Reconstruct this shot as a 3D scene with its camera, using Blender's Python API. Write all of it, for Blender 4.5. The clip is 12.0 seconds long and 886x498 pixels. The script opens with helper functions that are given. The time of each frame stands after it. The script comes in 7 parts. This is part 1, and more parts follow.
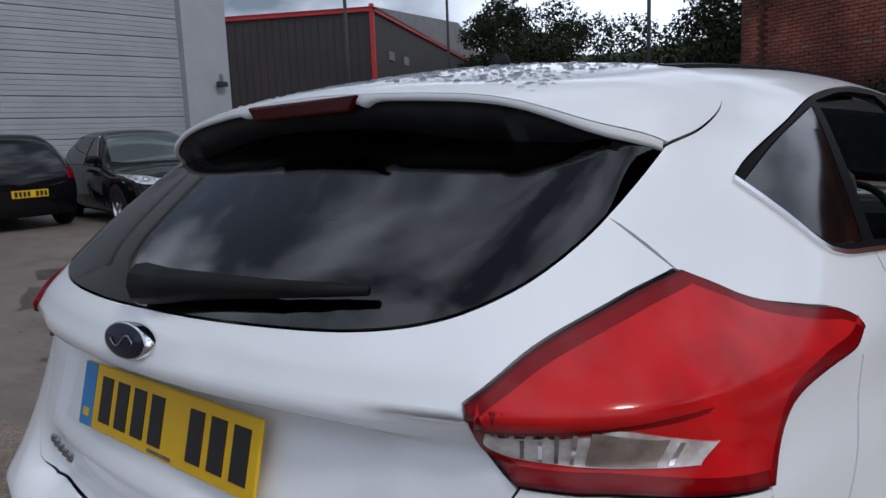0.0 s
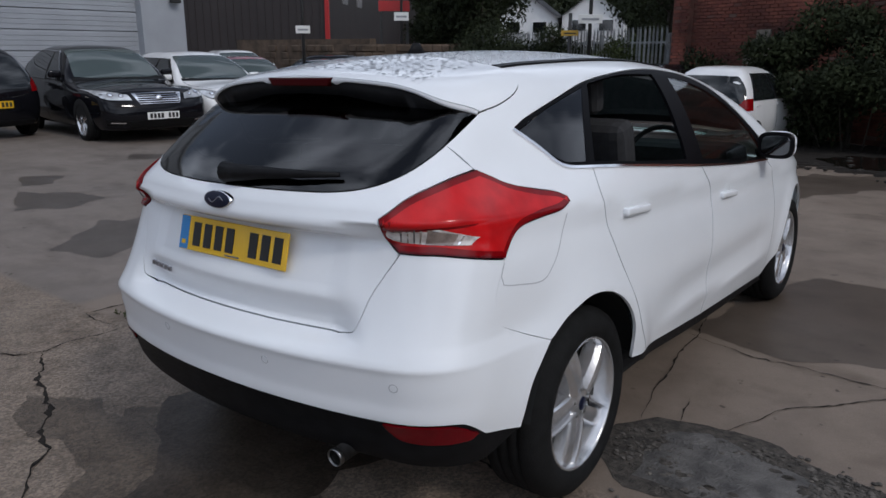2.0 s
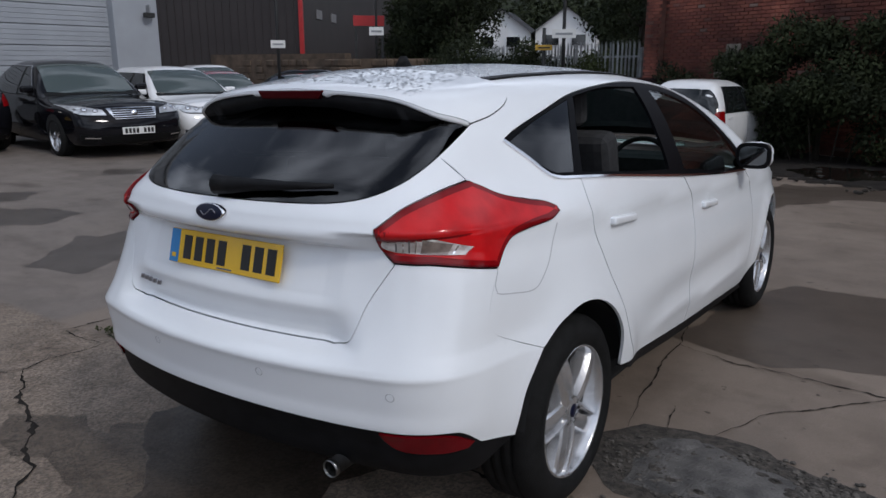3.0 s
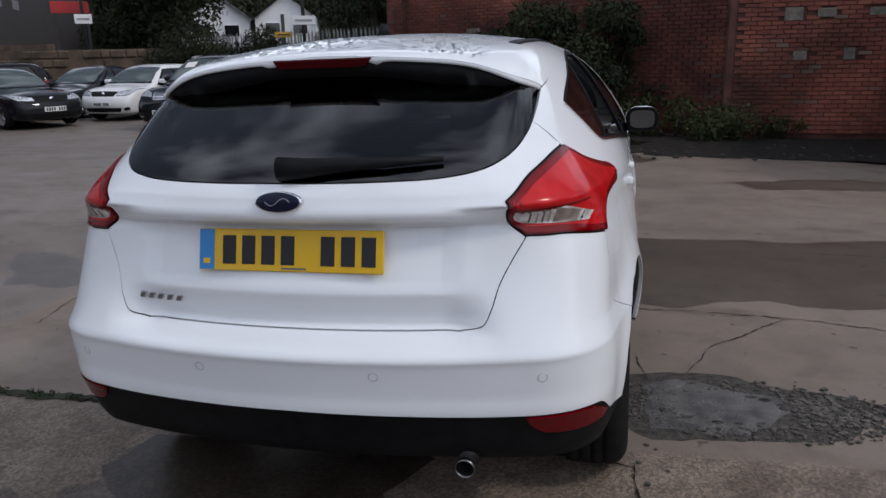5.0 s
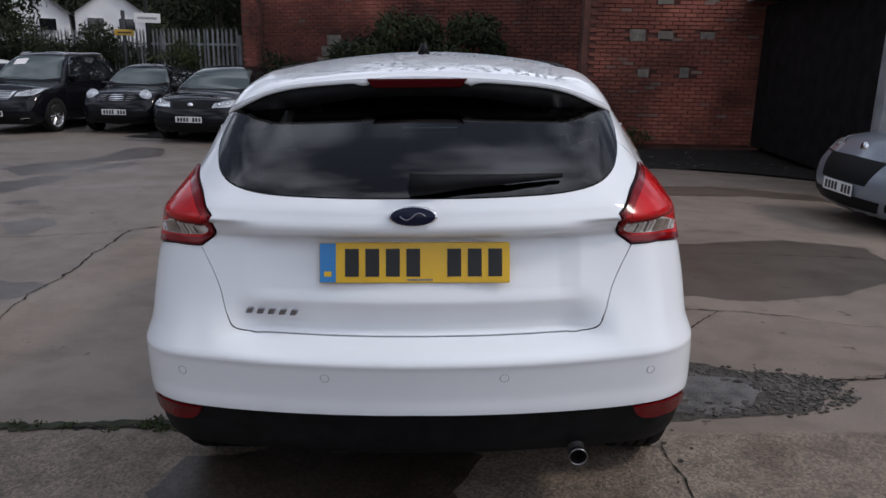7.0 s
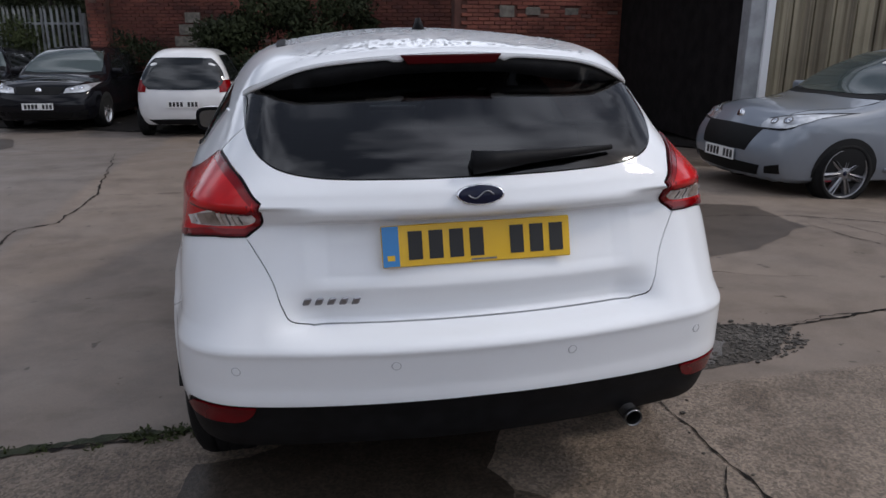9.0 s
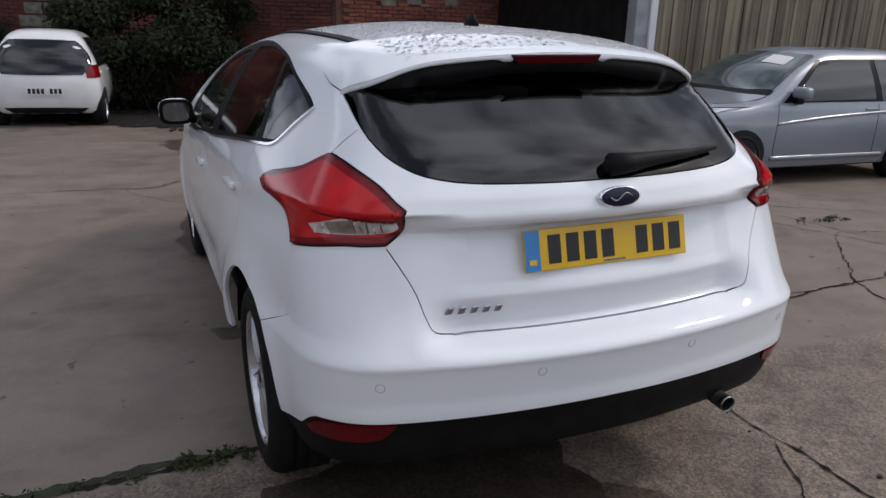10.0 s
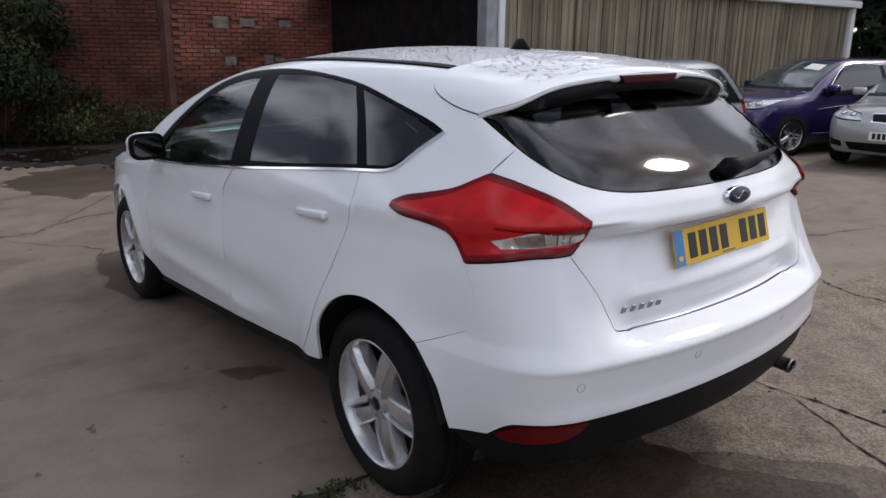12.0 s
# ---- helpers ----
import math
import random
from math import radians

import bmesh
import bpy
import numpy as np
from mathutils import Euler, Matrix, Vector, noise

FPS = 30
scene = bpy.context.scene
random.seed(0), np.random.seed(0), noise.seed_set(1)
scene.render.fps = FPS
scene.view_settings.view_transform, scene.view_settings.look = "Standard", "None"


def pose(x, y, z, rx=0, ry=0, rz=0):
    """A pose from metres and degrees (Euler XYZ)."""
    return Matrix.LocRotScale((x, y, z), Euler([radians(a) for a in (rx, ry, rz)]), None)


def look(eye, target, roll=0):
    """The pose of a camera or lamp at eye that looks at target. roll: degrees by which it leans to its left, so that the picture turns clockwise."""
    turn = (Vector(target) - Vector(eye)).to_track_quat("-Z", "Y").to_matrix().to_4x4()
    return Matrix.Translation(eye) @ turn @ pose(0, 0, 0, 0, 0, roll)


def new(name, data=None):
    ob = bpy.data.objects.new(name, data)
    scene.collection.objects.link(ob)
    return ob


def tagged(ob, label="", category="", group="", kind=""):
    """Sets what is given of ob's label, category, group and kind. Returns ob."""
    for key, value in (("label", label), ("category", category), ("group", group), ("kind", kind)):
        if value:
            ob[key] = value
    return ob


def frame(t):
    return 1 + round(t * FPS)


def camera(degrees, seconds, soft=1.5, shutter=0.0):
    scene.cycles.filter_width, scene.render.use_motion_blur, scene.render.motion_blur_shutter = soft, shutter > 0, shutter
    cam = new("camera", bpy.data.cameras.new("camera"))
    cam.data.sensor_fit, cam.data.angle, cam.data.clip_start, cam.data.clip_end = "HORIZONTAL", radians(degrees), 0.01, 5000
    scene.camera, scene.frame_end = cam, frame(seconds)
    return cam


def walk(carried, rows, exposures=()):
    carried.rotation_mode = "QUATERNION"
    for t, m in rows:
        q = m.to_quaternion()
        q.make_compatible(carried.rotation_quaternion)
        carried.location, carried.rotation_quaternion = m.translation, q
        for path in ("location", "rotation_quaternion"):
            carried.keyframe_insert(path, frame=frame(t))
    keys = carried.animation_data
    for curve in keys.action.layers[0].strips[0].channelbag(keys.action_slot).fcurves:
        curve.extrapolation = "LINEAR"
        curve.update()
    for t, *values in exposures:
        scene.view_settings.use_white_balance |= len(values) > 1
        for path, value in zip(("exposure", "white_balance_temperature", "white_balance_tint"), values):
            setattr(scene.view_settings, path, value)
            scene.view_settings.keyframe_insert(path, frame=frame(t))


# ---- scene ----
from mathutils import geometry

cam = camera(62.1, 12.0)
PATH = [
    (0, (1.018, -1.205, 1.323), (-0.285, 0.279, 1.006), -2.2),
    (0.5, (1.165, -1.483, 1.425), (-0.124, -0.064, 0.856), -4.4),
    (1, (1.423, -1.799, 1.475), (0.338, -0.208, 0.936), -2.5),
    (1.5, (1.674, -1.93, 1.458), (0.521, -0.373, 0.96), -1.3),
    (2, (1.823, -2.039, 1.468), (0.652, -0.503, 0.947), 0.1),
    (2.5, (1.813, -2.09, 1.468), (0.683, -0.517, 0.97), 0.5),
    (3, (1.796, -2.087, 1.463), (0.673, -0.505, 0.978), 0.0),
    (3.2, (1.786, -2.09, 1.463), (0.668, -0.505, 0.977), 0.1),
    (4.8, (0.955, -2.333, 1.407), (0.433, -0.483, 0.856), 0.4),
    (5, (0.81, -2.4, 1.395), (0.351, -0.523, 0.878), -1.1),
    (5.5, (0.486, -2.54, 1.424), (0.161, -0.633, 0.917), -0.3),
    (6, (0.223, -2.548, 1.412), (0.099, -0.621, 0.892), -0.8),
    (6.5, (0.101, -2.598, 1.441), (0.074, -0.665, 0.931), 0.3),
    (7, (0.068, -2.626, 1.444), (0.057, -0.69, 0.941), 1.0),
    (7.2, (0.069, -2.611, 1.446), (0.049, -0.677, 0.937), 0.7),
    (9, (-0.481, -2.552, 1.43), (-0.104, -0.637, 0.868), 0.4),
    (9.5, (-0.797, -2.412, 1.421), (-0.23, -0.579, 0.858), 1.0),
    (10, (-1.193, -2.286, 1.446), (-0.436, -0.526, 0.87), 2.0),
    (10.5, (-1.531, -2.078, 1.412), (-0.586, -0.397, 0.884), 0.8),
    (11, (-1.787, -1.956, 1.436), (-0.657, -0.389, 0.92), 1.0),
    (11.5, (-2.024, -1.9, 1.457), (-0.827, -0.384, 0.938), 0.9),
    (12, (-2.093, -1.884, 1.446), (-0.885, -0.377, 0.927), 0.7),
]
EXPOSURES = [(0, -0.03, 6150, 11), (0.5, -0.02, 6150, 11), (1.0, -0.08, 6150, 11), (1.5, -0.07, 6150, 11), (2.0, 0.06, 6150, 11), (3.2, 0.08, 6150, 11), (5, 0.19, 6250, 12), (7.2, 0.22, 6350, 13), (9.5, 0.28, 6450, 13), (12, 0.56, 6600, 14)]
walk(cam, [(t, look(eye, target, roll)) for t, eye, target, roll in PATH], EXPOSURES)

# ---- world, sun ----
world = bpy.data.worlds.new("sky")
scene.world = world
world.use_nodes = True
wn, wl = world.node_tree.nodes, world.node_tree.links
wn.clear()
SUN_EL, SUN_AZ = 44.0, 98.0  # degrees; azimuth clockwise from +y
sky = wn.new("ShaderNodeTexSky")
sky.sky_type, sky.sun_disc = "NISHITA", False
sky.sun_elevation, sky.sun_rotation = radians(SUN_EL), radians(SUN_AZ)
sky.air_density, sky.dust_density = 1.0, 2.0
coord = wn.new("ShaderNodeTexCoord")
cloud = wn.new("ShaderNodeTexNoise")
cloud.inputs["Scale"].default_value, cloud.inputs["Detail"].default_value, cloud.inputs["Roughness"].default_value = 2.3, 6, 0.50
cmap = wn.new("ShaderNodeMapping")
cmap.inputs["Scale"].default_value = (1, 1, 2.2)
cmap.inputs["Rotation"].default_value = (0, 0, radians(250))
wl.new(coord.outputs["Generated"], cmap.inputs["Vector"])
wl.new(cmap.outputs["Vector"], cloud.inputs["Vector"])
ramp = wn.new("ShaderNodeValToRGB")
for e, (p, c) in zip((ramp.color_ramp.elements[0], ramp.color_ramp.elements[1]), ((0.42, (1.55, 1.75, 2.2, 1)), (0.62, (11.2, 11.9, 13.2, 1)))):
    e.position, e.color = p, c
wl.new(cloud.outputs["Fac"], ramp.inputs["Fac"])
cover = wn.new("ShaderNodeMix")
cover.data_type = "RGBA"
cover.inputs["Factor"].default_value = 0.82
wl.new(sky.outputs["Color"], cover.inputs["A"])
wl.new(ramp.outputs["Color"], cover.inputs["B"])
bg = wn.new("ShaderNodeBackground")
bg.inputs["Strength"].default_value = 0.108
wl.new(cover.outputs["Result"], bg.inputs["Color"])
wout = wn.new("ShaderNodeOutputWorld")
wl.new(bg.outputs["Background"], wout.inputs["Surface"])

sun = new("sun", bpy.data.lights.new("sun", "SUN"))
sun.data.energy, sun.data.angle, sun.data.color = 0.95, radians(8), (1.0, 0.94, 0.86)
a, e = radians(SUN_AZ), radians(SUN_EL)
sun.matrix_world = look((0, 0, 0), (-math.sin(a) * math.cos(e), -math.cos(a) * math.cos(e), -math.sin(e)))
sun.location = (0, 0, 30)


# ---- materials ----
def material(name, colour, rough=0.5, metal=0.0, coat=0.0, vary=0.0, scale=8.0, bump=0.0, bump_scale=60.0, spec=0.5, second=None, detail=6, wet=False):
    m = bpy.data.materials.new(name)
    m.use_nodes = True
    n, l = m.node_tree.nodes, m.node_tree.links
    b = n["Principled BSDF"]
    b.inputs["Base Color"].default_value = (*colour, 1)
    b.inputs["Roughness"].default_value, b.inputs["Metallic"].default_value = rough, metal
    b.inputs["Coat Weight"].default_value, b.inputs["Coat Roughness"].default_value = coat, 0.04
    b.inputs["Specular IOR Level"].default_value = spec
    if vary or bump:
        tc = n.new("ShaderNodeTexCoord")
    if vary:
        t = n.new("ShaderNodeTexNoise")
        t.inputs["Scale"].default_value, t.inputs["Detail"].default_value = scale, detail
        r = n.new("ShaderNodeValToRGB")
        other = second or tuple(c * (1 - vary) for c in colour)
        r.color_ramp.elements[0].position, r.color_ramp.elements[0].color = 0.35, (*other, 1)
        r.color_ramp.elements[1].position, r.color_ramp.elements[1].color = 0.65, (*colour, 1)
        l.new(tc.outputs["Object"], t.inputs["Vector"])
        l.new(t.outputs["Fac"], r.inputs["Fac"])
        l.new(r.outputs["Color"], b.inputs["Base Color"])
    if bump:
        t2 = n.new("ShaderNodeTexNoise")
        t2.inputs["Scale"].default_value, t2.inputs["Detail"].default_value = bump_scale, 5
        bp = n.new("ShaderNodeBump")
        bp.inputs["Strength"].default_value, bp.inputs["Distance"].default_value = bump, 0.01
        l.new(tc.outputs["Object"], t2.inputs["Vector"])
        l.new(t2.outputs["Fac"], bp.inputs["Height"])
        l.new(bp.outputs["Normal"], b.inputs["Normal"])
        if wet:
            bp.inputs["Distance"].default_value = 0.02
            l.new(bp.outputs["Normal"], b.inputs["Coat Normal"])
    return m


def glass(name, tint, gloss=0.10, haze=0.03):
    """A pane: tinted see-through with a mirror gloss that grows at a slant."""
    m = bpy.data.materials.new(name)
    m.use_nodes = True
    n, l = m.node_tree.nodes, m.node_tree.links
    n.clear()
    clear, shine, mix, out = n.new("ShaderNodeBsdfTransparent"), n.new("ShaderNodeBsdfGlossy"), n.new("ShaderNodeMixShader"), n.new("ShaderNodeOutputMaterial")
    clear.inputs["Color"].default_value = (*tint, 1)
    shine.inputs["Roughness"].default_value = haze
    fres = n.new("ShaderNodeFresnel")
    fres.inputs["IOR"].default_value = 1.5 + gloss
    l.new(fres.outputs["Fac"], mix.inputs["Fac"])
    l.new(clear.outputs[0], mix.inputs[1])
    l.new(shine.outputs[0], mix.inputs[2])
    l.new(mix.outputs[0], out.inputs["Surface"])
    return m


WHITE = material("white car paint", (0.80, 0.82, 0.84), 0.5, coat=0.85, vary=0.03, scale=3, spec=0.2)
BLACK_PLASTIC = material("grained black plastic", (0.009, 0.009, 0.010), 0.55, vary=0.4, scale=20, spec=0.14, bump=0.15, bump_scale=400)
GLOSS_BLACK = material("satin black trim", (0.005, 0.005, 0.006), 0.30, spec=0.10)
PILLAR = material("black pillar film", (0.004, 0.004, 0.005), 0.45, spec=0.04)
DARK_CHROME = material("dulled chrome script", (0.30, 0.30, 0.32), 0.30, metal=1.0)
DARK_GAP = material("dark gap", (0.006, 0.006, 0.006), 0.9)
# silver barrel, with the shadow inside the wheel put into its colour
BARREL = material("shade-darkened rim barrel", (0.16, 0.155, 0.15), 0.45, metal=0.5, vary=0.35, scale=20)
MIRROR = material("dark mirror glass", (0.16, 0.17, 0.18), 0.05, metal=1.0)
CHROME = material("chrome", (0.8, 0.8, 0.82), 0.12, metal=1.0)
ALLOY = material("silver alloy", (0.62, 0.62, 0.63), 0.27, metal=0.8, coat=0.5, vary=0.12, scale=30)
RUBBER = material("tyre rubber", (0.010, 0.010, 0.010), 0.8, spec=0.2, vary=0.4, scale=25, bump=0.2, bump_scale=180)
BRIGHT_RED = material("bright red lamp lens", (0.56, 0.010, 0.012), 0.15, coat=0.15, vary=0.30, scale=12, spec=0.25)
LENS_GREY = material("lamp bulb recess", (0.20, 0.19, 0.19), 0.2, metal=0.3, vary=0.4, scale=60)
RED_LENS = material("red lamp lens", (0.21, 0.002, 0.004), 0.12, coat=0.1, vary=0.25, scale=11, spec=0.25)
DARK_RED = material("dark red lamp lens", (0.13, 0.002, 0.005), 0.15, coat=0.1, vary=0.3, scale=10, spec=0.25)
CLEAR_LENS = material("clear lamp lens", (0.74, 0.71, 0.68), 0.16, metal=0.2, coat=0.6, vary=0.4, scale=38, second=(0.42, 0.36, 0.34))
AMBER_LENS = material("dull amber lamp lens", (0.30, 0.24, 0.21), 0.18, metal=0.2, coat=0.5, vary=0.4, scale=45)
STOP_RED = material("dark stop lamp", (0.045, 0.002, 0.003), 0.15, spec=0.12)
YELLOW = material("yellow plate", (0.72, 0.43, 0.0), 0.4, coat=0.3, vary=0.08, scale=12)
PLATE_WHITE = material("white plate", (0.75, 0.75, 0.73), 0.4, coat=0.3)
PLATE_BLUE = material("blue plate band", (0.02, 0.20, 0.50), 0.4, coat=0.3)
INK = material("black characters", (0.012, 0.012, 0.012), 0.5)
NAVY = material("dark blue enamel", (0.004, 0.006, 0.024), 0.3, coat=0.25, spec=0.2)
CABIN = material("dark cabin cloth", (0.028, 0.028, 0.030), 0.9, vary=0.35, scale=30)
TINT = glass("privacy glass", (0.055, 0.058, 0.062), 0.18, 0.06)
CLEAR = glass("green tinted glass", (0.62, 0.78, 0.72), 0.06)
SCREEN = material("car windscreen", (0.055, 0.072, 0.070), 0.03, spec=0.7)
EDGE = material("pale seam", (0.45, 0.46, 0.48), 0.5)
DARK_GLASS = material("dark car glass", (0.010, 0.012, 0.013), 0.04, spec=0.6)


# ---- building helpers ----
def mesh_of(name, verts, faces, mat, parent=None, normals=None, smooth=True, label=""):
    me = bpy.data.meshes.new(name)
    me.from_pydata([tuple(map(float, v)) for v in verts], [], [tuple(map(int, f)) for f in faces])
    me.materials.append(mat)
    if smooth:
        me.polygons.foreach_set("use_smooth", [True] * len(me.polygons))
    me.update()
    if normals is not None:
        me.normals_split_custom_set_from_vertices([tuple(map(float, v)) for v in normals])
    ob = new(name, me)
    ob.parent = parent
    if label:
        ob["label"] = label
    return ob


def part(name, bm, mat, parent=None, label="", smooth=False):
    me = bpy.data.meshes.new(name)
    bm.to_mesh(me)
    bm.free()
    me.materials.append(mat)
    if smooth:
        me.polygons.foreach_set("use_smooth", [True] * len(me.polygons))
    ob = new(name, me)
    ob.parent = parent
    if label:
        ob["label"] = label
    return ob


def thing(name, m, label, category, group=""):
    ob = new(name)
    ob.matrix_world = m
    ob.empty_display_size = 0.1
    return tagged(ob, label, category, group)


def box_bm(lo, hi, bevel=0.0, segments=2, m=None):
    bm = bmesh.new()
    lo, hi = Vector(lo), Vector(hi)
    bmesh.ops.create_cube(bm, size=1, matrix=Matrix.Translation((lo + hi) / 2) @ Matrix.Diagonal((*(hi - lo), 1)))
    if bevel:
        bmesh.ops.bevel(bm, geom=bm.edges[:], offset=bevel, segments=segments, affect="EDGES", profile=0.6)
    if m:
        bm.transform(m)
    return bm


def lathe(profile, count=48, m=None, closed=False):
    """Verts and faces of a profile of (radius, height) turned about z."""
    v, f, n = [], [], len(profile)
    for i in range(count):
        c, s = math.cos(2 * math.pi * i / count), math.sin(2 * math.pi * i / count)
        v += [Vector((r * c, r * s, h)) for r, h in profile]
    for i in range(count):
        j = (i + 1) % count
        for k in range(n if closed else n - 1):
            q = (k + 1) % n
            f.append((i * n + k, j * n + k, j * n + q, i * n + q))
    return [m @ p if m else p for p in v], f


def tube(points, radius, sides=8, squash=1.0):
    """Verts and faces of a tube along points."""
    pts = [Vector(p) for p in points]
    v, f = [], []
    for i, p in enumerate(pts):
        d = (pts[min(i + 1, len(pts) - 1)] - pts[max(i - 1, 0)]).normalized()
        u = d.cross(Vector((0, 0, 1)))
        u = u.normalized() if u.length > 1e-4 else Vector((1, 0, 0))
        w = u.cross(d)
        r = radius(i / (len(pts) - 1)) if callable(radius) else radius
        for k in range(sides):
            t = 2 * math.pi * k / sides
            v.append(p + r * (u * math.cos(t) + w * math.sin(t) * squash))
    for i in range(len(pts) - 1):
        for k in range(sides):
            q = (k + 1) % sides
            f.append((i * sides + k, i * sides + q, (i + 1) * sides + q, (i + 1) * sides + k))
    f += [tuple(range(sides - 1, -1, -1)), tuple(range((len(pts) - 1) * sides, len(pts) * sides))]
    return v, f


# ---- car bodies: a level set, and panels laid on it ----
def curve(*pts, soft=0.03):
    """A smooth curve through pairs (a, b), as a function of a."""
    a, b = np.array(pts, float).T
    s = np.linspace(a[0] - 0.3, a[-1] + 0.3, 1200)
    m = np.gradient(b, a)
    i = np.clip(np.searchsorted(a, s) - 1, 0, len(a) - 2)
    h = a[i + 1] - a[i]
    t = np.clip((s - a[i]) / h, 0, 1)
    v = (2*t**3 - 3*t**2 + 1) * b[i] + (t**3 - 2*t**2 + t) * h * m[i] + (3*t**2 - 2*t**3) * b[i + 1] + (t**3 - t**2) * h * m[i + 1]
    n = max(1, int(soft / (s[1] - s[0])))
    k = np.hanning(2 * n + 3)
    v = np.convolve(np.pad(v, n + 1, "edge"), k / k.sum(), "valid")
    return lambda q: np.interp(q, s, v)


def smax(a, b, k):
    h = np.maximum(k - np.abs(a - b), 0)
    return np.maximum(a, b) + h * h / (4 * k)


def hatch_shape(steep=False):
    """The body; steep: with the tail carried up to the roof spoiler's edge."""
    back = curve((0.16, -0.56), (0.24, -0.66), (0.34, -0.748), (0.45, -0.785), (0.482, -0.799), (0.50, -0.801), (0.525, -0.801), (0.57, -0.807), (0.62, -0.816), (0.642, -0.821), (0.655, -0.811), (0.675, -0.772), (0.695, -0.726), (0.72, -0.717), (0.757, -0.726), (0.792, -0.733), (0.81, -0.730), (0.86, -0.712), (0.90, -0.699), (0.945, -0.683), (0.955, -0.684), (0.961, -0.702), (0.968, -0.717), (1.03, -0.729), (1.075, -0.70), (1.15, -0.628), (1.25, -0.535 if steep else -0.508), (1.36, -0.425 if steep else -0.355), (1.5, -0.28 if steep else -0.16), soft=0.003)
    flank = curve((0.16, -0.56), (0.24, -0.66), (0.34, -0.748), (0.45, -0.785), (0.482, -0.799), (0.50, -0.801), (0.525, -0.801), (0.57, -0.807), (0.62, -0.815), (0.644, -0.820), (0.655, -0.813), (0.72, -0.775), (0.80, -0.737), (0.87, -0.712), (0.93, -0.696), (0.958, -0.691), (0.974, -0.703), (0.988, -0.717), (1.03, -0.728), (1.1, -0.68), (1.5, -0.28), soft=0.004)
    wide = curve((0.15, 0.82), (0.3, 0.872), (0.45, 0.902), (0.6, 0.908), (0.75, 0.893), (0.9, 0.868), (1.0, 0.85), (1.06, 0.826), (1.15, 0.778), (1.25, 0.715), (1.35, 0.635), (1.42, 0.56), (1.47, 0.46), (1.55, 0.3))
    pinch = curve((0.2, 0.07), (0.6, 0.075), (0.9, 0.085), (1.0, 0.10), (1.12, 0.155), (1.25, 0.16), (1.4, 0.13))
    top = curve((-0.6, 1.34), (-0.4, 1.385), (0.0, 1.445), (0.4, 1.467), (0.8, 1.475), (1.2, 1.46), (1.6, 1.405), (1.95, 1.28), (2.35, 1.06), (2.6, 0.99), (3.0, 0.93), (3.3, 0.85), (3.5, 0.74), (3.6, 0.6), soft=0.06)
    recess = curve((1.08, 0), (1.12, 0.003), (1.17, 0.018), (1.25, 0.052), (1.30, 0.069), (1.38, 0.095), (1.5, 0.11))
    crown = curve((-0.6, 0.17), (1.6, 0.17), (2.4, 0.12), (3.6, 0.16))

    def shape(p):
        x, y, z = np.abs(p[..., 0]), p[..., 1], p[..., 2]
        w = wide(z) - pinch(z) * np.clip(0.5 - y, 0, None) ** 2 - 0.16 * np.clip(y - 2.3, 0, None) ** 2
        for c in (0.0, 2.648):
            r = np.hypot(y - c, z - 0.33)
            w = w + 0.016 * np.exp(-((r - 0.37) / 0.07) ** 2) * (z < 0.9)
        w = w - (0.013 * np.exp(-((z - 0.53) / 0.07) ** 2) - 0.007 * np.exp(-np.abs(z - 0.435 + 0.02 * (y - 1.2)) / 0.022)) * np.clip((y - 0.45) / 0.3, 0, 1) * np.clip((2.15 - y) / 0.3, 0, 1)
        ridge = 0.985 - 0.055 * y
        w = w + 0.005 * np.exp(-np.abs(z - ridge) / 0.03) - 0.004 * np.exp(-((z - ridge + 0.07) / 0.04) ** 2)
        # the bumper's crease runs on round the corner
        c = np.clip((z - 0.640) / 0.05, 0, 1) - np.clip((z - 0.72) / 0.16, 0, 1)
        w = w - 0.012 * c * np.clip((-0.12 - y) / 0.2, 0, 1)
        hollow = 0.008 * np.clip((0.46 - x) / 0.06, 0, 1) * np.clip((z - 0.79) / 0.03, 0, 1) * np.clip((0.980 - z) / 0.015, 0, 1)
        out = np.clip((x - 0.40) / 0.18, 0, 1)
        out = out * out * (3 - 2 * out) * (z < 1.0)
        r = back(z) * (1 - out) + flank(z) * out + (0.215 + 0.09 * np.clip((z - 0.93) / 0.15, 0, 1)) * x * x + hollow
        if not steep:  # the rear glass runs up well inside the spoiler's edge
            up = np.clip((0.60 - x) / 0.16, 0, 1)
            r = r + recess(z) * up * up * (3 - 2 * up)
        side, rear = x - w, r - y
        f = smax(side, rear, 0.16)
        f = smax(f, y - (3.53 - 0.25 * x * x - 0.6 * np.clip(z - 0.62, 0, 1) ** 2), 0.12)
        f = smax(f, z - (top(y) - crown(y) * x * x), 0.05)
        return smax(f, 0.17 - z, 0.03)
    return shape


def gradient(shape, p, d=0.004):
    g = np.stack([shape(p + d * e) - shape(p - d * e) for e in np.eye(3)], -1)
    return g / np.maximum(np.linalg.norm(g, axis=-1, keepdims=True), 1e-9)


def cast(shape, o, d, far=2.2):
    """Where rays from inside leave the body."""
    lo, hi = np.zeros(len(o)), np.full(len(o), far)
    s = np.linspace(0, far, 90)
    inside = np.stack([shape(o + t * d) < 0 for t in s], 1)
    first = np.argmin(inside, 1)
    lo, hi = s[np.maximum(first - 1, 0)], s[first]
    for _ in range(22):
        mid = (lo + hi) / 2
        ins = shape(o + mid[:, None] * d) < 0
        lo, hi = np.where(ins, mid, lo), np.where(ins, hi, mid)
    return o + hi[:, None] * d


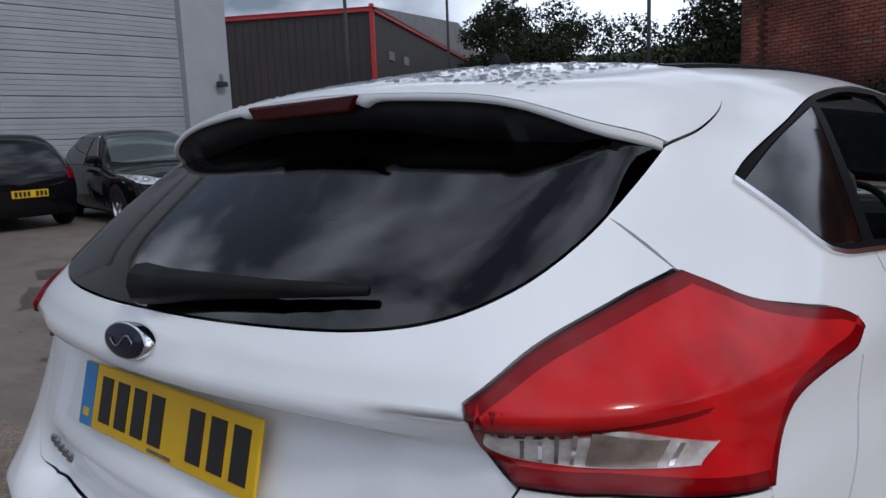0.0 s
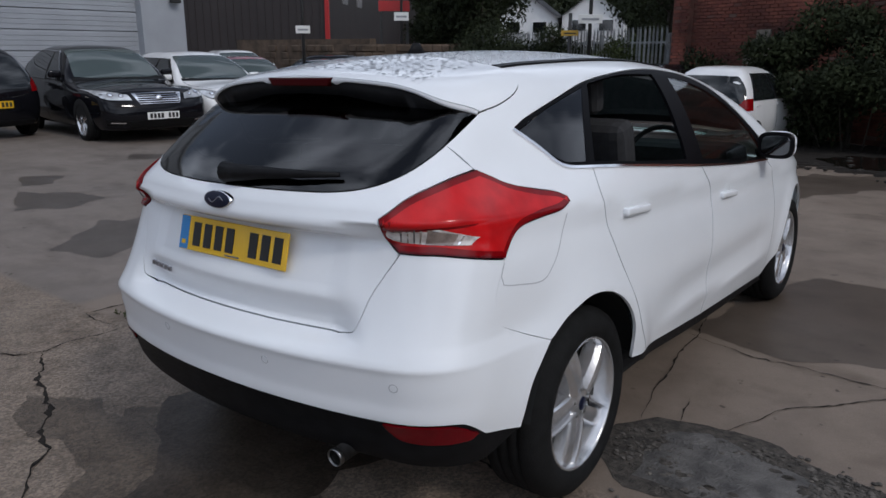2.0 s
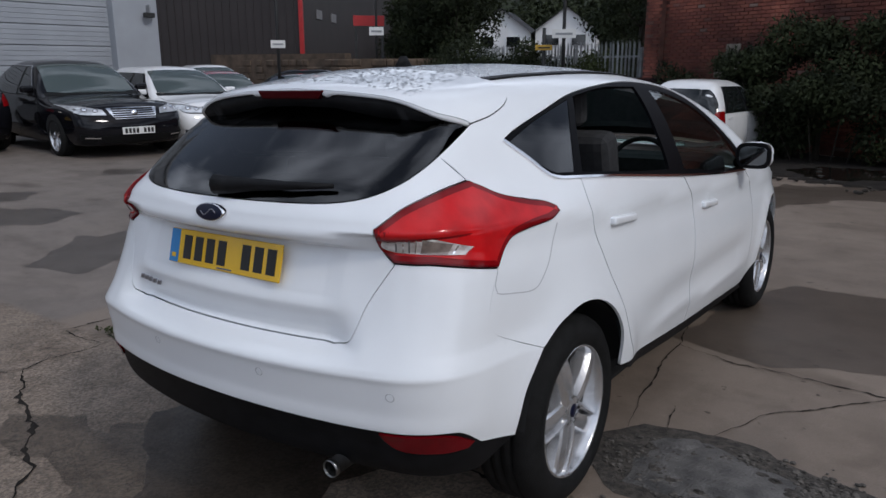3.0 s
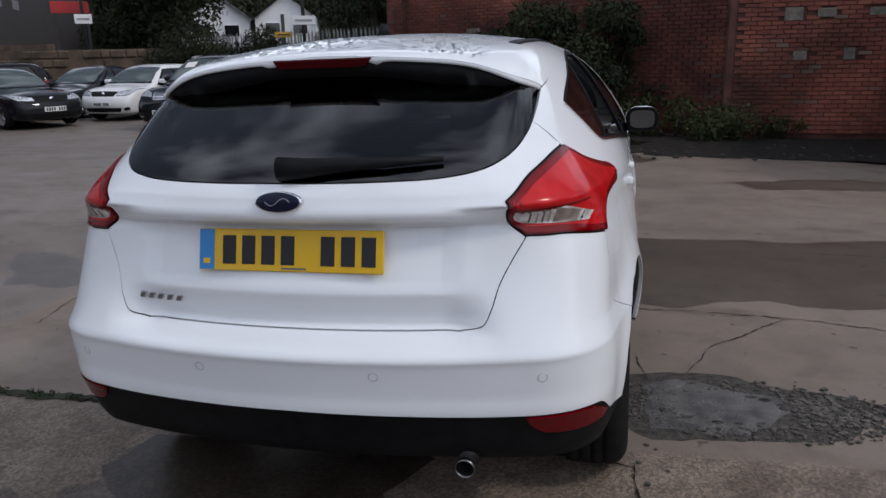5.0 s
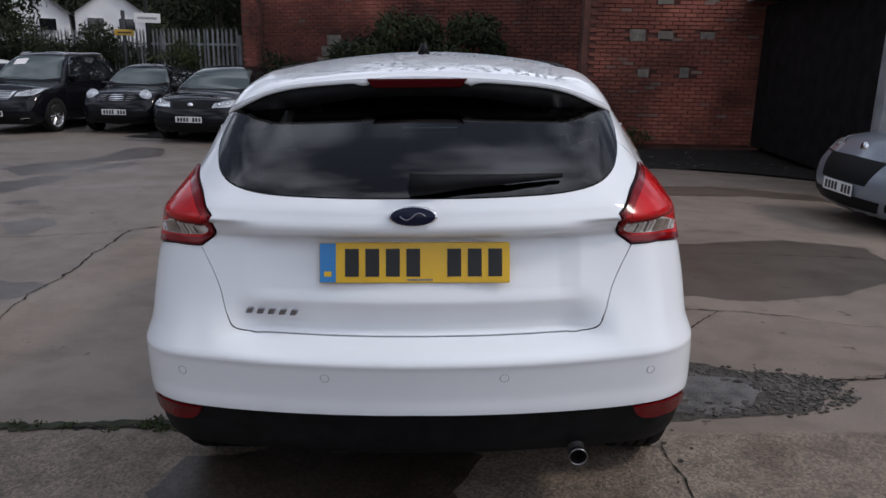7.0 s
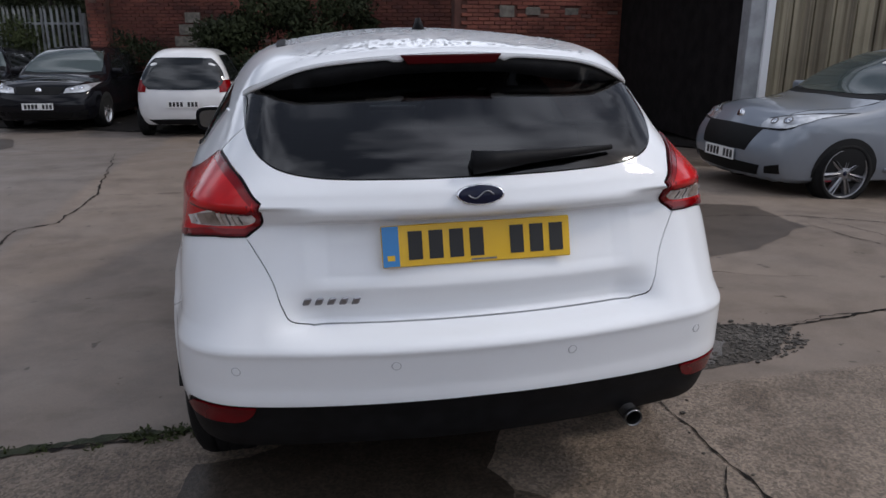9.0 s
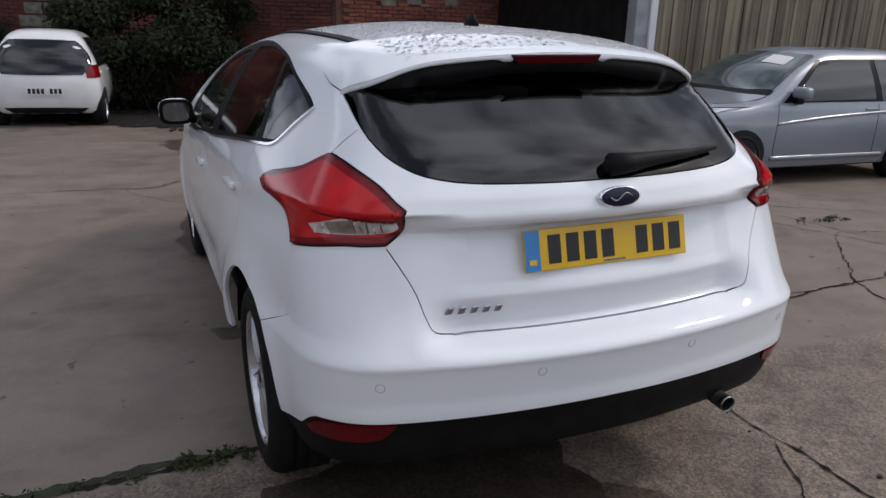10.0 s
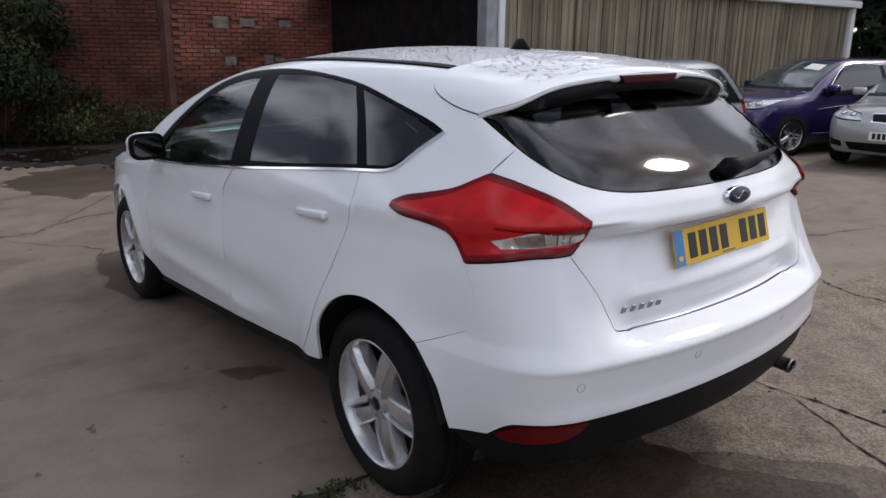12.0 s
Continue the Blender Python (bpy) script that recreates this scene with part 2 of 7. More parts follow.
KX, KY, KR = 0.35, -0.3, 0.5  # the inner rail of the wrap round the tail


def wrap_uv(p):
    x, y, z = np.asarray(p, float).T
    ax = np.abs(x)
    ang = np.arctan2(ax - KX, KY - y)
    u = np.where(y > KY, KX + KR * math.pi / 2 + y - KY, np.where(ax < KX, ax, KX + KR * ang))
    return np.stack([np.sign(x) * u, z], 1)


def wrap_ray(uv):
    u, z = uv.T
    au, s = np.abs(u), np.where(u < 0, -1.0, 1.0)
    ang = np.clip((au - KX) / KR, 0, math.pi / 2)
    o = np.stack([s * np.minimum(au, KX), np.maximum(KY, KY + au - KX - KR * math.pi / 2), z], 1)
    d = np.stack([s * np.sin(ang), -np.cos(ang), 0 * z], 1)
    return o, d


def dome_uv(p):
    x, y, z = np.asarray(p, float).T
    return np.stack([y, 0.7 * np.arctan2(x, z - 0.75)], 1)


def dome_ray(uv):
    y, f = uv[:, 0], uv[:, 1] / 0.7
    return np.stack([0 * y, y, 0 * y + 0.75], 1), np.stack([np.sin(f), 0 * y, np.cos(f)], 1)


def top_uv(p):
    return np.asarray(p, float)[:, :2]


def top_ray(uv):
    return np.stack([uv[:, 0], uv[:, 1], 0 * uv[:, 0] + 0.5], 1), np.tile([0.0, 0.0, 1.0], (len(uv), 1))


def nose_uv(p):
    return np.asarray(p, float)[:, (0, 2)]


def nose_ray(uv):
    return np.stack([uv[:, 0], 0 * uv[:, 0] + 2.2, uv[:, 1]], 1), np.tile([0.0, 1.0, 0.0], (len(uv), 1))


MODES = {"wrap": (wrap_uv, wrap_ray), "dome": (dome_uv, dome_ray), "top": (top_uv, top_ray), "nose": (nose_uv, nose_ray)}


def spline(pts, step):
    """A Catmull-Rom line through 2D points, without its last point."""
    p = np.asarray(pts, float)
    if len(p) == 2:
        n = max(1, int(np.linalg.norm(p[1] - p[0]) / step))
        return p[0] + (p[1] - p[0]) * np.linspace(0, 1, n, endpoint=False)[:, None]
    q = np.vstack([2 * p[0] - p[1], p, 2 * p[-1] - p[-2]])
    out = []
    for i in range(1, len(q) - 2):
        a, b, c, d = q[i - 1], q[i], q[i + 1], q[i + 2]
        n = max(1, int(np.linalg.norm(c - b) / step))
        t = np.linspace(0, 1, n, endpoint=False)[:, None]
        out.append(0.5 * (2 * b + (c - a) * t + (2 * a - 5 * b + 4 * c - d) * t * t + (3 * b - 3 * c + d - a) * t ** 3))
    return np.vstack(out)


def inset(loop, by):
    """A closed 2D loop moved inwards."""
    if not by:
        return loop
    area = np.sum(loop[:, 0] * np.roll(loop[:, 1], -1) - np.roll(loop[:, 0], -1) * loop[:, 1])
    t = np.roll(loop, -1, 0) - np.roll(loop, 1, 0)
    t /= np.maximum(np.linalg.norm(t, axis=1, keepdims=True), 1e-9)
    return loop + by * (1 if area > 0 else -1) * np.stack([-t[:, 1], t[:, 0]], 1)


def within(pts, loop):
    x, y = pts.T
    inside = np.zeros(len(pts), bool)
    for (ax, ay), (bx, by) in zip(loop, np.roll(loop, -1, 0)):
        cross = ((ay > y) != (by > y)) & (x < (bx - ax) * (y - ay) / (by - ay + 1e-15) + ax)
        inside ^= cross
    return inside


def panel(name, shape, mode, outline, mat, parent, holes=(), lift=0.0, gap=0.0022, step=0.03, depth=0.012, mirror=False, label=""):
    """A piece of sheet on the body. outline: runs of places that meet at corners; holes alike; lift: metres proud of the body."""
    to_uv, ray = MODES[mode]

    def loop_of(runs, by):
        flat = [np.array(r, float) * ((-1, 1, 1) if mirror else (1, 1, 1)) for r in runs]
        return inset(np.vstack([spline(to_uv(r), step * 0.6) for r in flat]), by)

    loops = [loop_of(outline, gap)] + [loop_of(h, -gap) for h in holes]
    verts, edges = [], []
    for lp in loops:
        k = len(verts)
        verts += [Vector(p) for p in lp]
        edges += [(k + i, k + (i + 1) % len(lp)) for i in range(len(lp))]
    lo, hi = loops[0].min(0), loops[0].max(0)
    gx, gy = np.meshgrid(np.arange(lo[0] + step / 2, hi[0], step), np.arange(lo[1] + step / 2, hi[1], step * 0.87))
    gx[1::2] += step / 2
    grid = np.stack([gx.ravel(), gy.ravel()], 1)
    keep = within(grid, loops[0])
    for h in loops[1:]:
        keep &= ~within(grid, h)
    rim = np.vstack(loops)
    grid = grid[keep]
    if len(grid):
        near = np.array([np.min(np.sum((rim - g) ** 2, 1)) for g in grid])
        grid = grid[near > (0.45 * step) ** 2]
    verts += [Vector(g) for g in grid]
    co, _, faces, *_ = geometry.delaunay_2d_cdt(verts, edges, [], 0, 1e-6)
    uv = np.array([tuple(c) for c in co])
    tri = np.array([f for f in faces if len(f) == 3])
    mid = uv[tri].mean(1)
    keep = within(mid, loops[0])
    for h in loops[1:]:
        keep &= ~within(mid, h)
    tri = tri[keep]
    used, tri = np.unique(tri, return_inverse=True)
    tri, uv = tri.reshape(-1, 3), uv[used]
    p = cast(shape, *ray(uv))
    nrm = gradient(shape, p)
    p = p + lift * nrm
    facing = np.cross(p[tri[:, 1]] - p[tri[:, 0]], p[tri[:, 2]] - p[tri[:, 0]])
    flip = np.sum(facing * nrm[tri[:, 0]], 1) < 0
    tri[flip] = tri[flip][:, ::-1]
    faces = [tuple(t) for t in tri]
    if depth:
        seen = {}
        for t in tri:
            for a, b in ((t[0], t[1]), (t[1], t[2]), (t[2], t[0])):
                seen[(a, b)] = 1
        rim = [(a, b) for a, b in seen if (b, a) not in seen]
        start = {}
        for a, b in rim:
            for v in (a, b):
                if v not in start:
                    start[v] = len(start)
        side = np.zeros((len(start), 3))
        for a, b in rim:
            c = np.cross(p[b] - p[a], nrm[a])
            side[start[a]] += c
            side[start[b]] += c
        side /= np.maximum(np.linalg.norm(side, axis=1, keepdims=True), 1e-9)
        ids = np.array(list(start))
        k = len(p)
        p = np.vstack([p, p[ids], p[ids] - depth * nrm[ids]])
        nrm = np.vstack([nrm, side, side])
        m = len(ids)
        faces += [(k + start[b], k + start[a], k + m + start[a], k + m + start[b]) for a, b in rim]
    return mesh_of(name, p, faces, mat, parent, nrm, label=label)


def both(name, *args, **kw):
    """The same piece on the right and the left side."""
    return panel(name, *args, **kw), panel(name, *args, mirror=True, **kw)


def whole(runs):
    """A closed outline from the right half's runs, which go from the middle line to the middle line."""
    return [list(r) for r in runs] + [[(-x, y, z) for x, y, z in reversed(r)] for r in reversed(runs)]


def ribbon(shape, mode, pts, width, lift, step=0.02, mirror=False):
    """A strip laid along a line on the body: verts and faces of a low bar."""
    to_uv, ray = MODES[mode]
    a = np.array(pts, float) * ((-1, 1, 1) if mirror else (1, 1, 1))
    uv = spline(to_uv(a), step)
    uv = np.vstack([uv, to_uv(a[-1:])])
    c = cast(shape, *ray(uv))
    n = gradient(shape, c)
    t = np.gradient(c, axis=0)
    t /= np.linalg.norm(t, axis=1, keepdims=True)
    s = np.cross(t, n) * width / 2
    rows = [c - s - 0.004 * n, c - s * 0.9 + lift * n, c + s * 0.9 + lift * n, c + s - 0.004 * n]
    v = np.stack(rows, 1).reshape(-1, 3)
    k = len(c)
    f = [(i * 4 + j, i * 4 + j + 1, i * 4 + j + 5, i * 4 + j + 4) for i in range(k - 1) for j in range(3)]
    f += [(3, 2, 1, 0), tuple(4 * (k - 1) + j for j in range(4))]
    return v, f


# ---- wheels and plates ----
def wheel(parent, at, side, radius=0.324, width=0.215, rim_r=0.222, spokes=5, rim_mat=None, step=64):
    """A tyre and an alloy rim of twin-edged spokes; side: +1 faces +x."""
    rim_mat = rim_mat or ALLOY
    hub = new("wheel")
    hub.parent = parent
    hub.matrix_local = Matrix.Translation(at) @ (pose(0, 0, 0, 0, 90, 0) if side > 0 else pose(0, 0, 0, 0, -90, 0))
    w = width / 2
    prof = [(rim_r - 0.004, w - 0.022), (rim_r + 0.012, w - 0.004), (rim_r + 0.045, w + 0.002), (radius - 0.035, w - 0.006), (radius - 0.012, w - 0.022), (radius - 0.002, w - 0.045)]
    for g in (0.05, 0.012, -0.026, -0.064):
        prof += [(radius, g), (radius, g - 0.010), (radius - 0.008, g - 0.013), (radius - 0.008, g - 0.017), (radius, g - 0.020)]
    prof += [(radius - 0.012, -w + 0.022), (rim_r + 0.03, -w), (rim_r, -w + 0.02)]
    mesh_of("tyre", *lathe(prof, step), RUBBER, hub)
    lipr = [(rim_r + 0.004, w - 0.018), (rim_r + 0.002, w - 0.010), (rim_r - 0.003, w - 0.010), (rim_r - 0.007, w - 0.018), (rim_r - 0.014, w - 0.045), (rim_r - 0.024, w - 0.072)]
    rim = mesh_of("rim", *lathe(lipr, step), rim_mat, hub)
    mesh_of("barrel", *lathe([(rim_r - 0.026, w - 0.073), (rim_r - 0.028, w - 0.10), (rim_r - 0.018, -w + 0.02)], step), BARREL, rim)
    mesh_of("brake_disc", *lathe([(0.05, -0.005), (0.14, -0.005), (0.14, -0.025), (0.05, -0.025)], 32), DARK_GAP, hub)
    # one spoke: two arms that part towards the rim, with a low web between
    z0 = w - 0.030
    rows = []
    for k in range(9):
        t = k / 8
        r = 0.045 + t * (rim_r - 0.056)
        open_ = 0.004 + 0.006 * t
        arm = 0.016 + 0.008 * t
        lift = z0 + 0.012 * (1 - (2 * t - 0.7) ** 2 * 0.5)
        dip = 0.012 + 0.034 * min(1, 2 * t)
        if spokes == 5:
            g, broad, ridge = math.sin(math.pi * min(1, 0.18 + 0.86 * t)) ** 0.7, 0.050 + 0.020 * t - 0.006 * t * t, 0.038 - 0.010 * t
            across = [(-broad - 0.006, -0.055), (-broad, -0.016), (-broad * 0.9, -0.008), (-broad * 0.4, -0.003), (-0.003, -0.006), (0.004, -0.008 - 0.026 * g), (0.011, 0.003), (0.015, 0.005), (ridge, -0.012), (ridge + 0.005, -0.055)]
            row = [(r, a * side, lift + h) for a, h in across]
            rows.append(row if side > 0 else row[::-1])
            continue
        rows.append([(r, -open_ - arm - 0.004, lift - 0.05), (r, -open_ - arm, lift - 0.010), (r, -open_ - arm * 0.22, lift + 0.003), (r, -open_, lift - 0.004), (r, -open_ * 0.8, lift - dip), (r, open_ * 0.8, lift - dip), (r, open_, lift - 0.004), (r, open_ + arm * 0.22, lift + 0.003), (r, open_ + arm, lift - 0.010), (r, open_ + arm + 0.004, lift - 0.05)])
    v = [Vector(q) for row in rows for q in row]
    f = [(i * 10 + j, (i + 1) * 10 + j, (i + 1) * 10 + j + 1, i * 10 + j + 1) for i in range(8) for j in range(9)]
    f.append(tuple(8 * 10 + j for j in range(10)))
    for i in range(spokes):
        m = pose(0, 0, 0, 0, 0, 360 / spokes * i + (62 if side > 0 else 46))
        spoke = mesh_of("spoke", [m @ q for q in v], f, rim_mat, hub, smooth=False)
    mesh_of("hub_cap", *lathe([(0.0, z0 + 0.012), (0.026, z0 + 0.011), (0.032, z0 + 0.008), (0.056, z0 + 0.006), (0.066, z0 - 0.002), (0.072, z0 - 0.03)], 24), rim_mat, hub)
    mesh_of("centre_badge", *lathe([(0.0, z0 + 0.015), (0.022, z0 + 0.014), (0.025, z0 + 0.010)], 20), NAVY, hub)
    for i in range(5):
        t = 2 * math.pi * (i + 0.5) / 5
        mesh_of("wheel_nut", *lathe([(0.0, z0 + 0.002), (0.006, z0 + 0.0015), (0.007, z0 - 0.008)], 6, Matrix.Translation((0.047 * math.cos(t), 0.047 * math.sin(t), 0.006))), BARREL, hub)
    return hub


def number_plate(parent, m, mat, band=False, bars=(0, 1, 2, 3, 5, 6, 7), w=0.52, h=0.111):
    """A plate with plain bars in place of its characters, facing -y of m."""
    plate = part("number_plate", box_bm((-w / 2, -0.003, -h / 2), (w / 2, 0.003, h / 2), 0.0025, 1, m), mat, parent)
    left = -w / 2 + (0.062 if band else 0.03)
    pitch = (w / 2 - 0.012 - left) / 8
    for i in bars:
        x = left + pitch * (i + 0.5)
        part("character_bar", box_bm((x - pitch * 0.34, -0.0045, -0.038), (x + pitch * 0.34, -0.0028, 0.038), 0, 1, m), INK, plate)
    if band:
        part("maker_bar", box_bm((-0.02, -0.0042, -h / 2 + 0.006), (0.05, -0.0028, -h / 2 + 0.011), 0, 1, m), LENS_GREY, plate)
        part("band_mark", box_bm((-w / 2 + 0.014, -0.0048, -h / 2 + 0.018), (-w / 2 + 0.034, -0.0035, -h / 2 + 0.032), 0, 1, m), YELLOW, plate)
        part("blue_band", box_bm((-w / 2 + 0.002, -0.0042, -h / 2 + 0.002), (-w / 2 + 0.046, -0.0025, h / 2 - 0.002), 0, 1, m), PLATE_BLUE, plate)
    return plate


# ---- the white hatchback ----
LEAN, NOSE = 1.3, 0.6
HOLD = pose(0, 0, 0, -NOSE) @ pose(0, 0, 0, 0, -LEAN)
white_car = thing("hatchback_car", HOLD, "glossy white five-door hatchback with tinted rear glass parked on cracked concrete", "car")
S = hatch_shape()
S_TOP = hatch_shape(steep=True)

shut = [(0.606, -0.612, 0.924), (0.549, -0.660, 0.818), (0.516, -0.665, 0.748), (0.492, -0.668, 0.708), (0.446, -0.690, 0.692)]
foot = [(0.446, -0.690, 0.692), (0.2, -0.722, 0.691), (0.0, -0.732, 0.691)]
lip = [(0.0, -0.792, 0.487), (0.266, -0.776, 0.484), (0.55, -0.73, 0.479), (0.69, -0.685, 0.480), (0.775, -0.61, 0.479), (0.800, -0.575, 0.468), (0.821, -0.519, 0.425)]
lip_end = [(0.821, -0.519, 0.425), (0.851, -0.388, 0.399)]
arch_back = [(0.851, -0.388, 0.399), (0.866, -0.356, 0.513), (0.872, -0.31, 0.58), (0.875, -0.263, 0.632)]
seam = [(0.875, -0.263, 0.632), (0.844, -0.372, 0.679), (0.827, -0.45, 0.724), (0.812, -0.455, 0.80), (0.802, -0.402, 0.892)]
lamp_low = [(0.802, -0.402, 0.892), (0.717, -0.555, 0.919), (0.66, -0.592, 0.922), (0.606, -0.616, 0.924)]
lamp_in = [(0.606, -0.616, 0.924), (0.568, -0.63, 0.965), (0.558, -0.641, 1.018)]
lamp_up = [(0.558, -0.641, 1.018), (0.607, -0.57, 1.07), (0.65, -0.461, 1.107), (0.674, -0.366, 1.127)]
lamp_out = [(0.674, -0.366, 1.127), (0.699, -0.327, 1.106), (0.736, -0.27, 1.078), (0.765, -0.18, 1.055), (0.79, -0.115, 1.043), (0.808, -0.070, 1.022), (0.816, -0.066, 1.004)]
lamp_under = [(0.816, -0.066, 1.004), (0.816, -0.124, 0.987), (0.805, -0.22, 0.980), (0.797, -0.30, 0.970), (0.795, -0.345, 0.950), (0.802, -0.402, 0.892)]
hinge = [(0.674, -0.366, 1.127), (0.604, -0.401, 1.195)]
pane_low = [(0.604, -0.401, 1.195), (0.590, -0.46, 1.163), (0.555, -0.54, 1.122), (0.495, -0.61, 1.092), (0.397, -0.65, 1.077), (0.2, -0.69, 1.072), (0.0, -0.699, 1.072)]
pane_side = [(0.604, -0.401, 1.195), (0.607, -0.34, 1.24), (0.606, -0.265, 1.272)]
pane_top = [(0.606, -0.265, 1.272), (0.53, -0.37, 1.33), (0.37, -0.405, 1.36), (0.0, -0.425, 1.372)]
fin_side = [(0.606, -0.245, 1.274), (0.622, -0.15, 1.300), (0.612, -0.05, 1.332), (0.58, 0.0, 1.365), (0.49, 0.018, 1.405)]
gutter = [(0.49, 0.018, 1.405), (0.497, 0.3, 1.42), (0.50, 0.7, 1.43), (0.495, 1.1, 1.424), (0.475, 1.45, 1.395)]
screen_edge = [(0.475, 1.45, 1.395), (0.56, 1.75, 1.29), (0.65, 2.05, 1.15), (0.72, 2.32, 1.02)]
frame_top = [(0.664, -0.152, 1.223), (0.66, -0.069, 1.254), (0.654, 0.12, 1.302), (0.628, 0.386, 1.355), (0.60, 0.752, 1.389), (0.585, 1.047, 1.394), (0.60, 1.36, 1.37), (0.645, 1.539, 1.325), (0.728, 1.72, 1.225), (0.80, 1.9, 1.09), (0.845, 2.02, 0.985)]
belt_q = [(0.664, -0.152, 1.223), (0.715, -0.081, 1.164), (0.75, -0.036, 1.118), (0.768, 0.01, 1.098), (0.792, 0.132, 1.088)]
belt_r = [(0.792, 0.132, 1.088), (0.822, 0.5, 1.052), (0.85, 1.03, 1.0)]
belt_f = [(0.85, 1.03, 1.0), (0.862, 1.6, 0.952), (0.866, 2.02, 0.925)]
door_back = [(0.792, 0.132, 1.088), (0.833, 0.117, 1.005), (0.853, 0.131, 0.912), (0.873, 0.163, 0.825), (0.90, 0.222, 0.70), (0.908, 0.31, 0.52), (0.905, 0.395, 0.397)]
door_mid = [(0.85, 1.03, 1.0), (0.866, 1.105, 0.91), (0.87, 1.118, 0.885), (0.894, 1.107, 0.742), (0.906, 1.075, 0.576), (0.878, 1.056, 0.345)]
door_front = [(0.866, 2.02, 0.925), (0.875, 2.10, 0.85), (0.89, 2.12, 0.65), (0.88, 2.10, 0.27)]
sill_q = [(0.905, 0.395, 0.397), (0.893, 0.290, 0.400)]
sill_r = [(0.878, 1.056, 0.345), (0.905, 0.395, 0.397)]
sill_f = [(0.88, 2.10, 0.27), (0.878, 1.056, 0.345)]
arch_top = [(0.893, 0.290, 0.400), (0.909, 0.262, 0.538), (0.909, 0.19, 0.635), (0.90, 0.092, 0.694), (0.891, -0.03, 0.712), (0.883, -0.155, 0.684), (0.875, -0.263, 0.632)]

part("underbody", box_bm((-0.78, 0.36, 0.225), (0.78, 3.1, 0.32), 0.03), DARK_GAP, white_car)
part("rear_floor", box_bm((-0.60, -0.60, 0.335), (0.60, 0.40, 0.375), 0.02), DARK_GAP, white_car)
part("silencer", box_bm((0.20, -0.52, 0.245), (0.62, -0.28, 0.345), 0.045, 3), DARK_GAP, white_car, smooth=True)
panel("rear_bumper", S, "wrap", whole([lip[:], lip_end, arch_back, seam, lamp_low, shut, foot]), WHITE, white_car, step=0.016, gap=0.0008)
panel("valance", S, "wrap", whole([[(0, -0.74, 0.342), (0.35, -0.74, 0.340), (0.55, -0.70, 0.332), (0.70, -0.62, 0.325), (0.80, -0.50, 0.328)], [(0.80, -0.50, 0.328), (0.851, -0.388, 0.399)], lip_end[::-1], lip[::-1]]), BLACK_PLASTIC, white_car, gap=0.0, lift=-0.004)
WET = material("wet white car paint", (0.80, 0.82, 0.84), 0.25, coat=1.0, vary=0.03, scale=3, bump=0.35, bump_scale=240, wet=True)
gate = panel("tailgate", S, "wrap", whole([foot[::-1], shut[::-1], lamp_in, lamp_up, hinge, pane_low]), WHITE, white_car, step=0.012)
panel("rear_window", S, "wrap", whole([pane_low[::-1], pane_side, pane_top]), TINT, white_car, lift=0.001, gap=0.001, label="tinted rear window")
both("quarter_panel", S, "dome", [door_back[::-1], belt_q[::-1], frame_top, [frame_top[-1], (0.79, 2.16, 0.97)], [(0.79, 2.16, 0.97), (0.72, 2.32, 1.02)], screen_edge[::-1], gutter[::-1], fin_side[::-1], [fin_side[0], hinge[1]], hinge[::-1], lamp_out, lamp_under, seam[::-1], arch_top[::-1], sill_q[::-1]], WHITE, white_car, step=0.026, gap=0.0008)
both("rear_door", S, "dome", [belt_r, door_mid, sill_r, door_back[::-1]], WHITE, white_car, step=0.032, gap=0.0034)
both("front_door", S, "dome", [belt_f, door_front, sill_f, door_mid[::-1]], WHITE, white_car, step=0.032, gap=0.0034)
ring = lambda c, r0, a0, a1, n: [(0.89, c + r0 * math.cos(radians(a0 + (a1 - a0) * i / n)), 0.33 + r0 * math.sin(radians(a0 + (a1 - a0) * i / n))) for i in range(n + 1)]
front_arch = ring(2.648, 0.385, 8, 172, 9)
both("front_wing", S, "dome", [[(0.866, 2.02, 0.925), (0.79, 2.16, 0.97)], [(0.79, 2.16, 0.97), (0.74, 2.8, 0.90), (0.66, 3.2, 0.80), (0.62, 3.3, 0.72)], [(0.62, 3.3, 0.72), (0.70, 3.25, 0.55), front_arch[0]], front_arch, [front_arch[-1], (0.88, 2.10, 0.27)], door_front[::-1]], WHITE, white_car, step=0.045)
panel("bonnet", S, "top", whole([[(0, 3.38, 0.8), (0.35, 3.36, 0.8), (0.62, 3.28, 0.8)], [(0.62, 3.28, 0.8), (0.74, 2.8, 0.9), (0.78, 2.17, 0.97)], [(0.78, 2.17, 0.97), (0.4, 2.45, 1.0), (0, 2.52, 1.0)]]), WHITE, white_car, step=0.06)
panel("front_bumper", S, "nose", whole([[(0, 3.4, 0.22), (0.55, 3.3, 0.22), (0.72, 3.2, 0.25)], [(0.72, 3.2, 0.25), (0.72, 3.2, 0.55)], [(0.72, 3.2, 0.55), (0.62, 3.3, 0.74), (0.35, 3.4, 0.80), (0, 3.4, 0.81)]]), WHITE, white_car, step=0.06)
panel("windscreen", S, "dome", whole([[(0, 1.52, 1.42), (0.3, 1.50, 1.41), (0.475, 1.45, 1.395)], screen_edge, [(0.72, 2.32, 1.02), (0.4, 2.45, 1.0), (0, 2.5, 0.99)]]), CLEAR, white_car, step=0.06)
panel("roof", S, "dome", whole([[(0, 0.02, 1.44), (0.3, 0.02, 1.43), (0.49, 0.018, 1.405)], gutter, [(0.475, 1.45, 1.395), (0.3, 1.50, 1.41), (0, 1.52, 1.42)]]), WET, white_car, step=0.045, label="roof wet with rain drops")
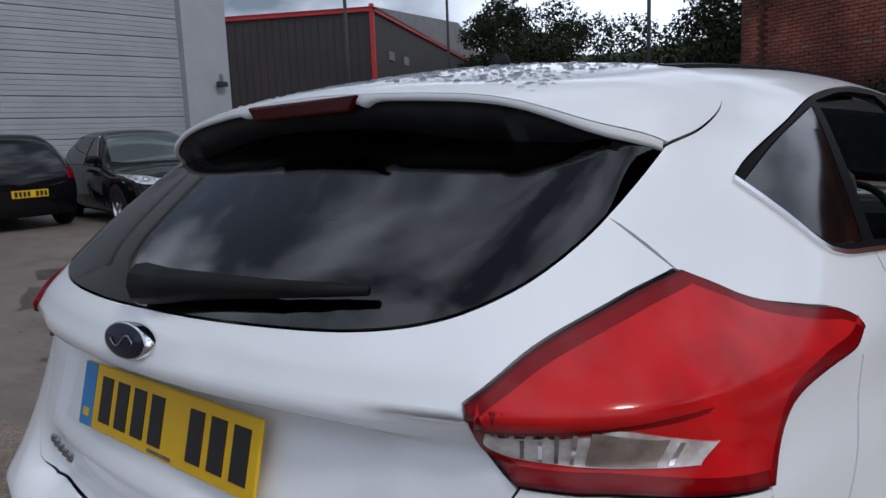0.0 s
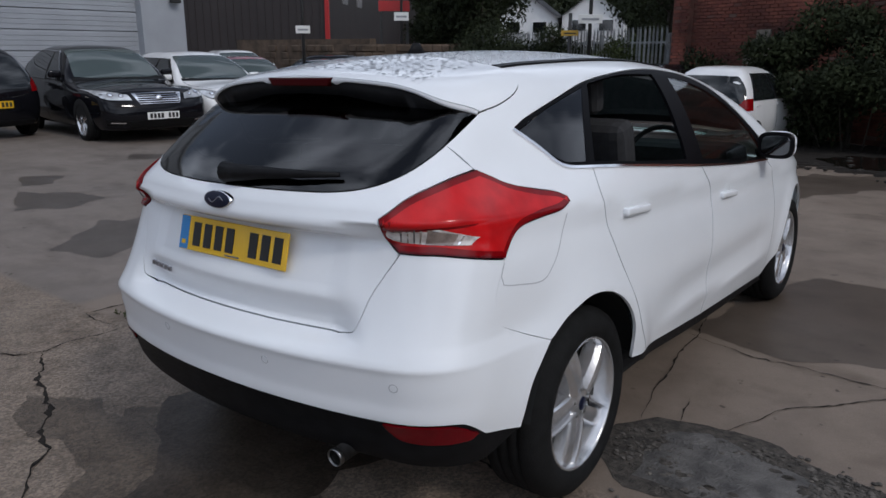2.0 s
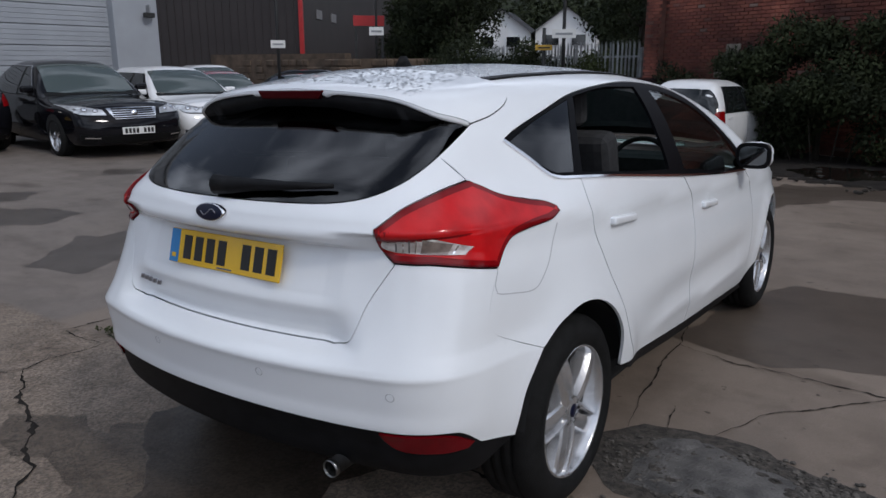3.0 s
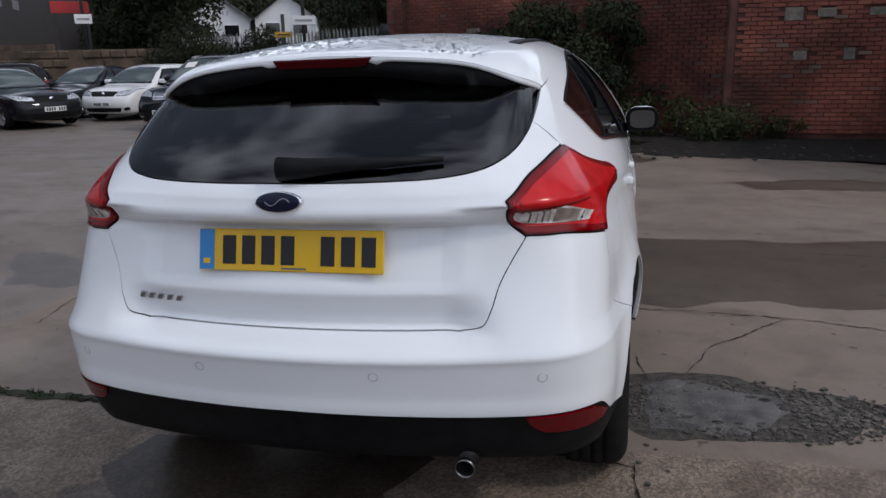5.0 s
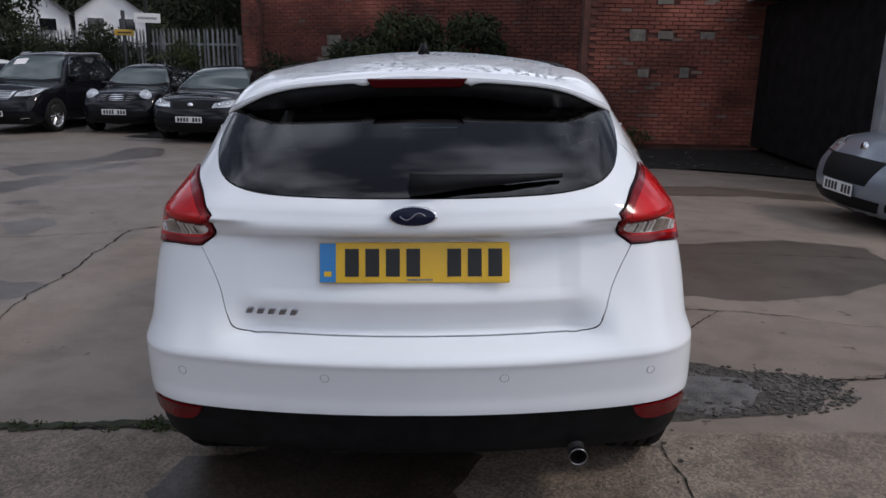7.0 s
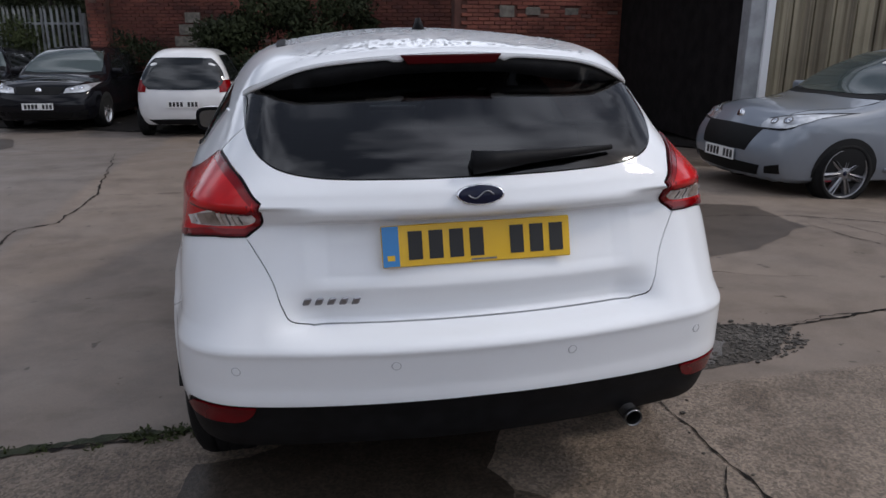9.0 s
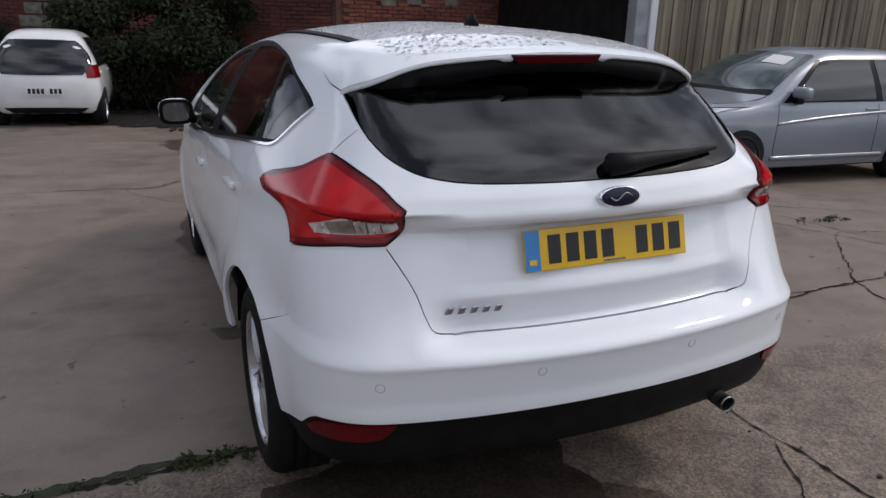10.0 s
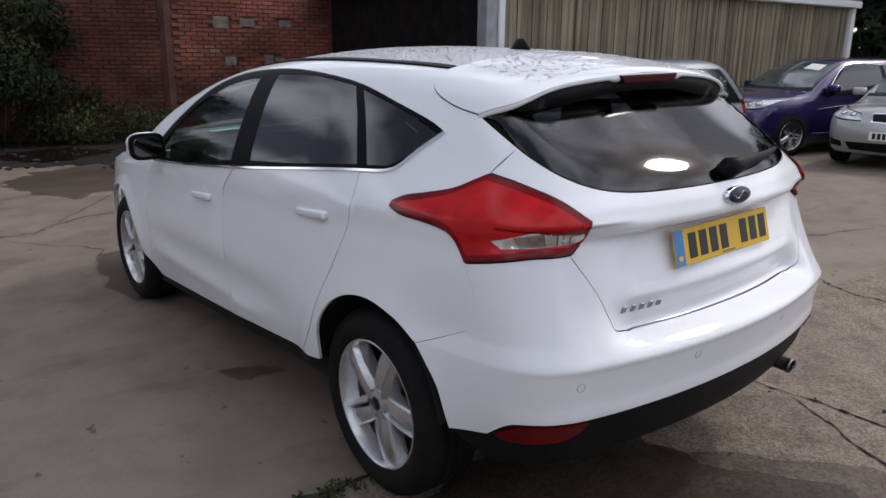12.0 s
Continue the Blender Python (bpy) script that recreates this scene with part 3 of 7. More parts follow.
edge_fin = [(0, -0.385, 1.385), (0.17, -0.385, 1.378), (0.39, -0.366, 1.352), (0.53, -0.335, 1.312), (0.606, -0.245, 1.274)]
panel("spoiler", S_TOP, "dome", whole([edge_fin, fin_side, [(0.49, 0.018, 1.405), (0.3, 0.02, 1.43), (0, 0.02, 1.44)]]), WHITE, white_car, step=0.02, depth=0.009, lift=0.004)
fin_low = [(0, -0.366, 1.328), (0.17, -0.365, 1.324), (0.36, -0.345, 1.294), (0.50, -0.312, 1.267), (0.596, -0.250, 1.262)]
fin_in = [(0, -0.24, 1.318), (0.17, -0.24, 1.316), (0.34, -0.23, 1.30), (0.47, -0.21, 1.28), (0.58, -0.20, 1.262)]
# the spoiler's own trailing edge, evenly divided
edge_uv = spline(dome_uv(np.array([(-x, y, z) for x, y, z in edge_fin[:0:-1]] + edge_fin, float)), 0.008)
run_len = np.concatenate([[0], np.cumsum(np.linalg.norm(np.diff(edge_uv, axis=0), axis=1))])
edge_uv = np.stack([np.interp(np.linspace(0, run_len[-1], 65), run_len, edge_uv[:, k]) for k in (0, 1)], 1)
edge = cast(S_TOP, *dome_ray(edge_uv))
edge = edge + 0.004 * gradient(S_TOP, edge)
ax = np.abs(edge[:, 0])
low_run, in_run = ([np.interp(ax, [p[0] for p in r], [p[k] for p in r]) for k in (1, 2)] for r in (fin_low, fin_in))
low = np.stack([edge[:, 0] * 0.995, low_run[0], np.minimum(low_run[1], edge[:, 2] - 0.014)], 1)
back_in = cast(S, np.stack([edge[:, 0], np.full(65, 0.25), low[:, 2] - 0.012], 1), np.tile((0.0, -1.0, 0.0), (65, 1)))
deep = np.where((ax < 0.47)[:, None], np.stack([low[:, 0], back_in[:, 1] + 0.035, low[:, 2] + 0.004], 1), np.stack([edge[:, 0] * 0.97, in_run[0], in_run[1]], 1))
shift = lambda r, y, z: r + np.stack([0 * ax, 0 * ax + y, 0 * ax + z], 1)
strips = [(i * 65 + k, i * 65 + k + 1, (i + 1) * 65 + k + 1, (i + 1) * 65 + k) for i in range(3) for k in range(64)]
mesh_of("spoiler_underside", np.vstack([shift(edge, 0.03, -0.006), shift(edge, 0.004, -0.009), low, deep]), strips, BLACK_PLASTIC, white_car, label="black underside of the spoiler")
# its white lip, a little deeper beside the brake lamp and at the two ends
low_by = 0.011 + 0.010 * np.exp(-((ax - 0.160) / 0.018) ** 2) + 0.005 * np.clip((ax - 0.46) / 0.1, 0, 1)
mesh_of("spoiler_lip", np.vstack([edge, shift(edge, -0.0015, -0.5 * low_by), shift(edge, 0.001, -low_by), shift(edge, 0.018, -low_by - 0.001)]), strips, WHITE, white_car)
both("sill", S, "dome", [[(0.905, 0.395, 0.397), (0.878, 1.056, 0.345), (0.88, 2.10, 0.27)], [(0.88, 2.10, 0.27), (0.85, 2.2, 0.225)], [(0.85, 2.2, 0.225), (0.86, 1.2, 0.285), (0.88, 0.42, 0.355)], [(0.88, 0.42, 0.355), (0.893, 0.29, 0.395)], [(0.893, 0.29, 0.395), (0.905, 0.395, 0.397)]], BLACK_PLASTIC, white_car, lift=-0.004, gap=0, step=0.05)

# side glazing
g_front = [[(0.858, 1.96, 0.955), (0.857, 1.6, 0.965), (0.838, 1.075, 1.025)], [(0.838, 1.075, 1.025), (0.735, 1.12, 1.19), (0.627, 1.175, 1.352)], [(0.627, 1.175, 1.352), (0.65, 1.36, 1.332), (0.707, 1.59, 1.258), (0.785, 1.79, 1.133), (0.858, 1.96, 0.955)]]
g_rear = [[(0.830, 0.90, 1.04), (0.81, 0.5, 1.07), (0.785, 0.165, 1.104)], [(0.785, 0.165, 1.104), (0.71, 0.27, 1.24), (0.638, 0.385, 1.344)], [(0.638, 0.385, 1.344), (0.614, 0.71, 1.371), (0.613, 1.03, 1.368)], [(0.613, 1.03, 1.368), (0.72, 0.965, 1.21), (0.830, 0.90, 1.04)]]
g_quarter = [[(0.779, 0.115, 1.108), (0.764, 0.02, 1.115), (0.748, -0.012, 1.128), (0.71, -0.075, 1.17), (0.673, -0.132, 1.216)], [(0.673, -0.132, 1.216), (0.663, 0.05, 1.272), (0.646, 0.325, 1.334)], [(0.646, 0.325, 1.334), (0.71, 0.22, 1.24), (0.779, 0.115, 1.108)]]
frame_run = [belt_q, belt_r, belt_f, [belt_f[-1], frame_top[-1]], frame_top[::-1]]
both("window_frame", S, "dome", frame_run, PILLAR, white_car, holes=(g_front, g_rear, g_quarter), step=0.03, lift=-0.002)
both("front_side_window", S, "dome", g_front, CLEAR, white_car, lift=-0.003, gap=0, depth=0, step=0.05, label="clear green-tinted side window")
panel("rear_side_window", S, "dome", g_rear, TINT, white_car, lift=-0.003, gap=0, depth=0, step=0.05, mirror=True, label="dark tinted side window")  # the right one is wound down
both("quarter_window", S, "dome", g_quarter, TINT, white_car, lift=-0.003, gap=0, depth=0, step=0.04, label="dark tinted quarter window")
for mir in (False, True):
    mesh_of("chrome_strip", *ribbon(S, "dome", belt_q + belt_r[1:] + belt_f[1:], 0.010, 0.006, mirror=mir), CHROME, white_car, smooth=False)
    mesh_of("roof_rail", *ribbon(S, "dome", gutter, 0.034, 0.006, mirror=mir), BLACK_PLASTIC, white_car, smooth=False)

# lamps
for mir in (False, True):
    lamp = panel("tail_lamp", S, "wrap", [lamp_low, lamp_in, lamp_up, lamp_out, lamp_under], DARK_RED, white_car, lift=0.007, gap=0.004, step=0.02, mirror=mir, label="red tail lamp with a clear lower lens")
    panel("clear_lens", S, "wrap", [[(0.765, -0.47, 0.966), (0.70, -0.555, 0.994), (0.64, -0.60, 1.001), (0.582, -0.63, 1.001)], [(0.582, -0.63, 1.001), (0.578, -0.625, 0.975), (0.64, -0.593, 0.950), (0.75, -0.49, 0.940)], [(0.75, -0.49, 0.946), (0.765, -0.47, 0.966)]], CLEAR_LENS, lamp, lift=0.0125, gap=0.002, step=0.010, depth=0.004, mirror=mir, label="clear ribbed lens")
    up_run = np.array([(0.582, -0.63, 1.001), (0.64, -0.60, 1.001), (0.70, -0.555, 0.994), (0.765, -0.47, 0.966)])
    dn_run = np.array([(0.578, -0.625, 0.975), (0.64, -0.593, 0.950), (0.69, -0.56, 0.945), (0.75, -0.49, 0.940)])
    along = lambda run, t: tuple(np.interp(t, np.linspace(0, 1, 4), run[:, k]) for k in range(3))
    for t0, t1, h0, h1, mt in ((0.17, 0.19, 0.1, 0.9, LENS_GREY), (0.26, 0.28, 0.1, 0.9, CHROME), (0.34, 0.36, 0.1, 0.9, LENS_GREY), (0.42, 0.44, 0.1, 0.9, CHROME), (0.50, 0.80, 0.06, 0.94, AMBER_LENS), (0.84, 0.86, 0.1, 0.9, CHROME)):
        q = [tuple(np.array(along(dn_run, t)) * (1 - h) + np.array(along(up_run, t)) * h) for t, h in ((t0, h0), (t1, h0), (t1, h1), (t0, h1))]
        panel("lens_rib", S, "wrap", [[q[0], q[1]], [q[1], q[2]], [q[2], q[3]], [q[3], q[0]]], mt, lamp, lift=0.0145, gap=0, step=0.012, depth=0.002, mirror=mir)
    outline = [lamp_low, lamp_in, lamp_up, lamp_out, lamp_under]
    panel("lens_body", S, "wrap", outline, RED_LENS, lamp, lift=0.0085, gap=0.008, step=0.011, depth=0.002, mirror=mir, label="clear red lens")
    panel("lens_core", S, "wrap", outline, BRIGHT_RED, lamp, lift=0.0096, gap=0.021, step=0.010, depth=0.001, mirror=mir, label="bright red reflector behind the lens")
    panel("lamp_surround", S, "wrap", [lamp_low, lamp_in, lamp_up, lamp_out, lamp_under], GLOSS_BLACK, lamp, lift=-0.003, gap=0.0, step=0.03, depth=0, mirror=mir)
    panel("reflector", S, "wrap", [[(0.612, -0.71, 0.473), (0.70, -0.68, 0.474), (0.775, -0.61, 0.470), (0.812, -0.54, 0.436)], [(0.812, -0.54, 0.436), (0.80, -0.56, 0.418)], [(0.80, -0.56, 0.418), (0.75, -0.625, 0.414), (0.667, -0.678, 0.420), (0.63, -0.70, 0.444), (0.612, -0.71, 0.473)]], DARK_RED, white_car, lift=0.003, gap=0.001, step=0.02, mirror=mir, label="red rear reflector")
stop = box_bm((-0.152, -0.396, 1.352), (0.152, -0.36, 1.379), 0.005)
for q in stop.verts:  # narrower below
    q.co.x *= 1 - 2.6 * max(0.0, 1.379 - q.co.z) / 0.5
part("brake_lamp", stop, STOP_RED, white_car, "dark red high brake lamp")

# tailgate furniture
number_plate(gate, Matrix.Translation((0, -0.703, 0.895)) @ pose(0, 0, 0, -14), YELLOW, band=True)
badge = Matrix.Translation((0, -0.738, 1.030)) @ pose(0, 0, 0, 80) @ Matrix.Diagonal((1, 0.42, 1, 1))
mesh_of("badge_rim", *lathe([(0.0, 0.004), (0.056, 0.004), (0.061, 0.006), (0.065, 0.003), (0.066, -0.01)], 40, badge), CHROME, gate)
mesh_of("badge_field", *lathe([(0.0, 0.0085), (0.050, 0.0075), (0.059, 0.0055)], 40, badge), NAVY, gate)
mesh_of("badge_mark", *tube([badge @ Vector((0.034 * t, 0.022 * math.sin(3.2 * t), 0.0095)) for t in np.linspace(-1, 1, 14)], 0.0016, 6), DARK_CHROME, gate)
# the model script as five plain slanted bars
for i in range(5):
    x = -0.462 + 0.032 * i
    y = -0.742 + 0.215 * x * x
    m = Matrix.Translation((x, y + 0.004, 0.757)) @ Matrix(((1, 0, 0.45, 0), (0, 1, 0, 0), (0, 0, 1, 0), (0, 0, 0, 1)))
    part("model_script", box_bm((-0.010, -0.003, -0.0095), (0.010, 0.004, 0.0095), 0.003, 1, m), DARK_CHROME, gate)
# wiper
arm = [(-0.01, -0.700, 1.108), (0.06, -0.698, 1.110), (0.14, -0.688, 1.115), (0.26, -0.672, 1.119), (0.405, -0.628, 1.122)]
mesh_of("wiper", *tube(arm, lambda t: 0.022 * (1 - t) + 0.006, 10, 1.15), BLACK_PLASTIC, white_car)
mesh_of("wiper_hub", *lathe([(0.0, 0.03), (0.018, 0.026), (0.026, 0.01), (0.028, -0.02)], 20, Matrix.Translation((0.01, -0.685, 1.102)) @ pose(0, 0, 0, 48)), BLACK_PLASTIC, white_car)
# parking sensors
for x, y, z in ((0.656, -0.712, 0.587), (0.243, -0.802, 0.597), (-0.243, -0.802, 0.597), (-0.656, -0.712, 0.587)):
    p = cast(S, *wrap_ray(wrap_uv(np.array([(x, y, z)]))))
    nv = Vector(gradient(S, p)[0])
    m = Matrix.Translation(p[0]) @ nv.to_track_quat("Z", "Y").to_matrix().to_4x4()
    ring_ob = mesh_of("sensor_ring", *lathe([(0.0105, 0.0002), (0.0112, 0.0009), (0.0128, 0.0009), (0.0135, 0.0)], 20, m), EDGE, white_car, smooth=False)
    mesh_of("parking_sensor", *lathe([(0.0, 0.0008), (0.0095, 0.0007), (0.0106, 0.0)], 20, m), WHITE, ring_ob, smooth=False)
# exhaust
AT_PIPE = Matrix.Translation((0.460, -0.752, 0.334)) @ pose(0, 0, 0, 94)
pipe = mesh_of("exhaust_pipe", *lathe([(0.023, -0.012), (0.0255, -0.008), (0.0255, -0.26), (0.023, -0.26)], 28, AT_PIPE, closed=True), material("sooty exhaust steel", (0.04, 0.038, 0.036), 0.4, metal=0.7, vary=0.4, scale=30), white_car)
mesh_of("exhaust_rim", *lathe([(0.0235, -0.006), (0.0245, 0.0), (0.0265, 0.0), (0.027, -0.008), (0.026, -0.016)], 28, AT_PIPE), material("tarnished exhaust rim", (0.20, 0.20, 0.20), 0.3, metal=1.0), pipe)
mesh_of("exhaust_bore", *lathe([(0.0, -0.05), (0.023, -0.05), (0.0235, -0.006)], 24, AT_PIPE), DARK_GAP, pipe)
# fuel flap on the right flank
mesh_of("fuel_flap_seam", *ribbon(S, "wrap", [(0.803, -0.405, 0.885), (0.808, -0.425, 0.85), (0.812, -0.42, 0.826), (0.826, -0.35, 0.812), (0.84, -0.255, 0.803), (0.838, -0.20, 0.835), (0.833, -0.144, 0.894), (0.823, -0.093, 0.975)], 0.0035, 0.0006), EDGE, white_car, smooth=False)
# handles
for mir in (1, -1):
    for (x, y, z, slope) in ((0.856, 0.345, 0.921, -4), (0.872, 1.345, 0.838, -4)):
        m = Matrix.Translation((mir * (x + 0.009), y, z)) @ pose(0, 0, 0, slope)
        part("door_handle", box_bm((-0.014, -0.10, -0.014), (0.014, 0.10, 0.014), 0.011, 4, m), WHITE, white_car, smooth=True)
        mesh_of("handle_cup", *lathe([(0.0, 0.002), (0.04, 0.0025), (0.052, 0.0)], 28, Matrix.Translation((mir * (x + 0.001), y - 0.01, z)) @ pose(0, 0, 0, 0, 90 * mir, 0)), WHITE, white_car)
# mirrors
for mir in (1, -1):
    m = Matrix.Translation((mir * 0.940, 1.90, 1.015))
    bm = bmesh.new()
    bmesh.ops.create_uvsphere(bm, u_segments=24, v_segments=14, radius=1.0, matrix=Matrix.Diagonal((0.085, 0.085, 0.068, 1)))
    for v in bm.verts:
        v.co.y = v.co.y if v.co.y > -0.03 else -0.03
        v.co.x, v.co.z = v.co.x * (1.0 + 0.25 * abs(v.co.z) / 0.068), v.co.z * (1.0 + 0.12 * abs(v.co.x) / 0.085)
    bm.transform(m)
    mirror_cap = part("door_mirror", bm, WHITE, white_car, "white mirror cap with a black housing", smooth=True)
    for nm, w, h, y0, y1, mt in (("mirror_housing", 0.086, 0.066, -0.046, -0.012, GLOSS_BLACK), ("mirror_glass", 0.070, 0.051, -0.050, -0.044, MIRROR)):
        bm = bmesh.new()  # a pane with well-rounded corners
        ang = [2 * math.pi * k / 40 for k in range(40)]
        rim_pts = [(w * math.copysign(abs(math.cos(t)) ** 0.55, math.cos(t)), h * math.copysign(abs(math.sin(t)) ** 0.6, math.sin(t))) for t in ang]
        loops = [[bm.verts.new((x * k, y, z * k)) for x, z in rim_pts] for k, y in ((0.94, y0), (1.0, y0 + 0.006), (0.98, y1))]
        bm.faces.new(loops[0][::-1])
        for la, lb in zip(loops, loops[1:]):
            for k in range(40):
                bm.faces.new((la[k], la[(k + 1) % 40], lb[(k + 1) % 40], lb[k]))
        bmesh.ops.recalc_face_normals(bm, faces=bm.faces[:])
        bm.transform(m)
        part(nm, bm, mt, mirror_cap)
    mesh_of("mirror_arm", *tube([(mir * 0.84, 1.93, 0.965), (mir * 0.90, 1.92, 0.985), (mir * 0.95, 1.91, 1.0)], 0.026, 8), GLOSS_BLACK, mirror_cap)
# aerial
aer = bmesh.new()
bmesh.ops.create_cone(aer, segments=16, radius1=0.034, radius2=0.012, depth=0.042, cap_ends=True, matrix=Matrix.Translation((0, 0.21, 1.478)) @ Matrix.Diagonal((0.7, 1.5, 1, 1)))
part("aerial", aer, BLACK_PLASTIC, white_car, smooth=True)

# wheels and the dark arch linings
for mir in (1, -1):
    for y in (0.0, 2.648):
        wheel(white_car, (mir * 0.765, y, 0.324), mir)
        v, f = [], []
        for k in range(25):
            t = radians(9 + 160 * k / 24)
            v += [(mir * ((0.87 if y == 0.0 else 0.77) if q == 0 else 0.56), y + r * math.cos(t), 0.33 + r * math.sin(t)) for q, r in ((0, 0.372), (1, 0.40), (1, 0.05))]
        f = [(3 * k + j, 3 * k + j + 1, 3 * k + j + 4, 3 * k + j + 3) for k in range(24) for j in (0, 1)]
        mesh_of("arch_lining", v, f, DARK_GAP, white_car)

# cabin
cab = [("rear_bench", (-0.62, 0.22, 0.42), (0.62, 0.75, 0.66), 0.06), ("rear_backrest", (-0.62, 0.12, 0.6), (0.62, 0.28, 1.10), 0.06), ("dashboard", (-0.7, 1.95, 0.6), (0.7, 2.35, 0.98), 0.08), ("cabin_floor", (-0.75, -0.45, 0.30), (0.75, 2.4, 0.36), 0.02), ("parcel_shelf", (-0.6, -0.42, 1.0), (0.6, 0.14, 1.02), 0.005), ("roof_lining", (-0.48, 0.06, 1.375), (0.48, 1.4, 1.385), 0.003)]
for nm, lo, hi, bv in cab:
    part(nm, box_bm(lo, hi, bv), CABIN, white_car, smooth=False)
for x in (-0.37, 0.37):
    part("front_seat", box_bm((x - 0.25, 1.0, 0.45), (x + 0.25, 1.5, 0.62), 0.06, 3), CABIN, white_car)
    part("seat_back", box_bm((x - 0.24, -0.07, 0), (x + 0.24, 0.08, 0.62), 0.06, 3, Matrix.Translation((0, 0.98, 0.58)) @ pose(0, 0, 0, 14)), CABIN, white_car)
    part("headrest", box_bm((x - 0.13, -0.05, 0), (x + 0.13, 0.05, 0.17), 0.045, 3, Matrix.Translation((0, 0.80, 1.21)) @ pose(0, 0, 0, 8)), CABIN, white_car)
    part("headrest", box_bm((x - 0.13, 0.14, 1.10), (x + 0.13, 0.23, 1.25), 0.04, 3), CABIN, white_car)
mesh_of("steering_wheel", *lathe([(0.17 + 0.014 * math.cos(t), 0.014 * math.sin(t)) for t in np.linspace(0, 2 * math.pi, 8, endpoint=False)], 32, Matrix.Translation((0.37, 1.78, 0.93)) @ pose(0, 0, 0, 65), closed=True), CABIN, white_car)

# rain standing on the roof
WATER = glass("rain water", (0.93, 0.94, 0.95), 0.0)
rng = random.Random(31)
spots = []
for i in range(4600):
    y = rng.uniform(-0.33, 1.42)
    spots.append((rng.uniform(-0.46, 0.46) * (1 - 0.12 * max(0, y - 0.9)), y, rng.choice((0.0022, 0.003, 0.004, 0.005, 0.0065))))
drop_o = np.array([(x, y, 2.0) for x, y, _ in spots])
drop_p = cast(lambda q: np.minimum(S(q), S_TOP(q)), drop_o * np.array([1, 1, 0]) + np.array([0, 0, 1.0]), np.tile((0.0, 0.0, 1.0), (len(spots), 1)))
v, f = [], []
for (x, y, s), q in zip(spots, drop_p):
    k0, turn, ax = len(v), rng.uniform(0, 3), rng.uniform(0.7, 1.0)
    for rr, hh in ((1.0, -0.001), (0.75, 0.16 * s), (0.0, 0.26 * s)):
        for j in range(9 if rr else 1):
            t = 2 * math.pi * j / 9 + turn
            dx, dy = s * rr * math.cos(t), s * rr * ax * math.sin(t)
            v.append((x + dx, y + dy, q[2] + 0.005 * (y < 0.02) + hh - 0.17 * (2 * x * dx)))
    f += [(k0 + j, k0 + (j + 1) % 9, k0 + 9 + (j + 1) % 9, k0 + 9 + j) for j in range(9)] + [(k0 + 9 + j, k0 + 9 + (j + 1) % 9, k0 + 18) for j in range(9)]
drops = mesh_of("rain_drops", v, f, WATER)
drops.matrix_world = HOLD
tagged(drops, "clear rain drops standing on the white roof", "rain drops", kind="stuff")


# ---- ground ----
def smooth01(t):
    t = min(1.0, max(0.0, t))
    return t * t * (3 - 2 * t)


def rise(x, y):
    """Height of the yard."""
    w = smooth01((5.5 - math.hypot(x, y - 1.2)) / 2.4)
    far = min(0.07, 0.012 * max(0.0, -x - 4.5)) * smooth01((11.0 - y) / 4) - 0.08 * smooth01((y - 1.5) / 3) * smooth01((x - 3) / 3) * smooth01((9 - y) / 3) 
    return (math.tan(radians(LEAN)) * x - math.tan(radians(NOSE)) * y) * w + far - (0.08 + 0.16 * smooth01((y - 7) / 3)) * smooth01((y - 3.5) / 4) * smooth01((x + 20) / 5)


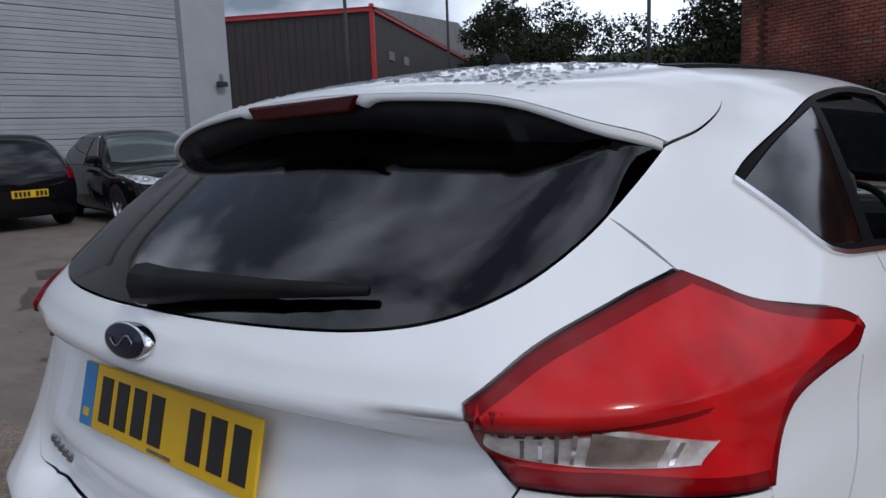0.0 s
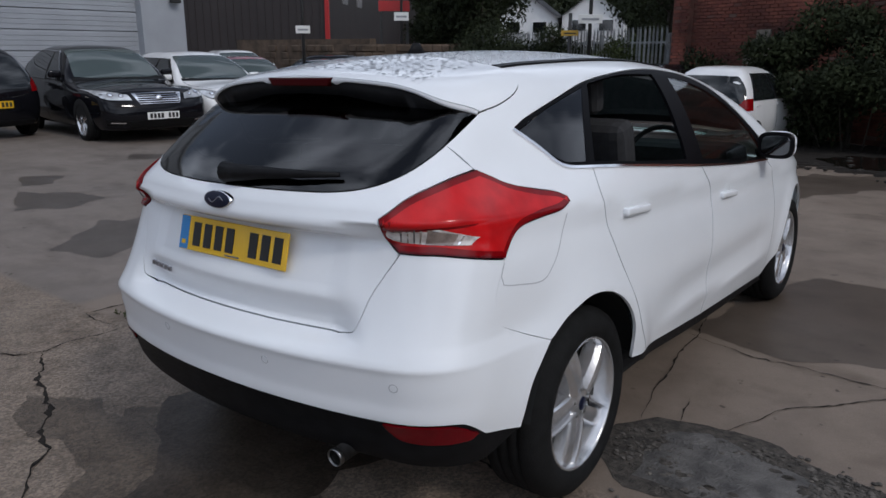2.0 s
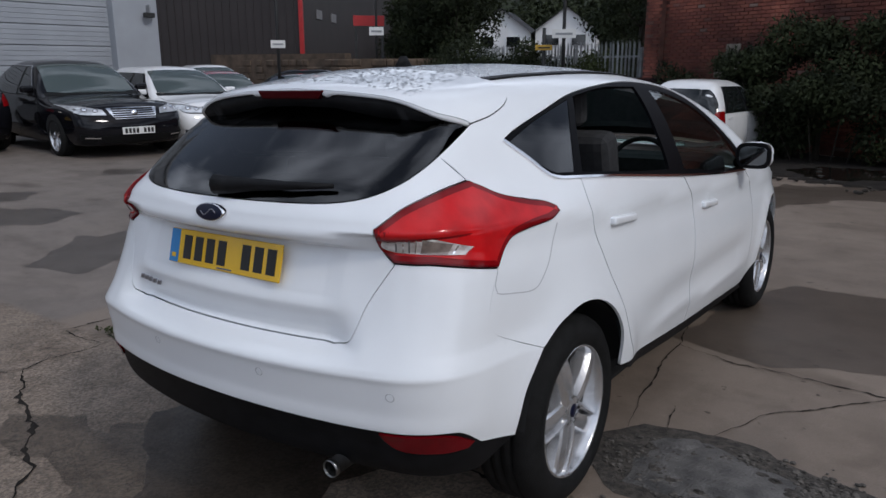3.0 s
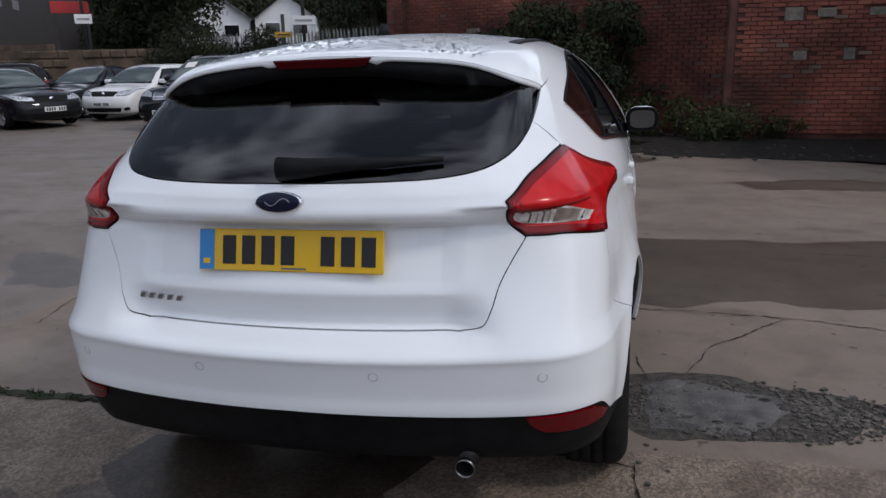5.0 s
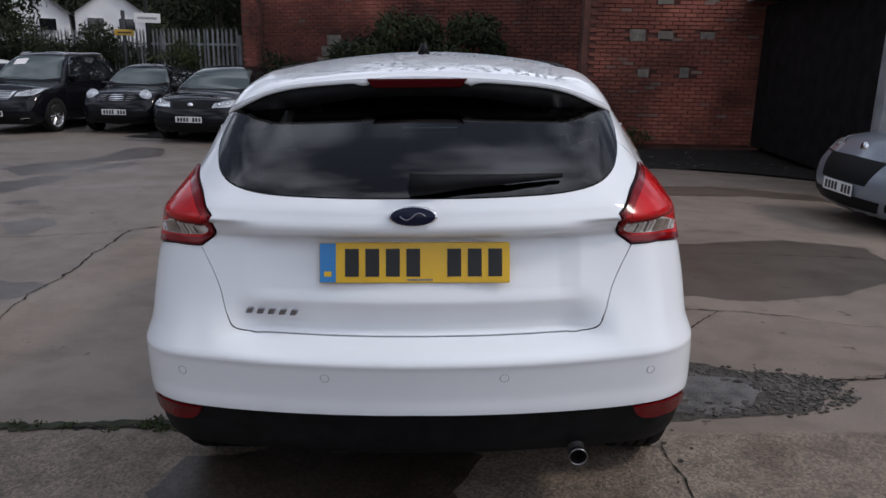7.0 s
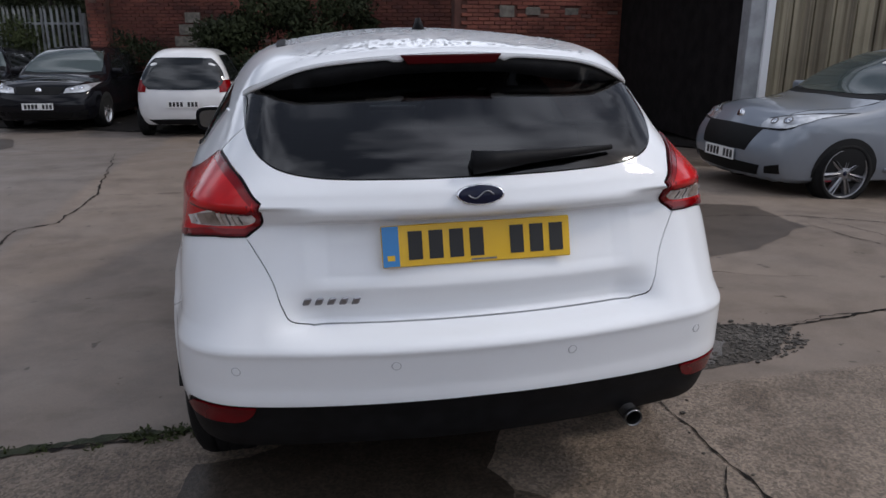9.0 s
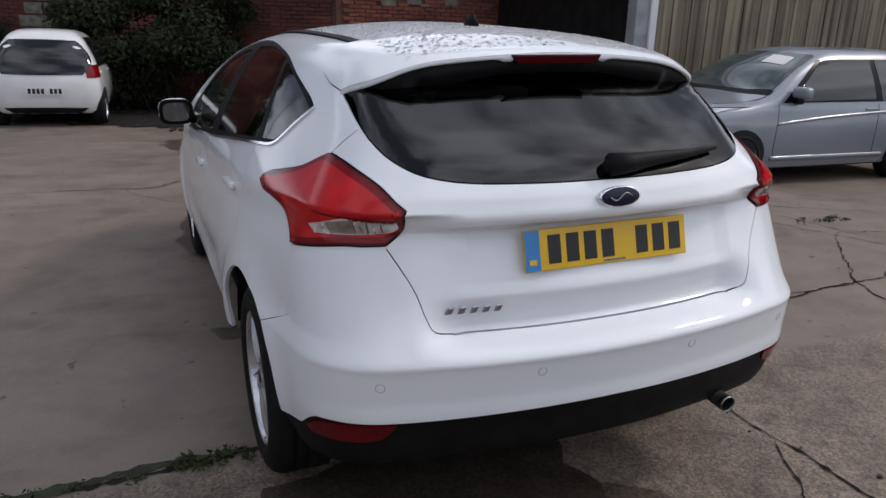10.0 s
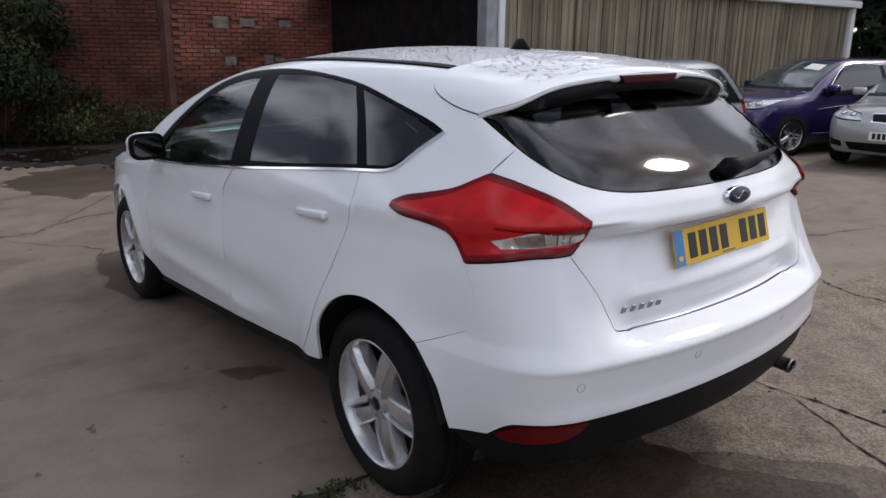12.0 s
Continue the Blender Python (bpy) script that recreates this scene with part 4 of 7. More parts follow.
def yard_material(name="worn concrete", tone=1.0, rough=0.68):
    """Colour factor below 1: the same concrete made darker, as for the damp patches."""
    m = bpy.data.materials.new(name)
    m.use_nodes = True
    n, l = m.node_tree.nodes, m.node_tree.links
    b = n["Principled BSDF"]
    tc = n.new("ShaderNodeTexCoord")

    def noise_of(scale, detail, rough=0.55, stretch=(1, 1, 1)):
        mp, t = n.new("ShaderNodeMapping"), n.new("ShaderNodeTexNoise")
        mp.inputs["Scale"].default_value = stretch
        t.inputs["Scale"].default_value, t.inputs["Detail"].default_value, t.inputs["Roughness"].default_value = scale, detail, rough
        l.new(tc.outputs["Object"], mp.inputs["Vector"])
        l.new(mp.outputs["Vector"], t.inputs["Vector"])
        return t.outputs["Fac"]

    def ramp_of(fac, lo, hi, c0, c1):
        r = n.new("ShaderNodeValToRGB")
        r.color_ramp.elements[0].position, r.color_ramp.elements[0].color = lo, (*c0, 1)
        r.color_ramp.elements[1].position, r.color_ramp.elements[1].color = hi, (*c1, 1)
        l.new(fac, r.inputs["Fac"])
        return r.outputs["Color"]

    def mixed(kind, fac, a, c):
        x = n.new("ShaderNodeMix")
        x.data_type, x.blend_type = "RGBA", kind
        if isinstance(fac, float):
            x.inputs["Factor"].default_value = fac
        else:
            l.new(fac, x.inputs["Factor"])
        l.new(a, x.inputs["A"])
        l.new(c, x.inputs["B"])
        return x.outputs["Result"]

    # two pours: a rough slab with bare aggregate towards the camera, a smoother one beyond the joints
    split = n.new("ShaderNodeSeparateXYZ")
    l.new(tc.outputs["Object"], split.inputs[0])

    def step_of(out, edge, width):
        r = n.new("ShaderNodeMapRange")
        r.inputs["From Min"].default_value, r.inputs["From Max"].default_value = edge - width, edge + width
        l.new(out, r.inputs["Value"])
        return r.outputs["Result"]

    def maths(kind, a, c):
        x = n.new("ShaderNodeMath")
        x.operation = kind
        for k, v in enumerate((a, c)):
            if isinstance(v, float):
                x.inputs[k].default_value = v
            else:
                l.new(v, x.inputs[k])
        return x.outputs[0]

    slab = maths("SUBTRACT", 1.0, step_of(split.outputs["Y"], 0.02, 0.03))
    west = maths("SUBTRACT", 1.0, step_of(split.outputs["X"], -2.62, 0.05))
    smooth_col = ramp_of(noise_of(0.5, 6, 0.55), 0.30, 0.70, (0.162, 0.131, 0.106), (0.222, 0.182, 0.149))
    grey_col = ramp_of(noise_of(0.45, 6, 0.55, (0.6, 1.4, 1)), 0.30, 0.70, (0.142, 0.122, 0.106), (0.192, 0.166, 0.147))
    rough_col = ramp_of(noise_of(1.3, 8, 0.65), 0.30, 0.70, (0.150, 0.122, 0.098), (0.250, 0.208, 0.170))
    far_col = mixed("MIX", west, smooth_col, grey_col)
    soft = ramp_of(noise_of(3.2, 7, 0.62), 0.34, 0.56, (0.78, 0.77, 0.76), (1.03, 1.03, 1.03))
    far_col = mixed("MULTIPLY", 0.9, far_col, soft)
    far_col = mixed("MULTIPLY", 1.0, far_col, ramp_of(noise_of(210, 3), 0.35, 0.65, (0.86, 0.86, 0.85), (1.10, 1.10, 1.09)))
    spot = ramp_of(noise_of(11, 3, 0.5), 0.69, 0.73, (1, 1, 1), (0.42, 0.40, 0.38))
    far_col = mixed("MULTIPLY", 1.0, far_col, spot)
    stone = n.new("ShaderNodeTexVoronoi")
    stone.inputs["Scale"].default_value = 105
    l.new(tc.outputs["Object"], stone.inputs["Vector"])
    bits = n.new("ShaderNodeRGBToBW")
    l.new(stone.outputs["Color"], bits.inputs[0])
    rough_col = mixed("MULTIPLY", 0.85, rough_col, ramp_of(bits.outputs[0], 0.25, 0.80, (0.60, 0.59, 0.57), (1.45, 1.41, 1.34)))
    rough_col = mixed("MULTIPLY", 1.0, rough_col, ramp_of(noise_of(6, 8, 0.72), 0.36, 0.52, (0.66, 0.64, 0.62), (1.04, 1.04, 1.04)))
    rough_col = mixed("MULTIPLY", 1.0, rough_col, ramp_of(noise_of(24, 6, 0.75), 0.60, 0.68, (1, 1, 1), (0.55, 0.53, 0.50)))
    col = mixed("MIX", slab, far_col, rough_col)
    col = mixed("MULTIPLY", 1.0, col, ramp_of(noise_of(1.1, 6, 0.6, (1.0, 1.8, 1)), 0.56, 0.68, (1, 1, 1), (0.70, 0.68, 0.66)))
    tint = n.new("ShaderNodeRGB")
    tint.outputs[0].default_value = (tone, tone * 0.97, tone * 0.95, 1)
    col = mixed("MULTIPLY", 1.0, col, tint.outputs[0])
    l.new(col, b.inputs["Base Color"])
    patchy = ramp_of(noise_of(0.9, 5, 0.6), 0.40, 0.62, (rough, rough, rough), (rough * 0.72, rough * 0.72, rough * 0.72))
    l.new(patchy, b.inputs["Roughness"])
    b.inputs["Specular IOR Level"].default_value = 0.4 if tone == 1.0 else 0.22
    bp = n.new("ShaderNodeBump")
    bp.inputs["Distance"].default_value = 0.010
    l.new(maths("ADD", 0.10 * tone, maths("MULTIPLY", slab, 0.75 * tone)), bp.inputs["Strength"])
    l.new(noise_of(75, 6, 0.7), bp.inputs["Height"])
    l.new(bp.outputs["Normal"], b.inputs["Normal"])
    return m


CONCRETE = yard_material()
DAMP = yard_material("damp concrete", 0.50, 0.40)
DARK_CONCRETE = yard_material("darkest concrete", 0.26, 0.40)
WET_GROUND = material("wet black silt", (0.014, 0.012, 0.010), 0.12, vary=0.4, scale=3, spec=0.4, bump=0.15, bump_scale=14)
SOIL = material("dark soil and rubble", (0.024, 0.020, 0.017), 0.95, spec=0.2, vary=0.6, scale=5, bump=0.8, bump_scale=25)
MOSS = material("moss and dirt", (0.035, 0.040, 0.018), 0.95, vary=0.5, scale=12, bump=0.8, bump_scale=90)
TAR = material("broken asphalt", (0.125, 0.116, 0.108), 0.6, vary=0.6, scale=11, bump=1.0, bump_scale=90)
GRIT_BED = material("dark loose grit", (0.075, 0.064, 0.053), 0.9, vary=0.65, scale=35, bump=1.0, bump_scale=110)
GRIT = material("grey gravel", (0.115, 0.102, 0.088), 0.9, vary=0.75, scale=40)
gx = [-300, -120, -60, -40] + [-26 + 0.25 * i for i in range(185)] + [30, 60, 120, 300]
gy = [-300, -120, -60, -30, -20] + [-12 + 0.25 * i for i in range(169)] + [40, 60, 120, 300, 500]
gv = [(x, y, rise(x, y)) for y in gy for x in gx]
gf = [(j * len(gx) + i, j * len(gx) + i + 1, (j + 1) * len(gx) + i + 1, (j + 1) * len(gx) + i) for j in range(len(gy) - 1) for i in range(len(gx) - 1)]
ground = tagged(mesh_of("ground", gv, gf, CONCRETE), "worn grey-brown concrete yard with damp stains", "ground", kind="structure")


def wander(pts, step=0.05, jag=0.03, seed=0):
    rng = random.Random(seed)
    out = []
    for (ax, ay), (bx, by) in zip(pts, pts[1:]):
        n = max(2, int(math.hypot(bx - ax, by - ay) / step))
        for i in range(n):
            t = i / n
            if len(out) % 4 == 0:
                ox, oy, gx_, gy_ = (0.0, 0.0, rng.uniform(-jag, jag), rng.uniform(-jag, jag)) if not out else (gx_, gy_, rng.uniform(-jag, jag), rng.uniform(-jag, jag))
            k = len(out) % 4 / 4
            out.append((ax + (bx - ax) * t + ox + (gx_ - ox) * k + rng.uniform(-jag, jag) * 0.35, ay + (by - ay) * t + oy + (gy_ - oy) * k + rng.uniform(-jag, jag) * 0.35))
    out.append(pts[-1])
    return out


def crack(name, pts, width, mat, lift=0.004, jag=0.03, seed=0, label=""):
    """A ragged strip of dirt in a joint of the concrete."""
    rng = random.Random(seed + 7)
    line = wander(pts, 0.03, jag, seed)
    v, f = [], []
    for i, (x, y) in enumerate(line):
        a, b = line[max(i - 1, 0)], line[min(i + 1, len(line) - 1)]
        dx, dy = b[0] - a[0], b[1] - a[1]
        d = math.hypot(dx, dy) or 1
        w = width * (0.14 + 0.6 * rng.random() ** 1.8) / 2 * min(1, 0.25 + 3 * min(i, len(line) - 1 - i) / len(line))
        for s in (-1, 1):
            q = (x - s * dy / d * w, y + s * dx / d * w)
            v.append((*q, rise(*q) + lift))
    f = [(2 * i, 2 * i + 1, 2 * i + 3, 2 * i + 2) for i in range(len(line) - 1)]
    return tagged(mesh_of(name, v, f, mat, smooth=False), label, "crack", kind="structure")


# dirt-filled cracks: one call each
DIRT = "dark dirt-filled crack across the concrete"
crack("crack", [(-2.0, 0.03), (-1.58, 0.05), (-1.3, 0.06), (-0.95, 0.08), (0.2, 0.0), (0.9, -0.1)], 0.060, SOIL, jag=0.015, seed=0, label=DIRT)
crack("crack", [(0.90, -0.08), (0.92, -0.44), (0.93, -0.83), (0.93, -1.2), (1.0, -1.7), (1.05, -2.6)], 0.034, SOIL, jag=0.009, seed=1, label=DIRT)
crack("crack", [(-1.98, 0.0), (-1.97, -0.14), (-1.99, -0.32), (-1.95, -0.46), (-2.03, -0.6), (-2.4, -0.75)], 0.022, SOIL, jag=0.012, seed=2, label=DIRT)
crack("crack", [(-1.96, -0.48), (-1.79, -0.57), (-1.6, -0.67), (-1.47, -0.72), (-1.23, -0.81), (-0.99, -0.92), (-0.6, -1.2)], 0.045, SOIL, jag=0.025, seed=3, label=DIRT)
crack("crack", [(-2.0, -0.04), (-2.23, -0.06), (-2.37, -0.04), (-2.38, 0.11), (-2.36, 0.24), (-2.1, 0.36)], 0.020, SOIL, jag=0.012, seed=4, label=DIRT)
crack("crack", [(-2.40, 0.9), (-2.56, 1.44), (-2.63, 1.95), (-2.61, 2.43), (-2.70, 2.92), (-2.74, 3.71), (-2.50, 3.9), (-2.43, 4.94), (-2.7, 6.8), (-2.99, 8.4)], 0.042, SOIL, jag=0.02, seed=5, label=DIRT)
crack("crack", [(-2.43, 4.94), (-1.7, 5.0), (-1.02, 4.96), (-0.59, 5.36), (0.3, 5.5)], 0.030, SOIL, jag=0.02, seed=6, label=DIRT)
crack("crack", [(-1.28, 4.96), (-1.07, 4.54), (-0.69, 4.04), (-0.9, 3.6)], 0.022, SOIL, jag=0.03, seed=7, label=DIRT)
crack("crack", [(-0.69, 4.04), (0.2, 4.2), (0.9, 4.1)], 0.018, SOIL, jag=0.03, seed=8, label=DIRT)
crack("crack", [(0.55, 1.74), (0.67, 1.71), (0.92, 1.59), (1.25, 1.57), (1.63, 1.54), (2.04, 1.41), (2.32, 1.26), (2.6, 1.2)], 0.018, SOIL, jag=0.025, seed=9, label=DIRT)
crack("crack", [(1.13, 0.73), (1.17, 0.84), (1.21, 0.91), (1.27, 1.06), (1.37, 1.17), (1.55, 1.37), (1.66, 1.49), (1.78, 1.52)], 0.016, SOIL, jag=0.014, seed=10, label=DIRT)
crack("crack", [(0.81, 0.62), (0.78, 0.82), (0.75, 1.0), (0.70, 1.4), (0.67, 1.71), (0.6, 2.2)], 0.018, SOIL, jag=0.012, seed=11, label=DIRT)
crack("crack", [(1.71, 0.47), (2.2, 0.6), (2.77, 0.58), (3.6, 0.75), (4.6, 0.6)], 0.035, SOIL, jag=0.03, seed=12, label=DIRT)
crack("crack", [(2.0, 2.9), (3.0, 2.75), (3.55, 2.64), (4.4, 2.2), (5.6, 1.9)], 0.028, SOIL, jag=0.02, seed=13, label=DIRT)
crack("crack", [(3.75, 1.52), (3.3, 1.2), (2.77, 0.58), (2.5, -0.2), (2.6, -1.2)], 0.028, SOIL, jag=0.035, seed=14, label=DIRT)
crack("crack", [(3.55, 2.64), (3.7, 2.0), (3.75, 1.52), (4.5, 1.3), (5.5, 1.4)], 0.022, SOIL, jag=0.03, seed=15, label=DIRT)
crack("crack", [(-4.4, 3.0), (-3.4, 3.4), (-2.73, 3.68)], 0.022, SOIL, jag=0.03, seed=16, label=DIRT)
crack("crack", [(0.95, 0.69), (0.93, 0.80), (0.91, 0.92)], 0.012, SOIL, jag=0.012, seed=17, label=DIRT)
crack("crack", [(0.90, -0.57), (0.83, -0.70), (0.72, -0.88), (0.65, -1.01), (0.55, -1.3)], 0.024, SOIL, jag=0.012, seed=18, label=DIRT)
crack("crack", [(-1.26, 5.04), (-1.0, 4.99), (-0.44, 5.74), (-0.03, 6.31), (0.3, 6.6)], 0.020, SOIL, jag=0.03, seed=19, label=DIRT)
crack("crack", [(1.64, 0.42), (1.76, 0.48), (2.26, 0.56), (2.74, 0.59)], 0.030, SOIL, jag=0.02, seed=20, label=DIRT)
crack("crack", [(3.40, 2.52), (3.42, 1.91), (3.62, 1.41), (3.8, 0.9)], 0.024, SOIL, jag=0.02, seed=21, label=DIRT)
crack("mossy_joint", [(-2.1, 0.05), (-1.58, 0.07), (-1.36, 0.085), (-1.07, 0.105), (-0.9, 0.10)], 0.13, MOSS, 0.006, 0.015, 50, "green moss along a joint in the concrete")


def blob(name, pts, mat, lift, label, jag=0.03, seed=0):
    rng = random.Random(seed)
    cx, cy = sum(p[0] for p in pts) / len(pts), sum(p[1] for p in pts) / len(pts)
    rimp, bend, aim = [], 0.0, 0.0
    for i, (x, y) in enumerate(wander(pts + pts[:1], 0.05, 0.0, seed)[:-1]):
        aim = rng.uniform(-jag, jag) if i % 4 == 0 else aim
        bend += (aim - bend) * 0.45
        d = math.hypot(x - cx, y - cy) or 1
        k = 1 + (bend + rng.uniform(-0.2, 0.2) * jag) / d
        rimp.append((cx + (x - cx) * k, cy + (y - cy) * k))
    v, f, n = [(cx, cy, rise(cx, cy) + lift)], [], len(rimp)
    size = max(math.hypot(x - cx, y - cy) for x, y in pts)
    rings = max(4, int(size / 0.3))
    for k in [(i + 1) / rings for i in range(rings)]:
        for x, y in rimp:
            q = (cx + (x - cx) * k, cy + (y - cy) * k)
            v.append((*q, rise(*q) + (lift if k < 1 else 0.0012)))
    f = [(0, 1 + i, 1 + (i + 1) % n) for i in range(n)]
    for r in range(rings - 1):
        f += [(1 + r * n + i, 1 + (r + 1) * n + i, 1 + (r + 1) * n + (i + 1) % n, 1 + r * n + (i + 1) % n) for i in range(n)]
    return tagged(mesh_of(name, v, f, mat), label, "patch", kind="structure")


WET_LABEL = "dark damp patch drying on the concrete"
blob("damp_patch", [(-4.04, .51), (-3.6, .72), (-3.78, 1.26), (-4.52, 1.72), (-4.57, 1.26)], DAMP, 0.0025, WET_LABEL, 0.09, 80)
blob("damp_patch", [(-6.68, 1.49), (-6.53, 1.78), (-6.96, 2.09), (-7.21, 1.73)], DAMP, 0.0025, WET_LABEL, 0.09, 81)
blob("damp_patch", [(-5.43, .93), (-5.24, 1.3), (-5.35, 1.82), (-6.03, 1.54), (-6.32, 1.33)], DAMP, 0.0025, WET_LABEL, 0.09, 82)
blob("damp_patch", [(-7.62, 3.24), (-7.21, 3.69), (-7.69, 3.92), (-7.99, 3.58)], DAMP, 0.0025, WET_LABEL, 0.09, 83)
blob("damp_patch", [(-3.69, 3.36), (-3.48, 3.49), (-3.43, 3.80), (-3.70, 3.92), (-3.95, 3.75)], DAMP, 0.0025, WET_LABEL, 0.09, 84)
blob("damp_patch", [(-4.23, 4.41), (-3.94, 4.46), (-4.11, 4.7), (-4.31, 4.6)], DAMP, 0.0025, WET_LABEL, 0.09, 85)
blob("damp_patch", [(-4.69, 5.06), (-4.51, 5.75), (-4.62, 6.5), (-5, 6.28), (-5.13, 5.8)], DAMP, 0.0025, WET_LABEL, 0.09, 86)
blob("damp_patch", [(-4.70, 6.75), (-4.49, 7.32), (-4.35, 8.13), (-4.68, 8.31), (-4.88, 7.18)], DAMP, 0.0025, WET_LABEL, 0.09, 87)
blob("damp_patch", [(-1.5, -0.78), (-1.15, -0.62), (-0.75, -0.55), (-0.65, -0.9), (-1.08, -0.97)], DAMP, 0.0025, WET_LABEL, 0.09, 88)
# half-dark rim, then a darker core, behind the car
blob("damp_patch", [(-1.02, -0.58), (-0.84, -0.30), (-0.08, -0.22), (0.05, -0.45), (0.22, -0.62), (0.40, -0.82), (0.56, -1.05), (0.2, -1.4), (-0.4, -1.35), (-0.8, -0.85)], DAMP, 0.0025, WET_LABEL, 0.07, 89)
blob("dark_patch", [(-0.92, -0.18), (-0.97, -0.40), (-0.80, -0.62), (-0.45, -0.78), (-0.25, -1.2), (0.2, -1.25), (0.44, -1.04), (0.30, -0.84), (0.12, -0.62), (0.10, -0.40), (0.25, -0.12), (-0.4, -0.10)], DARK_CONCRETE, 0.0045, "near-black patch on the concrete behind the car", 0.06, 100)
blob("damp_patch", [(-0.86, 1.31), (-0.68, 1.26), (-0.63, 1.06), (-0.84, 1.08)], DAMP, 0.0025, WET_LABEL, 0.09, 90)
blob("damp_patch", [(-3.18, 1.54), (-2.77, 1.6), (-2.71, 2.0), (-3.46, 2.4), (-3.78, 2.26)], DAMP, 0.0025, WET_LABEL, 0.09, 91)
blob("damp_patch", [(-2.99, 2.17), (-2.78, 2.14), (-2.63, 2.06), (-2.66, 1.83), (-2.77, 1.78), (-3.0, 1.85)], DAMP, 0.0035, WET_LABEL, 0.05, 92)
blob("damp_patch", [(-5.83, 6.95), (-5.64, 7.55), (-5.49, 8.53), (-5.79, 10.74), (-5.16, 10.84), (-4.78, 9.84), (-5.01, 8.44), (-4.95, 6.85), (-5.24, 6.31)], DAMP, 0.0035, WET_LABEL, 0.12, 93)
blob("damp_slab", [(0.62, 1.80), (0.67, 2.6), (0.95, 3.3), (1.83, 3.21), (2.39, 3.25), (2.85, 3.32), (3.4, 3.05), (3.3, 2.3), (2.59, 1.8), (2.01, 1.72), (1.64, 1.77), (1.39, 1.77), (1.15, 1.62), (0.9, 1.66)], DAMP, 0.0025, "wide damp area on the concrete beside the car", 0.05, 95)
blob("damp_patch", [(-0.81, 8.14), (-0.22, 9.48), (1.01, 10.06), (1.3, 8.5), (0.05, 6.47), (-0.35, 6.35), (-0.69, 6.81)], DAMP, 0.0025, WET_LABEL, 0.2, 96)
blob("damp_patch", [(-0.78, 3.9), (-0.3, 4.0), (-0.3, 2.6), (-0.89, 2.63), (-0.94, 3.05)], DAMP, 0.0025, WET_LABEL, 0.06, 97)
blob("damp_patch", [(1.9, 6.2), (3.2, 6.6), (5.0, 6.0), (5.2, 5.6), (3.5, 5.8), (2.2, 5.7)], DAMP, 0.0025, WET_LABEL, 0.12, 98)
blob("patch_bed", [(0.80, 0.28), (0.78, 0.52), (0.88, 0.67), (1.05, 0.72), (1.26, 0.70), (1.5, 0.65), (1.92, 0.50), (1.66, 0.24), (1.38, 0.14), (0.98, 0.13)], GRIT_BED, 0.003, "dark loose grit round a broken patch", 0.04, 2)
blob("patch", [(0.93, 0.22), (0.88, 0.38), (0.93, 0.58), (1.2, 0.63), (1.42, 0.58), (1.56, 0.46), (1.46, 0.27), (1.3, 0.20)], TAR, 0.007, "worn grey asphalt patch in the concrete", 0.06, seed=3)
blob("patch", [(0.92, 0.53), (0.96, 0.60), (1.10, 0.66), (1.14, 0.61), (1.08, 0.53), (1.0, 0.50)], TAR, 0.013, "loose grey asphalt piece in the broken patch", 0.02, seed=4)
rng = random.Random(41)
for i in range(16):  # dirt-filled hollows in the asphalt
    t = rng.uniform(0, 6.28)
    cx, cy, r = 1.24 + 0.24 * math.cos(t), 0.40 + 0.13 * math.sin(t), rng.uniform(0.007, 0.02)
    blob("hollow", [(cx + r * (1.6 * math.cos(a)), cy + r * math.sin(a)) for a in (0, 1.2, 2.4, 3.5, 4.7)], GRIT_BED, 0.009, "dirt-filled hollow in the worn asphalt", 0.012, seed=60 + i)
rng = random.Random(11)
bm = bmesh.new()
for i in range(1500):
    t, k = rng.uniform(0, 2 * math.pi), rng.uniform(0.55, 1.06)
    x, y = 1.34 + 0.53 * k * math.cos(t), 0.41 + 0.25 * k * math.sin(t)
    if i % 2:
        x, y = rng.triangular(1.44, 1.86, 1.6), rng.gauss(0.43, 0.07)
    if i > 1480:
        x, y = 0.93 + rng.gauss(0, 0.05), rng.uniform(-1.4, 0.3)
    s = rng.choice((0.003, 0.004, 0.006, 0.008, 0.013))
    bmesh.ops.create_icosphere(bm, subdivisions=1, radius=s, matrix=Matrix.Translation((x, y, rise(x, y) + 0.005)) @ Matrix.Diagonal((1, rng.uniform(0.6, 1), 0.45, 1)))
tagged(part("gravel", bm, GRIT), "loose grey gravel round the broken asphalt", "gravel", kind="stuff")
soil_pts = [(-5.0, 12.2), (-2.0, 10.9), (0.2, 10.0), (2.0, 9.4), (3.84, 8.7), (5.2, 7.4), (6.4, 7.6), (9, 8), (9, 12.0), (4, 11.9), (2.6, 12.0), (-4.0, 15.6), (-6.5, 16.5), (-6.5, 12.5)]
blob("soil_verge", soil_pts, SOIL, 0.03, "dark wet soil and rubble at the foot of the brick wall", 0.28, 5)
blob("puddle", [(-0.9, 11.0), (-0.13, 10.1), (0.6, 10.15), (1.06, 10.5), (1.58, 11.2), (0.85, 12.0), (-0.3, 11.9)], WET_GROUND, 0.036, "shallow black puddle on the soil verge", 0.15, 99)
bm = bmesh.new()
